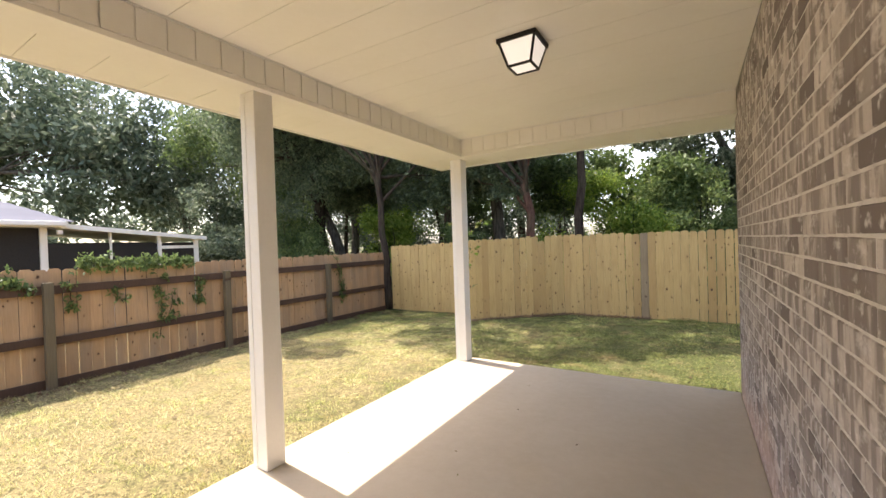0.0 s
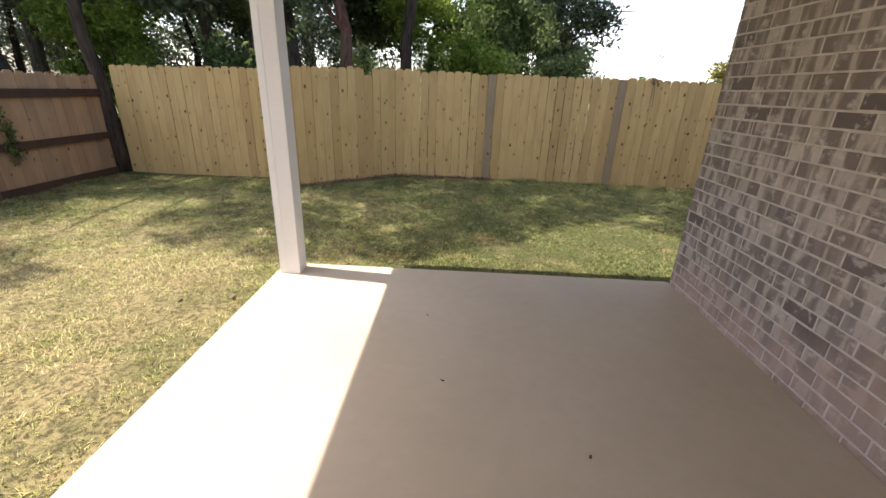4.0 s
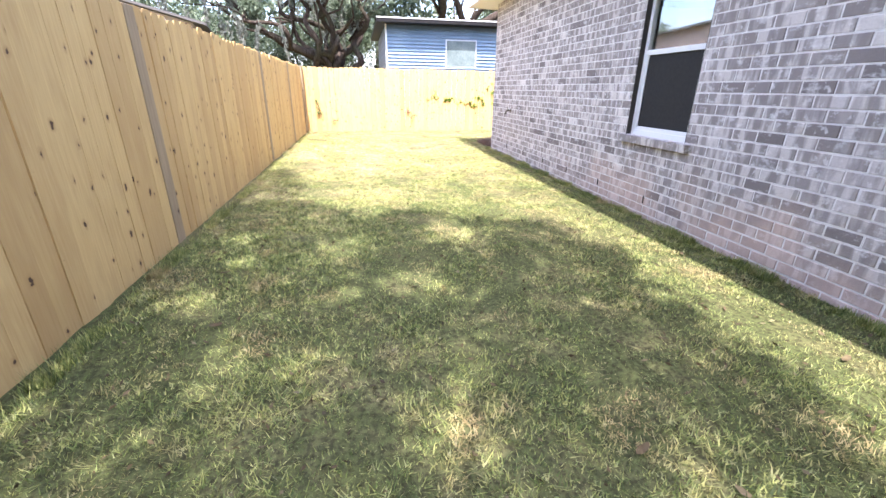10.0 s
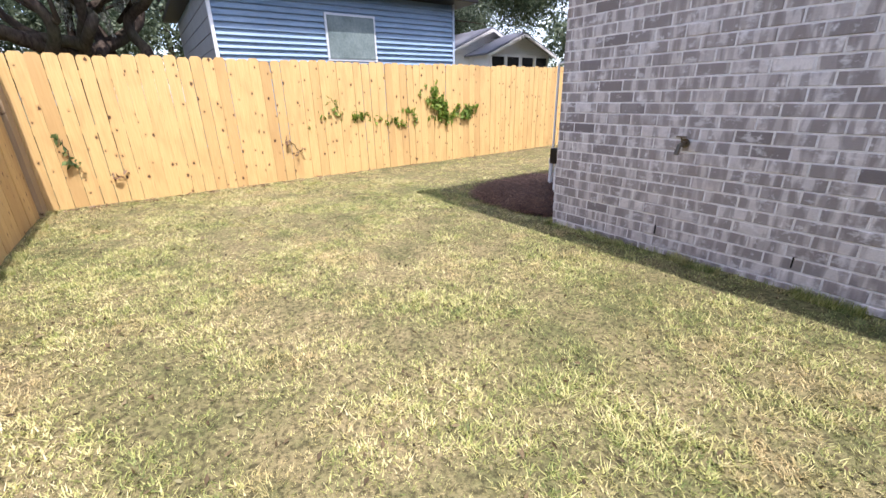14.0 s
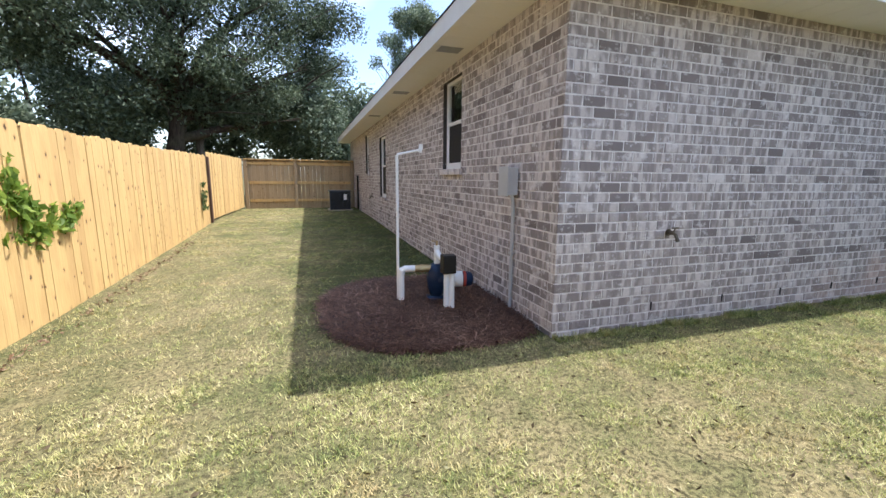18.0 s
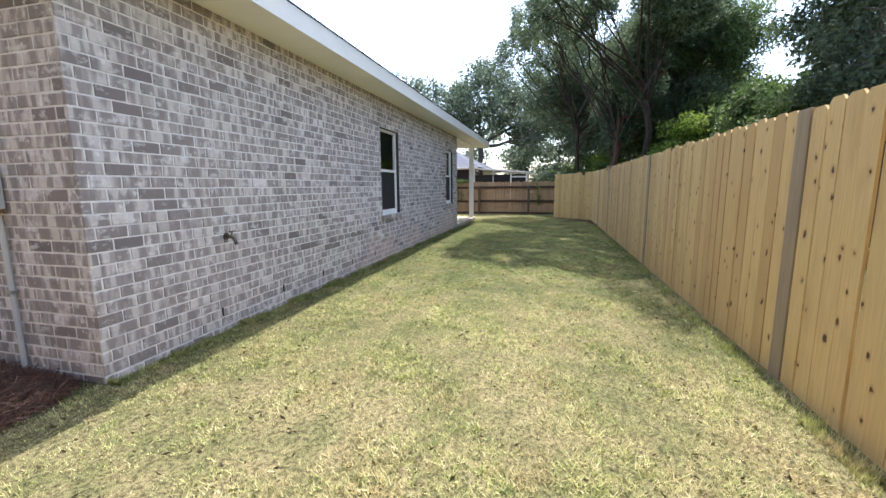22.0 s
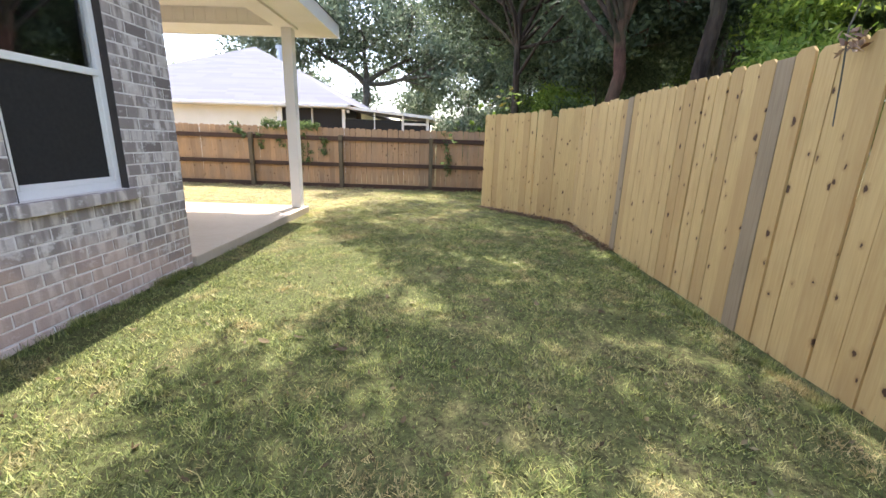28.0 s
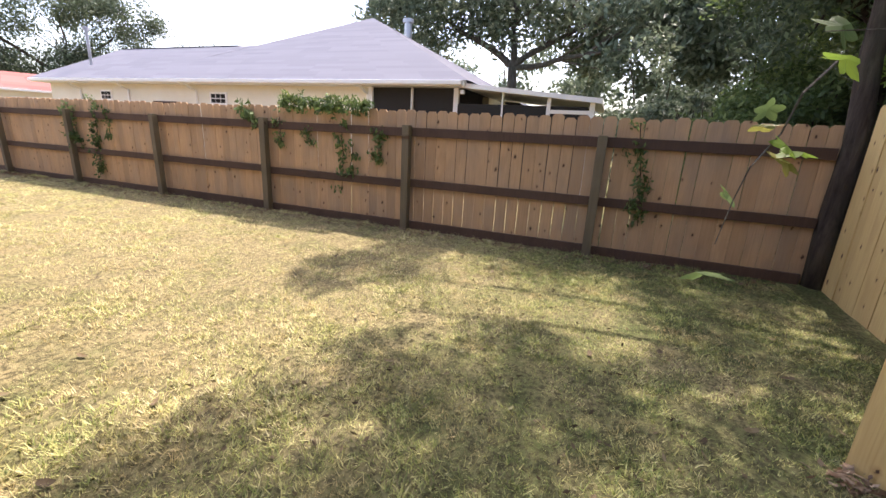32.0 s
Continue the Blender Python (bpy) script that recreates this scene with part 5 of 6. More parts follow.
def spigot(x, y, z, turn):
    s = thing("garden_tap", "small bronze garden tap on the brick wall", "tap", (x, y, z), "garden taps", turn=turn)
    bm = bmesh.new()
    tube(bm, [(0, 0.0, 0), (0, 0.06, 0), (0, 0.1, -0.015), (0, 0.125, -0.065)], [0.02, 0.02, 0.019, 0.016], 10)
    cyl(bm, (0, 0, 0), (0, 0.01, 0), 0.04)
    cyl(bm, (0, 0.12, -0.055), (0, 0.134, -0.085), 0.021, 10)
    part("body", bm, M_BRONZE, s)
    bm = bmesh.new()
    cyl(bm, (0, 0.065, 0.01), (0, 0.085, 0.055), 0.008, 8)
    box(bm, -0.04, 0.04, 0.078, 0.094, 0.052, 0.066)
    part("handle", bm, M_BRONZE, s)
    s.scale = (0.8, 0.8, 0.8)


for x in (5.38, 6.23, 7.03, 7.83, 8.64, 9.5):
    w = part("weep_hole", boxes((x - 0.004, x + 0.004, 0.0, 0.0105, 0.15, 0.22)), M_BLACK, wall_north)
spigot(9.39, 0.008, 0.84, 0)
spigot(HOUSE_E + 0.008, -9.2, 0.75, -90)

# air conditioner at the far end
ac = thing("air_conditioner", "dark grey outdoor air conditioning unit on the ground", "air conditioner", (11.2, -12.7, 0.1))
part("pad", boxes((-0.42, 0.42, -0.42, 0.42, -0.05, 0.05), bevel=0.01), M_CONCRETE, ac)
M_AC = mottled("ac_grey", (0.05, 0.055, 0.06), (0.08, 0.085, 0.09), 5, 0.5, 0.05)
part("coil", boxes((-0.33, 0.33, -0.33, 0.33, 0.05, 0.68)), M_BLACK, ac)
part("top", boxes((-0.37, 0.37, -0.37, 0.37, 0.68, 0.73), bevel=0.015), M_AC, ac)
for i in range(16):
    u = -0.34 + i * 0.045
    part("grille_bar", boxes((u, u + 0.012, 0.335, 0.36, 0.06, 0.68)), M_AC, ac)
for u in (-0.36, 0.33):
    part("corner_post", boxes((u, u + 0.03, 0.33, 0.365, 0.05, 0.68)), M_AC, ac)
part("label", boxes((-0.22, -0.12, 0.362, 0.366, 0.4, 0.6)), M_TRIM, ac, "white rating label")
part("disconnect_pipe", boxes((-0.66, -0.61, 0.2, 0.3, 0.05, 1.25)), M_BLACK, ac)

# ---- porch ceiling light ----
lamp = thing("ceiling_light", "square black lantern ceiling light with clear glass", "ceiling light", (-1.27, -2.19, CEILING))
part("canopy", boxes((-0.13, 0.13, -0.13, 0.13, -0.03, -0.001), bevel=0.004), M_BLACK, lamp)
top, low, zt, zb = 0.115, 0.075, -0.03, -0.17
cs = [(-1, -1), (1, -1), (1, 1), (-1, 1)]
for i, (a, b) in enumerate(cs):
    a2, b2 = cs[(i + 1) % 4]
    for p, q, r in (((a * top, b * top, zt), (a * low, b * low, zb), 0.009), ((a * low, b * low, zb), (a2 * low, b2 * low, zb), 0.009)):
        part("cage_bar", cyl(bmesh.new(), p, q, r, 6), M_BLACK, lamp)
M_SEED = leaf_material("frosted_lamp_glass", [(0, (0.88, 0.88, 0.87)), (1, (0.92, 0.92, 0.91))], 0.12)
M_SEED.node_tree.nodes["Principled BSDF"].inputs["Emission Color"].default_value = (1.0, 0.95, 0.88, 1)
M_SEED.node_tree.nodes["Principled BSDF"].inputs["Emission Strength"].default_value = 0.16
for i, (a, b) in enumerate(cs):
    a2, b2 = cs[(i + 1) % 4]
    g = part("glass_pane", quads("glass_pane", [(a * top, b * top, zt), (a2 * top, b2 * top, zt), (a2 * low, b2 * low, zb), (a * low, b * low, zb)], [(0, 1, 2, 3)], M_SEED), M_SEED, lamp)
    g.visible_shadow = False
g = part("glass_pane", quads("glass_pane", [(-low, -low, zb), (low, -low, zb), (low, low, zb), (-low, low, zb)], [(0, 1, 2, 3)], M_SEED), M_SEED, lamp)
bm = bmesh.new()
bmesh.ops.create_uvsphere(bm, u_segments=14, v_segments=10, radius=0.035, matrix=Matrix.Translation((0, 0, -0.105)))
cyl(bm, (0, 0, -0.03), (0, 0, -0.08), 0.016)
part("bulb", bm, M_PVC, lamp, smooth=True)

# a lamp hanging in the dark room behind the side window
bowl = thing("pendant_lamp", "amber glass bowl lamp hanging indoors behind the window", "lamp", (3.3, -2.0, 2.42))
M_AMBER = Nodes("lit_amber_glass", 0.4, 0, 0.4)
M_AMBER.bsdf.inputs["Emission Color"].default_value = (1.0, 0.62, 0.16, 1)
M_AMBER.bsdf.inputs["Emission Strength"].default_value = 0.22
M_AMBER = M_AMBER.done((0.55, 0.32, 0.08))
bm = bmesh.new()
tube(bm, [(0, 0, -0.13), (0, 0, -0.115), (0, 0, -0.08), (0, 0, -0.03), (0, 0, 0.0)], [0.03, 0.1, 0.17, 0.215, 0.225], 24)
part("bowl", bm, M_AMBER, bowl, smooth=True)
bm = bmesh.new()
tube(bm, [(0, 0, 0.001), (0, 0, 0.02)], [0.235, 0.235], 24)
part("rim", bm, M_BRASS, bowl, "brass rim")
bm = bmesh.new()
cyl(bm, (0, 0, 0.02), (0, 0, -0.02 + 2.41 - 2.42), 0.012, 8)
part("stem", bm, M_BRASS, bowl)

# ---- trees ----
# the lawn's shade (x, y, half-widths) and the flecks of sun among it; the overhanging boughs are placed to cast them
SHADE = [(-6.0, -0.1, 1.1, 0.5), (-6.4, 3.0, 1.2, 0.8), (-4.3, 1.6, 0.9, 0.9), (-3.2, 1.9, 1.2, 1.5), (-1.8, 2.5, 1.6, 1.7), (0.2, 3.1, 1.6, 1.3), (2.2, 2.9, 1.7, 1.5), (3.9, 3.1, 1.5, 1.1), (-2.2, 1.2, 1.0, 0.7), (3.2, 1.7, 1.4, 0.8), (-5.2, 3.1, 1.2, 0.9), (1.8, 1.8, 1.3, 0.8), (4.9, 2.3, 1.1, 1.1), (5.4, 3.5, 1.1, 0.8), (6.9, 3.95, 1.7, 0.42), (4.6, 1.25, 0.8, 0.4)]
FLECKS = [(-4.8, 0.4, 0.5, 0.3), (-5.8, 1.3, 0.7, 0.35), (-5.4, 1.9, 0.6, 0.3), (-1.3, 0.65, 0.6, 0.25), (0.6, 1.1, 0.75, 0.4), (1.4, 1.35, 0.4, 0.25), (0.7, 2.1, 0.4, 0.25), (-3.5, 2.2, 0.3, 0.15), (-0.4, 3.0, 0.3, 0.2), (5.3, 2.0, 0.4, 0.25), (4.2, 2.45, 0.3, 0.16), (5.0, 2.9, 0.25, 0.15), (-2.97, 2.33, 0.25, 0.15)]


def boughs(owner, lo, hi, count, seed, leaf, stem, bark):
    """High thin boughs added to a tree, mostly unseen: sprays of leaves set up-sun of a stretch of lawn to cast its
    shade, and the limbs that carry them.
    """
    rng = np.random.default_rng(seed)
    rnd = random.Random(seed)
    g = np.stack([rng.uniform(lo, hi, 9000), rng.uniform(-0.6, 4.4, 9000)], 1)

    def within(ells):
        e = np.array(ells)
        return (((g[:, None, :] - e[None, :, :2]) / e[None, :, 2:]) ** 2).sum(2).min(1)

    wave = np.sin(g[:, 0] * 5.3 + 1.7 * np.sin(g[:, 1] * 3.1)) * np.sin(g[:, 1] * 6.1 + 1.3 * np.sin(g[:, 0] * 3.7))
    fine_ = np.sin(g[:, 0] * 13.7 + 2.0 * np.sin(g[:, 1] * 9.0)) * np.sin(g[:, 1] * 15.3 + g[:, 0] * 4.0)
    keep = (within(SHADE) < rng.uniform(0.75, 1.15, len(g))) & (within(FLECKS) > rng.uniform(0.6, 1.2, len(g))) & (wave + 0.5 * fine_ > rng.uniform(-0.95, -0.35, len(g)))
    g = g[keep][:count]
    z = 7.8 + 1.1 * np.sin(g[:, 0] * 1.9) * np.sin(g[:, 1] * 2.3 + 1) + rng.uniform(-0.5, 0.5, len(g))
    c = np.stack([g[:, 0] - SUN_SHIFT[0] * z, g[:, 1] - SUN_SHIFT[1] * z, z], 1) - np.array(owner.matrix_basis.translation)
    v, t = leaf_cards(rng, c, 0.12, 24, 0.066)
    part("shade_bough_leaves", mesh_arrays("shade_bough_leaves", v, t, leaf), leaf, owner)
    for k in range(9):
        e = Vector(c[rng.integers(len(c))])
        bm = bmesh.new()
        line = rounded(wavy(rnd, Vector(stem) * rnd.uniform(0.72, 1.0), e, 5, 0.3))
        tube(bm, line, [0.045 * (1 - 0.9 * i / (len(line) - 1)) for i in range(len(line))], 6)
        for m in range(4):
            q = Vector(c[np.argsort(((c - np.array(e)) ** 2).sum(1))[rng.integers(5, 60)]])
            tube(bm, wavy(rnd, line[rnd.randrange(len(line) // 2, len(line))], q, 3, 0.08), [0.018, 0.013, 0.008, 0.004], 5)
        part("limb", bm, bark, owner, smooth=True)


corner_tree = tree("dark leaning shade tree standing in the fence corner", (-7.5, 4.0), 0.1, 4.4, (-0.2, -0.1), [(-8.2, 6.6, 5.8, 1.5, 1.3, 1.2), (-9.6, 5.4, 5.0, 1.4, 1.1, 1.1), (-6.6, 7.4, 7.2, 1.7, 1.5, 1.3), (-7.0, 5.6, 3.7, 1.3, 0.9, 1.1), (-6.2, 5.6, 5.2, 1.5, 0.9, 1.2), (-8.9, 5.0, 6.6, 1.3, 0.8, 1.1), (-7.4, 5.5, 7.2, 1.5, 0.8, 1.0), (-5.8, 5.6, 6.8, 1.3, 0.8, 0.9)], 101, 2700, 30, 0.042, 0.24, leaf=M_LEAF_DIM, bark=M_BARK_DARK)
hanging_moss(corner_tree, [(-6.4, 5.6, 5.4, 1.5, 0.8, 1.0), (-7.6, 5.2, 6.6, 1.4, 0.7, 1.0), (-5.2, 5.6, 6.4, 1.3, 0.6, 1.0)], 151, 26, 1.7, M_LEAF_GREY)
boughs(corner_tree, -7.4, -3.4, 400, 141, M_LEAF_DIM, (-0.2, -0.1, 4.3), M_BARK_DARK)
tree("tall grey-barked tree behind the side fence", (-5.7, 7.6), 0.22, 5.5, (-0.4, 0.3), [(-6.3, 8.5, 6.0, 1.5, 1.2, 1.2), (-6.8, 9.0, 7.2, 2.0, 1.8, 1.5), (-7.6, 8.4, 5.2, 1.6, 1.6, 1.3)], 102, 1100, 30, 0.045, 0.22)
bend_tree = tree("leafy tree close behind the fence bend", (-3.62, 4.8), 0.12, 3.6, (-0.3, 0.3), [(-5.4, 5.5, 4.4, 1.2, 0.8, 1.2), (-5.8, 7.4, 4.2, 1.3, 1.2, 1.2), (-4.6, 5.6, 6.4, 1.3, 0.8, 1.0), (-4.0, 5.5, 5.0, 0.9, 0.7, 0.9), (-4.4, 5.3, 3.2, 0.8, 0.5, 0.7)], 103, 1500, 30, 0.042, 0.22, leaf=M_LEAF_DIM, bark=M_BARK_RED)
boughs(bend_tree, -3.4, 0.2, 540, 142, M_LEAF_DIM, (-0.3, 0.3, 3.5), M_BARK_DARK)
slender_tree = tree("tall slender shade tree arching over the side yard", (-2.9, 6.0), 0.12, 4.6, (0.2, -0.3), [(-3.0, 6.0, 6.6, 1.2, 0.9, 0.8), (-1.9, 6.2, 6.6, 1.2, 0.9, 0.8), (-3.2, 5.7, 5.4, 0.8, 0.7, 0.7)], 119, 700, 30, 0.042, 0.2, leaf=M_LEAF_DIM, bark=M_BARK_DARK)
boughs(slender_tree, 0.2, 8.8, 1000, 143, M_LEAF_DIM, (0.2, -0.3, 4.5), M_BARK_DARK)
tree("dark crowned tree deep in the wood", (-8.5, 16.5), 0.25, 6.0, (0.2, 0.0), [(-8.5, 16.5, 8.2, 2.2, 2.0, 2.2), (-6.6, 16.8, 6.8, 1.9, 1.8, 1.8), (-9.8, 16.0, 10.2, 1.6, 1.6, 1.4)], 122, 760, 26, 0.065, 0.3, leaf=M_LEAF_GREY, bark=M_BARK_DARK)
tree("dark oak with low hanging branches beyond the side fence", (0.6, 12.2), 0.25, 4.5, (0.4, -0.6), [(1.2, 8.7, 5.0, 1.1, 1.1, 1.0), (1.4, 9.6, 7.0, 1.9, 1.7, 1.4), (-0.4, 9.2, 7.4, 1.7, 1.6, 1.2), (1.2, 8.8, 3.1, 0.8, 0.7, 0.8), (2.2, 9.0, 3.3, 0.7, 0.6, 0.7), (1.9, 8.8, 4.2, 0.8, 0.8, 0.7)], 104, 1300, 28, 0.042, 0.2, leaf=M_LEAF_OAK)
tree("tall tree behind the porch of the next house", (-12.5, 6.2), 0.24, 5.0, (0.3, -0.3), [(-12.6, 6.0, 6.0, 1.9, 1.8, 1.8), (-14.6, 5.4, 6.8, 1.9, 1.8, 1.8), (-10.8, 7.2, 6.2, 1.8, 1.7, 1.7), (-12.0, 8.0, 4.4, 1.8, 1.7, 1.6), (-11.4, 2.4, 6.2, 1.2, 1.3, 1.3), (-11.8, 4.1, 5.2, 1.3, 1.3, 1.5), (-11.6, 2.0, 8.0, 1.2, 1.2, 1.0), (-11.8, 4.2, 7.6, 1.4, 1.4, 1.2), (-11.8, 2.9, 4.6, 1.1, 0.9, 0.7), (-11.4, 4.8, 3.4, 1.2, 1.0, 1.0)], 105, 4600, 28, 0.042, 0.26, leaf=M_LEAF_DIM, bark=M_BARK_DARK)
tree("woodland tree beyond the corner", (-9.6, 10.4), 0.2, 5.0, (0.3, 0.0), [(-9.6, 9.4, 5.6, 2.0, 1.7, 1.7), (-11.8, 11, 5.0, 2.0, 1.8, 1.8), (-9.2, 11.6, 4.2, 1.9, 1.5, 1.8)], 106, 1150, 28, 0.052, 0.3)
tree("woodland tree far behind the corner", (-15.5, 11), 0.22, 5.0, (0.2, 0.1), [(-15.5, 10.5, 6.0, 2.4, 2.2, 2.2), (-18.0, 9.0, 5.4, 2.4, 2.2, 2.2), (-13.5, 12.5, 4.4, 2.2, 2.0, 2.0), (-19, 6.5, 6.6, 2.2, 2.2, 2.0)], 107, 1300, 26, 0.065, 0.36)
tree("large tree behind the pale-roofed house", (-27, -4), 0.35, 5.0, (0.4, 0.3), [(-27, -4, 9.0, 4.0, 4.0, 3.0), (-26, -9.5, 8.4, 3.4, 3.6, 2.8), (-27.5, 1.5, 8.0, 3.6, 3.8, 3.2), (-24.5, 4.5, 6.0, 3.0, 3.4, 3.0)], 108, 1700, 24, 0.11, 0.5, leaf=M_LEAF_GREY)
tree("dark pine-like tree far down the street", (-27, -44), 0.35, 4.0, (0, 0), [(-20, -47, 4.6, 3.8, 3.4, 3.0), (-25, -45, 5.2, 4.2, 3.6, 3.4), (-30, -42, 5.6, 4.2, 3.6, 3.2), (-27, -44, 9.4, 4.0, 3.6, 2.6), (-31, -42, 10.0, 3.2, 3.0, 2.2), (-35, -38, 6.0, 3.2, 3.0, 2.4), (-22, -46, 8.0, 2.6, 2.6, 1.8)], 109, 2300, 24, 0.085, 0.5, leaf=M_LEAF_OAK, bark=M_BARK_DARK)
tree("golden-topped small tree beyond the side fence", (11.4, 14.1), 0.12, 1.8, (0, 0), [(11.0, 14.3, 3.1, 1.7, 1.5, 0.95), (9.8, 14.6, 2.6, 1.3, 1.2, 0.8), (12.5, 13.9, 2.6, 1.5, 1.4, 0.8)], 110, 700, 26, 0.06, 0.2, leaf=M_LEAF_GOLD)
OAK = [(19.6, 6.6, 3.6, 1.3, 1.3, 0.8), (21.0, 5.2, 5.4, 1.5, 1.4, 0.7), (19.8, 3.4, 5.6, 1.3, 1.3, 0.6), (22.5, 3.0, 4.3, 1.2, 1.2, 0.5), (21.2, 0.6, 5.9, 1.6, 1.5, 0.6), (20.5, 8.2, 4.8, 1.5, 1.4, 0.9), (23.5, 7.0, 6.6, 1.8, 1.7, 0.8), (24.5, 0.0, 7.6, 2.0, 2.0, 0.8), (19.2, 1.9, 7.2, 1.6, 1.6, 0.6), (20.2, 5.0, 7.6, 1.8, 1.8, 0.7), (25.0, 4.0, 5.2, 1.6, 1.6, 0.6)]
oak = tree("old live oak with winding bare limbs and hanging moss", (22.6, 3.7), 0.3, 2.2, (-0.3, 0.3), OAK, 111, 1300, 26, 0.05, 0.16, leaf=M_LEAF_GREY, bark=M_BARK_DARK, limb_amp=2.3)
hanging_moss(oak, OAK, 121, 12, 1.1)
tree("live oak behind the blue shed", (26.5, -2.6), 0.5, 3.6, (-0.4, 0.4), [(24.0, -2.0, 7.4, 2.6, 2.6, 1.4), (27.5, -6.0, 6.8, 2.6, 2.6, 2.4), (29.0, -11.5, 6.4, 3.0, 3.0, 2.6), (30.0, -16.5, 6.4, 3.0, 3.0, 2.6), (22.2, 1.6, 8.4, 2.2, 2.2, 1.2)], 112, 1500, 24, 0.065, 0.35, leaf=M_LEAF_GREY, bark=M_BARK_DARK, limb_amp=1.6)
tree("large spreading oak beyond the back fence", (17.0, -15.8), 0.36, 4.0, (-0.2, 0.2), [(16.0, -14.0, 6.2, 2.8, 2.6, 1.8), (19.5, -12.5, 6.8, 3.0, 2.8, 2.4), (13.6, -16.6, 5.6, 2.2, 2.0, 1.7), (17.0, -15.5, 9.2, 3.4, 3.2, 2.2), (21.5, -10.0, 6.6, 2.8, 2.6, 2.6), (14.5, -15.6, 7.8, 2.2, 1.8, 1.6), (15.5, -15.6, 4.2, 2.0, 1.3, 1.1), (18.5, -14.0, 4.0, 2.2, 1.8, 1.4), (12.2, -17.8, 8.2, 2.0, 1.8, 1.8), (11.6, -17.8, 5.4, 1.6, 1.5, 1.6), (12.8, -17.5, 10.6, 2.0, 1.8, 1.4), (13.2, -17.0, 3.8, 1.8, 1.5, 1.0), (11.0, -18.2, 6.9, 1.2, 1.2, 1.2)], 113, 4700, 30, 0.046, 0.27, leaf=M_LEAF_OAK, bark=M_BARK_DARK, fill=1.1)
tree("slim tree beside the large oak", (16.4, -16.5), 0.16, 5.0, (-0.3, 0.1), [(15.6, -17.0, 4.4, 2.2, 2.0, 1.6), (19.0, -17.5, 4.2, 2.6, 2.4, 1.8), (12.0, -19.0, 4.0, 2.6, 2.2, 1.8)], 114, 1700, 28, 0.065, 0.26, leaf=M_LEAF_GREY)
tree("distant pine showing over the roof", (2.0, -37.0), 0.3, 7.0, (0, 0), [(2.2, -37, 15.6, 1.9, 1.8, 1.7), (4.2, -37, 13.6, 1.3, 1.3, 1.2), (0.2, -37, 14.2, 1.6, 1.5, 1.4), (2.6, -37, 12.0, 1.5, 1.4, 1.2), (-3.6, -37, 15.2, 1.5, 1.4, 1.6), (-3.4, -37, 12.8, 1.3, 1.3, 1.0), (5.2, -37, 11.6, 0.8, 0.8, 0.8)], 115, 1100, 24, 0.075, 0.34, leaf=M_LEAF_GREY)
tree("thin grey tree behind the fence bend", (-2.7, 9.0), 0.11, 2.6, (0.2, -0.2), [(-3.5, 8.4, 3.5, 1.3, 1.2, 1.0), (-1.2, 8.4, 3.1, 1.1, 1.0, 0.9)], 116, 760, 28, 0.055, 0.22, leaf=M_LEAF)
tree("spreading grey tree among the undergrowth", (-0.1, 10.6), 0.12, 2.6, (-0.2, 0.1), [(-0.7, 9.9, 3.2, 1.4, 1.2, 1.0), (0.5, 10.1, 4.3, 1.4, 1.2, 1.0), (-1.1, 10.8, 5.2, 1.5, 1.4, 1.1), (1.5, 10.2, 3.0, 1.1, 1.0, 0.9)], 117, 760, 28, 0.055, 0.22, leaf=M_LEAF_GREY)
tree("leaning bare-trunked tree in the wood", (-10.6, 6.1), 0.2, 4.6, (-2.8, 0.3), [(-15.6, 6.6, 7.6, 1.6, 1.5, 1.0), (-13.2, 7.2, 8.0, 1.4, 1.3, 1.0), (-10.4, 6.6, 7.6, 1.2, 1.1, 0.9)], 118, 520, 28, 0.05, 0.26)
dead = thing("dead_branch", "broken branch with dead reddish-brown leaves caught in the trees", "branch", (-3.6, 6.0, 4.6))
bm = bmesh.new()
tube(bm, [(0, 0, 1.4), (0.05, 0.02, 0.6), (0.02, 0.1, -0.1), (0.1, 0.05, -0.9)], [0.03, 0.025, 0.018, 0.008], 6)
part("stem", bm, M_BARK_DARK, dead)
part("foliage", crown_mesh("foliage", 131, [(0, 0.05, -0.4, 0.3, 0.3, 0.5), (0.1, 0, 0.4, 0.3, 0.3, 0.4)], 60, 22, 0.07, 0.12, M_LEAF_DEAD), M_LEAF_DEAD, dead)
shrub("bright sunlit shrub behind the fence", (-1.6), 6.3, 0.9, 2.9, 201, 420, M_LEAF_BRIGHT)
shrub("sunlit tangle of young growth behind the fence", -3.0, 6.6, 1.1, 3.5, 207, 420, M_LEAF_BRIGHT)
shrub("tall green shrub behind the fence", -0.5, 8.0, 1.1, 3.3, 208, 420, M_LEAF)
shrub("green bushy growth behind the fence", 0.4, 7.4, 1.0, 2.6, 202, 420, M_LEAF)
shrub("light green vine thicket behind the fence", -5.8, 5.3, 1.0, 2.7, 203, 420, M_LEAF)
shrub("leafy shrub over the fence corner", -8.6, 5.4, 1.1, 2.9, 204, 480, M_LEAF_BRIGHT)
shrub("young bamboo-like shrub by the fence corner", 17.2, 6.6, 0.9, 3.0, 205, 420, M_LEAF)
shrub("dark shrub standing past the screened porch", -14.6, 3.0, 1.5, 3.6, 209, 520, M_LEAF_GREY, 22, 0.07)
shrub("leafy growth between porch and fence corner", -12.2, 4.8, 1.3, 3.2, 210, 480, M_LEAF, 22, 0.06)
shrub("leafy undergrowth beyond the porch", -10.6, 3.6, 1.1, 2.3, 206, 420, M_LEAF)

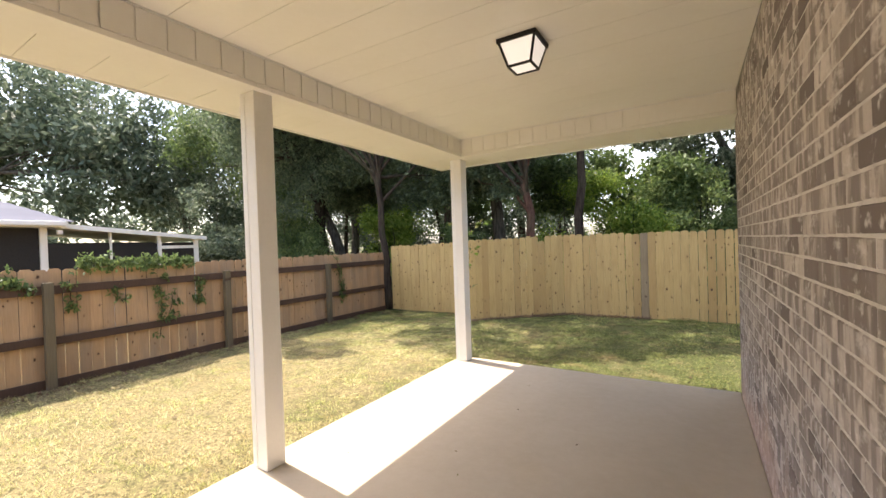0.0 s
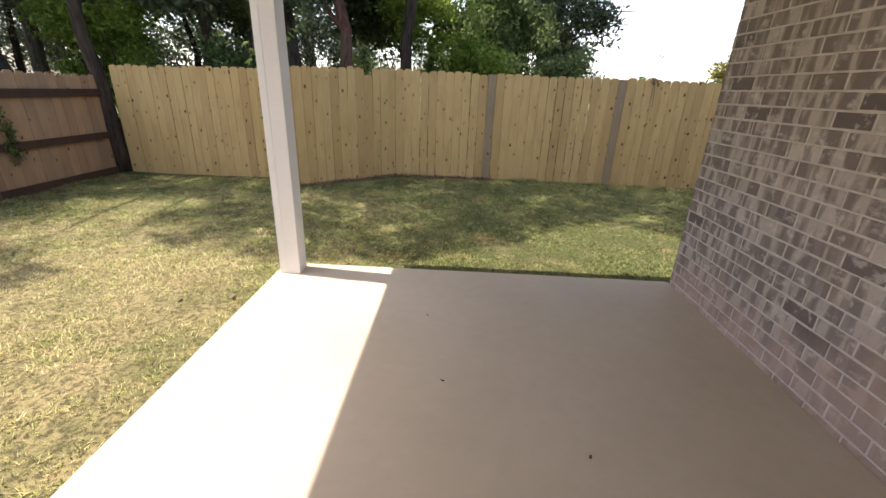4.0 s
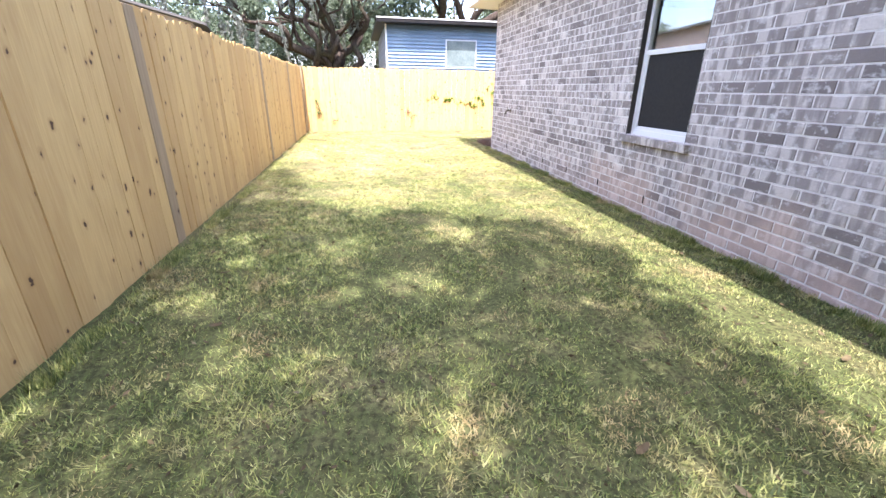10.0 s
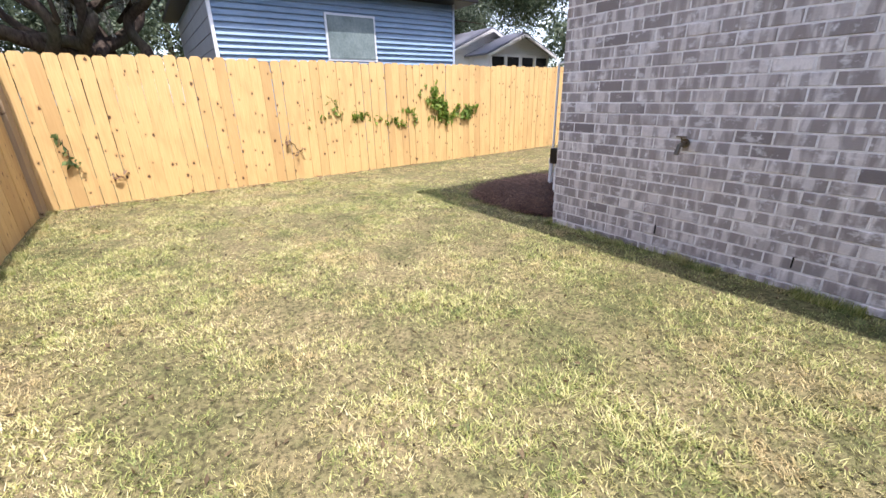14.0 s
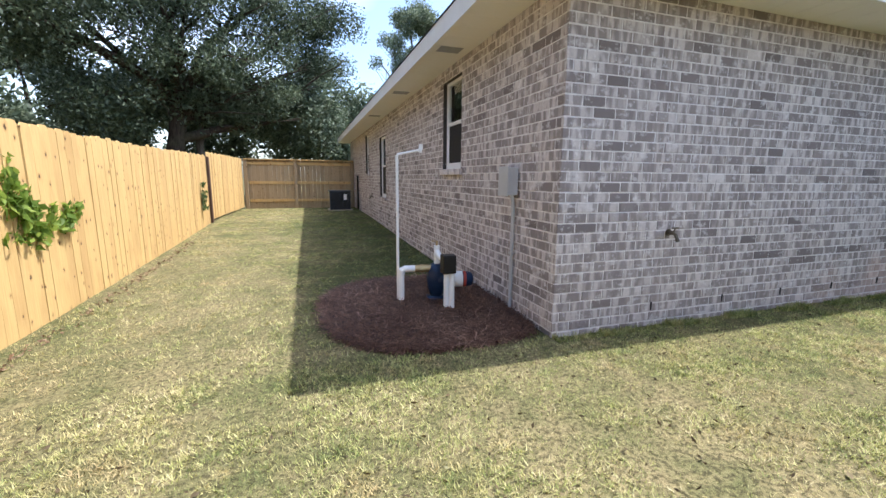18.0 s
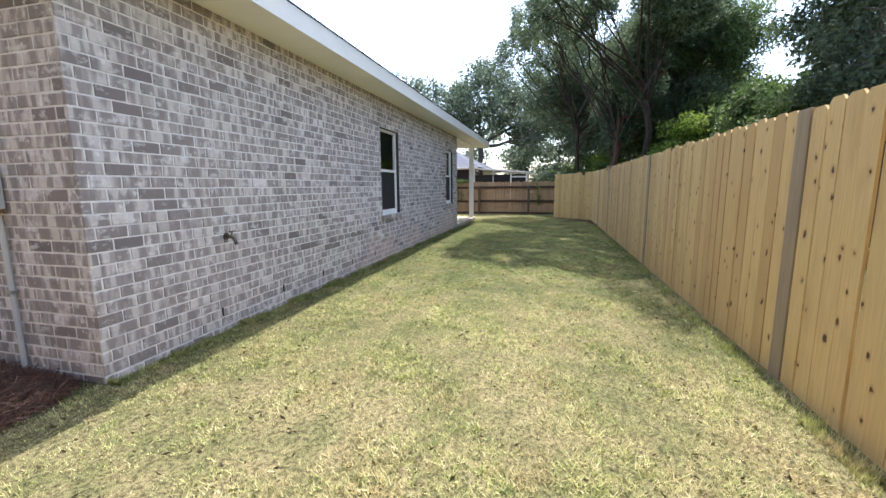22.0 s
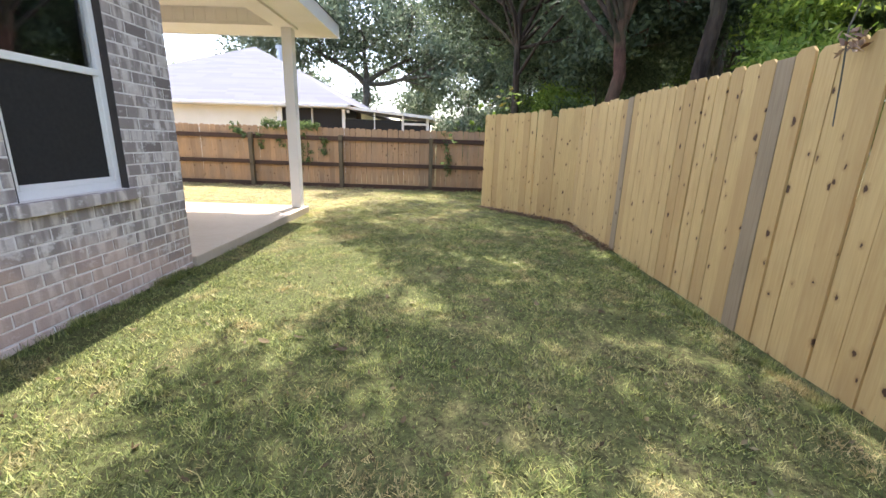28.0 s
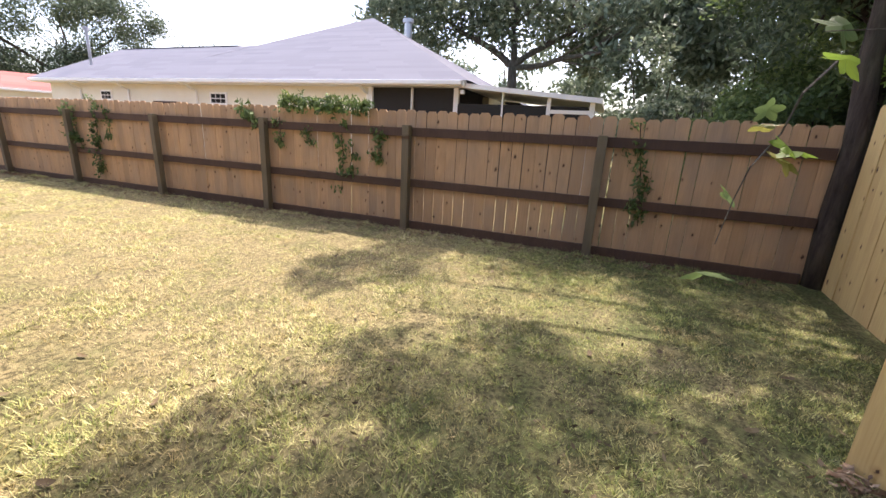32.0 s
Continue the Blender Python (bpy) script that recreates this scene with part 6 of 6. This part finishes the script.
belt = [(-24 + 2.6 * i, 12.0 + (i * 37 % 5) * 0.8, 2.2 + (i * 53 % 4) * 0.5, 2.2, 1.6, 2.4) for i in range(8)] + [(-8.5 + 2.1 * i, 12.6 + i % 2, 1.8, 1.7, 1.2, 1.5) for i in range(6)]
woods("dense green undergrowth and trunks of the wood behind the fences", belt, 301, 2600, 0.085, 0.34, M_LEAF_GREY, 24)
high = [(-26, 13.5, 8.0, 2.9, 2.2, 3.6)] + [(-24, 6.2, 6.2, 2.4, 2.2, 4.4), (-25, 9.5, 6.6, 2.6, 2.4, 4.8), (-22.5, 12.5, 6.0, 2.6, 2.4, 4.6), (-21, 9.0, 3.4, 2.2, 2.2, 2.6)]
woods("tall dark wood standing behind the fences", high, 302, 1900, 0.12, 0.42, M_LEAF_GREY, 24)
far_e = [(30 + (i * 17 % 6), -24 + 5.2 * i, 4.0 + (i * 13 % 3), 3.2, 3.2, 4.0) for i in range(9)]
woods("green wood beyond the shed", far_e, 303, 1900, 0.2, 0.45, M_LEAF_GREY)
near_e = [(27.5 + (i * 7 % 4), -3.0 + 2.7 * i, 2.6 + (i * 3 % 2) * 0.5, 1.9, 1.7, 2.2) for i in range(6)]
woods("grey-green thicket under the oak limbs", near_e, 307, 2400, 0.085, 0.34, M_LEAF_OAK, 24)
far_s = [(9 + 3.6 * i, -21 - (i * 7 % 4), 3.0 + (i * 11 % 3), 2.8, 2.2, 3.2) for i in range(6)]
woods("dark wood beyond the far cross fence", far_s, 304, 1700, 0.17, 0.4, M_LEAF_GREY)
far_w = [(-36 - (i * 7 % 5), -26 + 5.0 * i, 3.2 + (i * 5 % 3), 3.4, 3.2, 3.6) for i in range(9)]
woods("distant wood behind the neighbouring roofs", far_w, 305, 1400, 0.22, 0.5, M_LEAF_GREY)
far_ne = [(-2 + 4.6 * i, 34 + (i * 7 % 5), 1.6, 3.0, 2.6, 1.5) for i in range(6)]
woods("low distant tree line", far_ne, 306, 500, 0.2, 0.45, M_LEAF)

# ---- creepers on the fences ----
vine("bushy green creeper spilling over the cedar fence", [(-2.55, 1.5, -1.2, 1.48, 150, 0.08), (-1.0, 1.25, -1.05, 0.75, 20, 0.045), (-1.6, 1.25, -1.62, 0.3, 24, 0.05), (-1.45, 0.95, -1.5, 0.5, 10, 0.05), (-2.7, 1.3, -2.68, 0.9, 12, 0.05), (-2.3, 1.2, -2.1, 0.9, 8, 0.06)], 401, M_LEAF, 0.034, 9, fixed=WF + 0.02)
vine("dark creeper hanging down the cedar fence", [(-7.75, 1.35, -7.5, 0.6, 50, 0.08), (-6.95, 1.45, -7.05, 0.1, 50, 0.06), (-6.6, 1.3, -6.62, 0.8, 16, 0.04)], 402, M_LEAF, 0.034, 9, fixed=WF + 0.02)
vine("narrow strand of ivy down the cedar fence", [(2.15, 1.4, 2.28, 0.3, 46, 0.045)], 403, M_LEAF, 0.03, 8, fixed=WF + 0.02)
vine("small creeper by a cedar fence post", [(-3.4, 1.42, -3.1, 1.15, 26, 0.06)], 404, M_LEAF, 0.04, 8, fixed=WF + 0.02)
EF = 14.56
vine("leafy creeper clump growing through the pine fence", [(-1.66, 0.76, -1.33, 1.24, 92, 0.1), (-2.4, 0.98, -2.05, 0.78, 34, 0.06), (-1.98, 0.98, -1.9, 0.8, 14, 0.05)], 411, M_LEAF_BRIGHT, 0.052, 7, fixed=EF + 0.08, out=-1)
vine("sparse creeper leaves growing through the pine fence", [(0.5, 0.82, 0.62, 1.2, 22, 0.05), (0.05, 0.84, 0.25, 0.9, 22, 0.05), (-0.75, 0.7, -0.35, 0.85, 18, 0.05), (0.7, 0.9, 0.85, 1.1, 10, 0.05), (0.85, 0.6, 0.95, 0.75, 8, 0.04), (-0.15, 0.8, 0.0, 0.9, 14, 0.05), (-1.0, 0.72, -0.8, 0.95, 12, 0.05)], 412, M_LEAF_BRIGHT, 0.052, 6, fixed=EF + 0.06, out=-1)
vine("thin creeper strand near the fence corner", [(3.84, 0.5, 3.87, 0.8, 7, 0.03)], 413, M_LEAF, 0.045, 5, fixed=14.46, out=-1)
vine("creeper strand far down the pine fence", [(-8.2, 0.5, -8.22, 1.15, 24, 0.06)], 414, M_LEAF, 0.05, 6, fixed=14.68, out=-1)
vine("dead brown creeper on the pine boards", [(3.2, 0.2, 3.5, 0.35, 5, 0.05), (1.15, 0.4, 1.3, 0.6, 5, 0.05)], 415, M_LEAF_DEAD, 0.04, 3, fixed=14.52, out=-1)

dangle = thing("hanging_vine", "thin bare vine dangling over the pine fence boards", "vine", (1.38, 4.16, 1.2))
bm = bmesh.new()
tube(bm, [(0.02, 0.0, 0.1), (0.0, -0.004, 0.35), (-0.03, 0.0, 0.55), (0.0, 0.05, 0.85), (0.05, 0.2, 1.25), (0.12, 0.5, 1.9), (0.1, 1.0, 2.9)], [0.003, 0.004, 0.004, 0.005, 0.005, 0.006, 0.007], 6)
part("stem", bm, M_BARK, dangle)
part("foliage", crown_mesh("foliage", 133, [(0.0, 0.0, 0.75, 0.05, 0.03, 0.3)], 12, 3, 0.03, 0.04, M_LEAF_DEAD), M_LEAF_DEAD, dangle)

# ---- twigs of a young tree leaning over the fence end ----
sprig = thing("overhanging_branch", "leafy twigs with yellow-green lobed leaves hanging over the fence end", "branch", (-4.6, 3.4, 1.75))
rnd = random.Random(77)
LOBED = []
for k in range(3):
    ring = []
    for i in range(20):
        a = 2 * math.pi * i / 20
        r = 1.0 + 0.32 * math.cos(5 * a) + 0.1 * math.cos(a)
        ring.append((0.5 * r * math.cos(a), 0.5 * r * math.sin(a), 0.1 * math.cos(2 * a + k) - 0.12 * r))
    LOBED.append(quads("leaf", [(0, 0, 0.02)] + ring, [(0, 1 + i, 1 + (i + 1) % 20) for i in range(20)], (M_LEAF_BRIGHT, M_LEAF, M_LEAF_GOLD)[k]))
for start, end, n in (((-0.1, 0.2, -0.2), (0.55, -1.05, -0.25), 9), ((0.0, 0.1, 0.1), (0.2, -0.85, 0.05), 8), ((0.4, -0.95, -0.3), (0.62, -1.2, -0.85), 7), ((-0.2, 0.3, 0.3), (0.75, -0.3, 0.4), 9), ((-0.3, 0.3, 0.2), (-0.6, -0.4, 0.35), 7)):
    bm = bmesh.new()
    line = wavy(rnd, start, end, 5, 0.05)
    tube(bm, line, [0.004, 0.0036, 0.003, 0.0025, 0.002, 0.0015], 5)
    part("twig", bm, M_BARK, sprig)
    for i in range(n):
        p = line[rnd.randrange(1, 6)] + Vector((rnd.uniform(-0.09, 0.09), rnd.uniform(-0.09, 0.09), rnd.uniform(-0.09, 0.03)))
        s = rnd.uniform(0.06, 0.13)
        part("leaf", LOBED[rnd.choice((0, 0, 1, 2))], None, sprig, at=pose(*p, rnd.uniform(-50, 50), rnd.uniform(-50, 50), rnd.uniform(0, 360)) @ Matrix.Diagonal((s, s, s, 1)))

# ---- leaf litter and dirt along the fence feet ----
rng = np.random.default_rng(91)
rows = []
for (x0, y0), (x1, y1), count, wide in ((C, D, 420, 0.09), (B, C, 240, 0.07), ((-7.4, 3.6), (-7.4, -12.0), 700, 0.12), ((14.35, 4.05), (14.5, -6.0), 260, 0.06)):
    k = rng.uniform(0, 1, (count, 1))
    d = np.array((x1 - x0, y1 - y0)) / np.hypot(x1 - x0, y1 - y0)
    inn = np.array((-d[1], d[0])) if y1 < y0 and x1 > x0 - 0.2 and x1 < x0 + 0.3 and x0 < 0 else np.array((d[1], -d[0]))
    if x0 < 3:
        inn = np.array((1.0, 0.0)) if x0 == -7.4 else (np.array((0.0, -1.0)) if (x0, y0) == B else np.array((0.53, -0.85)))
    else:
        inn = np.array((-1.0, 0.0))
    p = np.array((x0, y0)) + k * (x1 - x0, y1 - y0) + inn * (0.02 + np.abs(rng.normal(0, wide, (count, 1))))
    rows.append(np.concatenate([p, ground_z(p[:, 0], p[:, 1])[:, None] + rng.uniform(0.012, 0.03, (count, 1))], 1))
v, t = leaf_cards(rng, np.concatenate(rows), 0.02, 3, 0.022, 0.0)
v[:, 2] = ground_z(v[:, 0], v[:, 1]) + np.abs(v[:, 2] - ground_z(v[:, 0], v[:, 1])) * 0.7 + 0.004
tagged(part("leaf_litter", mesh_arrays("leaf_litter", v, t, M_LEAF_DEAD), M_LEAF_DEAD), "crumbled brown leaf litter along the foot of the fences", "litter", kind="stuff")

# crumbs of dead leaf and twig trodden into the lawn
p = np.stack([rng.uniform(-7.2, 14.4, 5200), rng.uniform(0.2, 4.0, 5200), np.full(5200, 0.012)], 1)
p = p[~((p[:, 0] < -2.7) & (p[:, 1] > 4.0 + (p[:, 0] + 2.66) * 0.63 - 0.1))]
p[:, 2] += ground_z(p[:, 0], p[:, 1])
v, t = leaf_cards(rng, p, 0.006, 1, 0.017, 0.0)
v[:, 2] = ground_z(v[:, 0], v[:, 1]) + np.abs(v[:, 2] - ground_z(v[:, 0], v[:, 1])) * 0.8 + 0.008
tagged(part("leaf_crumbs", mesh_arrays("leaf_crumbs", v, t, M_LITTER), M_LITTER), "dark crumbs of dead leaf scattered through the turf", "litter", kind="stuff")

# ---- fallen leaves ----
LITTER = []
for k in range(5):
    rnd = random.Random(500 + k)
    w, curl = rnd.uniform(0.2, 0.36), rnd.uniform(0.1, 0.5)
    ring = []
    for i in range(14):
        a = 2 * math.pi * i / 14
        r = 1 + rnd.uniform(-0.14, 0.1)
        x, y = r * math.cos(a) * 0.5, r * math.sin(a) * 0.5 * w * 1.6
        ring.append((x, y, curl * (x * x + 2.0 * y * y) + 0.06))
    LITTER.append(quads("fallen_leaf", [(0, 0, 0.03)] + ring, [(0, 1 + i, 1 + (i + 1) % 14) for i in range(14)], M_LITTER))
rnd = random.Random(9)
seen = [(-1.81, 1.74, 0.056), (-0.42, 0.6, 0.062), (0.21, 1.35, 0.050), (-3.28, -0.41, 0.074), (-3.62, -0.48, 0.062), (1.44, 1.72, 0.081), (1.37, 1.25, 0.074), (2.57, 1.62, 0.050), (-0.21, 0.3, 0.074), (-2.83, 0.76, 0.056), (-2.8, 1.62, 0.043), (-4.29, 0.92, 0.062), (-3.1, 0.3, 0.081), (0.6, 2.61, 0.074), (-0.19, 2.42, 0.062), (0.65, 2.98, 0.074), (0.75, 3.43, 0.056), (0.71, 2.06, 0.062), (1.38, 1.67, 0.050)]
spots = [(x, y, s) for x, y, s in seen]
while len(spots) < 170:
    x, y = rnd.uniform(-7, 6) if rnd.random() < 0.8 else rnd.uniform(6, 14), rnd.uniform(0.2, 4.0)
    if rnd.random() < 0.3:
        x, y = rnd.uniform(-7, -3.2), rnd.uniform(-4, 3.4)
    if x < -2.4 and y > 4.0 + (x + 2.66) * 0.63 - 0.15 and x > -4.6 or (x < -4.3 and y > 3.5):
        continue
    spots.append((x, y, rnd.choice((0.025, 0.035, 0.04, 0.05, 0.065))))
for x, y, s in spots:
    z = float(ground_z(x, y)) + 0.012
    o = new("fallen_leaf", rnd.choice(LITTER))
    o.matrix_basis = pose(x, y, z, rnd.uniform(-14, 14), rnd.uniform(-14, 14), rnd.uniform(0, 360)) @ Matrix.Diagonal((s, s, s, 1))
    tagged(o, "dry curled brown leaf lying on the grass", "leaf", "fallen leaves")
for x, y in ((-1.12, -1.72), (-1.7, -2.47), (-1.85, -0.69), (-2.55, -2.6), (-1.73, -1.31), (-1.86, -2.21), (-0.4, -2.9)):
    o = new("fallen_leaf", rnd.choice(LITTER))
    o.matrix_basis = pose(x, y, SLAB + 0.001, 0, 0, rnd.uniform(0, 360)) @ Matrix.Diagonal((0.025, 0.025, 0.025, 1))
    tagged(o, "tiny dry leaf scrap lying on the concrete patio", "leaf", "patio leaf scraps")

# ---- bricks: each course of the walls, the nearest as pieces of their own ----
BRICK_MESHES = {}


def brick_box(l, variant):
    """A brick standing proud of its bed, its arrises worn a little out of true."""
    key = (round(l, 4), variant)
    if key not in BRICK_MESHES:
        rnd = random.Random(variant * 7 + int(l * 1000))
        h, hl = BRICK_H / 2, l / 2
        v = []
        jag = [(rnd.uniform(-0.0022, 0.0012), rnd.uniform(-0.0022, 0.0012)) for _ in range(4)]
        for depth, shrink in ((0.03, 0.0), (0.004, 0.0), (0.0, 0.004)):
            v += [(sx * (hl - shrink + (jx if depth < 0.03 else 0)), depth, sz * (h - shrink + (jz if depth < 0.03 else 0))) for (sx, sz), (jx, jz) in zip(((-1, -1), (1, -1), (1, 1), (-1, 1)), jag)]
        f = [(8, 9, 10, 11)]
        for a in (0, 4):
            f += [(a + i, a + (i + 1) % 4, a + 4 + (i + 1) % 4, a + 4 + i) for i in range(4)]
        BRICK_MESHES[key] = (v, f)
    return BRICK_MESHES[key]


def brickwork(owner, axis, fixed, outward, lo, hi, holes, z1, near, seed):
    """Running bond over a wall; near(u, z) picks those laid as single pieces."""
    rnd = random.Random(seed)
    step = BRICK_L + JOINT
    rest_v, rest_f, singles, shared = [], [], [], {}
    turn = {("x", 1): 180, ("x", -1): 0, ("y", 1): 90, ("y", -1): -90}[(axis, outward)]
    k = 0
    z = -0.11
    while z + BRICK_H < z1 + 0.03:
        u = lo - (step / 2 if k % 2 else 0)
        spans = []
        while u < hi - 0.02:
            spans.append((max(u, lo), min(u + BRICK_L, hi)))
            u += step
        zc = z + BRICK_H / 2
        for a, b in spans:
            pieces = [(a, b)]
            for h0, h1, s0, s1 in holes:
                if s0 - 0.08 < zc < s1 + 0.02:
                    cut = []
                    for p0, p1 in pieces:
                        if p1 <= h0 or p0 >= h1:
                            cut.append((p0, p1))
                        else:
                            if p0 < h0:
                                cut.append((p0, h0))
                            if p1 > h1:
                                cut.append((h1, p1))
                    pieces = cut
            for p0, p1 in pieces:
                if p1 - p0 < 0.02:
                    continue
                l, uc = p1 - p0, (p0 + p1) / 2
                out = rnd.gauss(0, 0.001)
                place = (uc, fixed + outward * out, zc) if axis == "x" else (fixed + outward * out, uc, zc)
                m = pose(*place, rnd.gauss(0, 0.4), rnd.gauss(0, 0.3), turn + rnd.gauss(0, 0.25))
                if near(uc, zc) and len(singles) < 300:
                    key = (round(l, 3), rnd.randrange(6))
                    if key not in shared:
                        shared[key] = quads("brick", *brick_box(*key), M_BRICK)
                    o = new("brick", shared[key])
                    o.parent = owner
                    o.matrix_basis = m
                    singles.append(o)
                else:
                    v, f = brick_box(l, rnd.randrange(6))
                    n0 = len(rest_v)
                    rest_v += [m @ Vector(p) for p in v]
                    rest_f += [tuple(i + n0 for i in q) for q in f]
        z += COURSE
        k += 1
    ob = part("brickwork", quads("brickwork", rest_v, rest_f, M_BRICK), M_BRICK, owner)
    tagged(ob, kind="stuff")
    return ob


brickwork(wall_north, "x", 0.0, 1, 0.0, HOUSE_E, WINDOWS_N, 2.70, lambda u, z: 2.4 < u < 4.95 and z < 2.0, 31)
brickwork(wall_east, "y", HOUSE_E, 1, HOUSE_S, -0.008, WINDOWS_E, 2.70, lambda u, z: u > -2.1 and z < 2.7, 32)
brickwork(wall_west, "y", 0.0, -1, HOUSE_S, -0.008, [], 2.86, lambda u, z: -3.3 < u < -0.4 and z < 2.0, 33)

# ---- turf ----
rng = np.random.default_rng(11)


def in_yard(x, y):
    corridor = (x > -7.4) & (x < 14.5) & (y < 4.16) & (y > 0.01)
    corridor &= ~((x < -2.7) & (y > 4.0 - (-2.66 - x) * 0.63)) | (x < -4.4)
    corridor &= ~((x < -4.4) & (y > 3.7))
    back = (x > HOUSE_E + 0.02) & (x < 14.75) & (y > -13.8) & (y <= 0.01)
    back &= (np.abs(x - 11.24) / 0.97) ** 2.5 + (np.abs(y + 1.15) / 1.06) ** 2.5 > 1.0
    west = (x > -7.45) & (x < PATIO_W - 0.01) & (y > -19.5) & (y <= 0.01)
    return corridor | back | west


def turf(count, x0, x1, y0, y1, hmin, hmax, wide):
    """Matted blades in tufts, thinner where the soil shows through in worn patches."""
    tufts = count // 9
    cx, cy = rng.uniform(x0, x1, tufts), rng.uniform(y0, y1, tufts)
    worn = np.sin(cx * 2.9 + 1.9 * np.sin(cy * 2.1 + 0.4 * cx)) * np.sin(cy * 3.7 + 1.6 * np.sin(cx * 1.7)) + 0.6 * np.sin(cx * 9.1 + 2.2 * np.sin(cy * 6.3)) * np.sin(cy * 10.7 + 1.4 * np.sin(cx * 7.9))
    ok = worn > rng.uniform(-1.7, -0.55, tufts)
    cx, cy, thin = cx[ok], cy[ok], np.clip(1.05 + 0.35 * worn[ok], 0.6, 1.35)
    cx, cy = np.repeat(cx, 9), np.repeat(cy, 9)
    tall = np.repeat(rng.uniform(0.6, 1.2, len(thin)) * thin, 9)
    ox, oy = rng.normal(0, 0.017, (2, len(cx)))
    x, y = cx + ox, cy + oy
    keep = in_yard(x, y)
    x, y, ox, oy, tall = x[keep], y[keep], ox[keep], oy[keep], tall[keep]
    n = len(x)
    z = ground_z(x, y) - 0.006
    a = np.arctan2(oy, ox) + rng.normal(0, 0.8, n)
    h = rng.uniform(hmin, hmax, n) * tall
    lean = rng.uniform(0.3, 1.9, n) * h
    w = wide * rng.uniform(0.6, 1.35, n)
    side = np.stack([-np.sin(a), np.cos(a), 0 * a], -1) * w[:, None]
    base = np.stack([x, y, z], -1)
    tip = base + np.stack([np.cos(a) * lean, np.sin(a) * lean, h], -1)
    v = np.stack([base - side, base + side, tip], 1).reshape(-1, 3)
    return v, np.arange(3 * n).reshape(-1, 3)


def turf_object(*args):
    v, t = turf(*args)
    ob = part("grass", mesh_arrays("grass", v, t, M_GRASS), M_GRASS)
    return tagged(ob, "short mown turf, green with straw-coloured patches", "grass", kind="stuff")


turf_object(950000, -7.4, 14.6, 0.0, 4.2, 0.009, 0.028, 0.0033)
turf_object(160000, 10.5, 14.7, -13.9, 0.0, 0.009, 0.03, 0.0034)
turf_object(170000, -7.5, -3.0, -9.0, 0.0, 0.009, 0.03, 0.0034)


def fringe(count, p, q, wide, hmin, hmax):
    """Longer grass left by the mower along a wall or fence."""
    k = rng.uniform(0, 1, count)
    k = np.clip(k + 0.03 * np.sin(k * 90), 0, 1)
    x = p[0] + k * (q[0] - p[0]) + rng.uniform(-wide, wide, count) * (1 if abs(q[1] - p[1]) > abs(q[0] - p[0]) else 0.1)
    y = p[1] + k * (q[1] - p[1]) + rng.uniform(-wide, wide, count) * (0.1 if abs(q[1] - p[1]) > abs(q[0] - p[0]) else 1)
    a = rng.uniform(0, 2 * np.pi, count)
    h = rng.uniform(hmin, hmax, count) * (0.7 + 0.5 * np.sin(k * 37) ** 2)
    side = np.stack([-np.sin(a), np.cos(a), 0 * a], -1) * 0.0025
    base = np.stack([x, y, ground_z(x, y) - 0.004], -1)
    tip = base + np.stack([np.cos(a) * h * 0.5, np.sin(a) * h * 0.5, h], -1)
    v = np.stack([base - side, base + side, tip], 1).reshape(-1, 3)
    ob = part("grass", mesh_arrays("grass", v, np.arange(3 * count).reshape(-1, 3), M_GRASS), M_GRASS)
    return tagged(ob, "longer fringe of green grass at a wall's foot", "grass", kind="stuff")


fringe(16000, (0.0, 0.06), (10.5, 0.06), 0.05, 0.025, 0.07)
fringe(16000, (-1.1, 4.12), (14.3, 4.14), 0.05, 0.025, 0.075)
fringe(9000, (-7.42, 3.5), (-7.42, -12.0), 0.06, 0.02, 0.06)
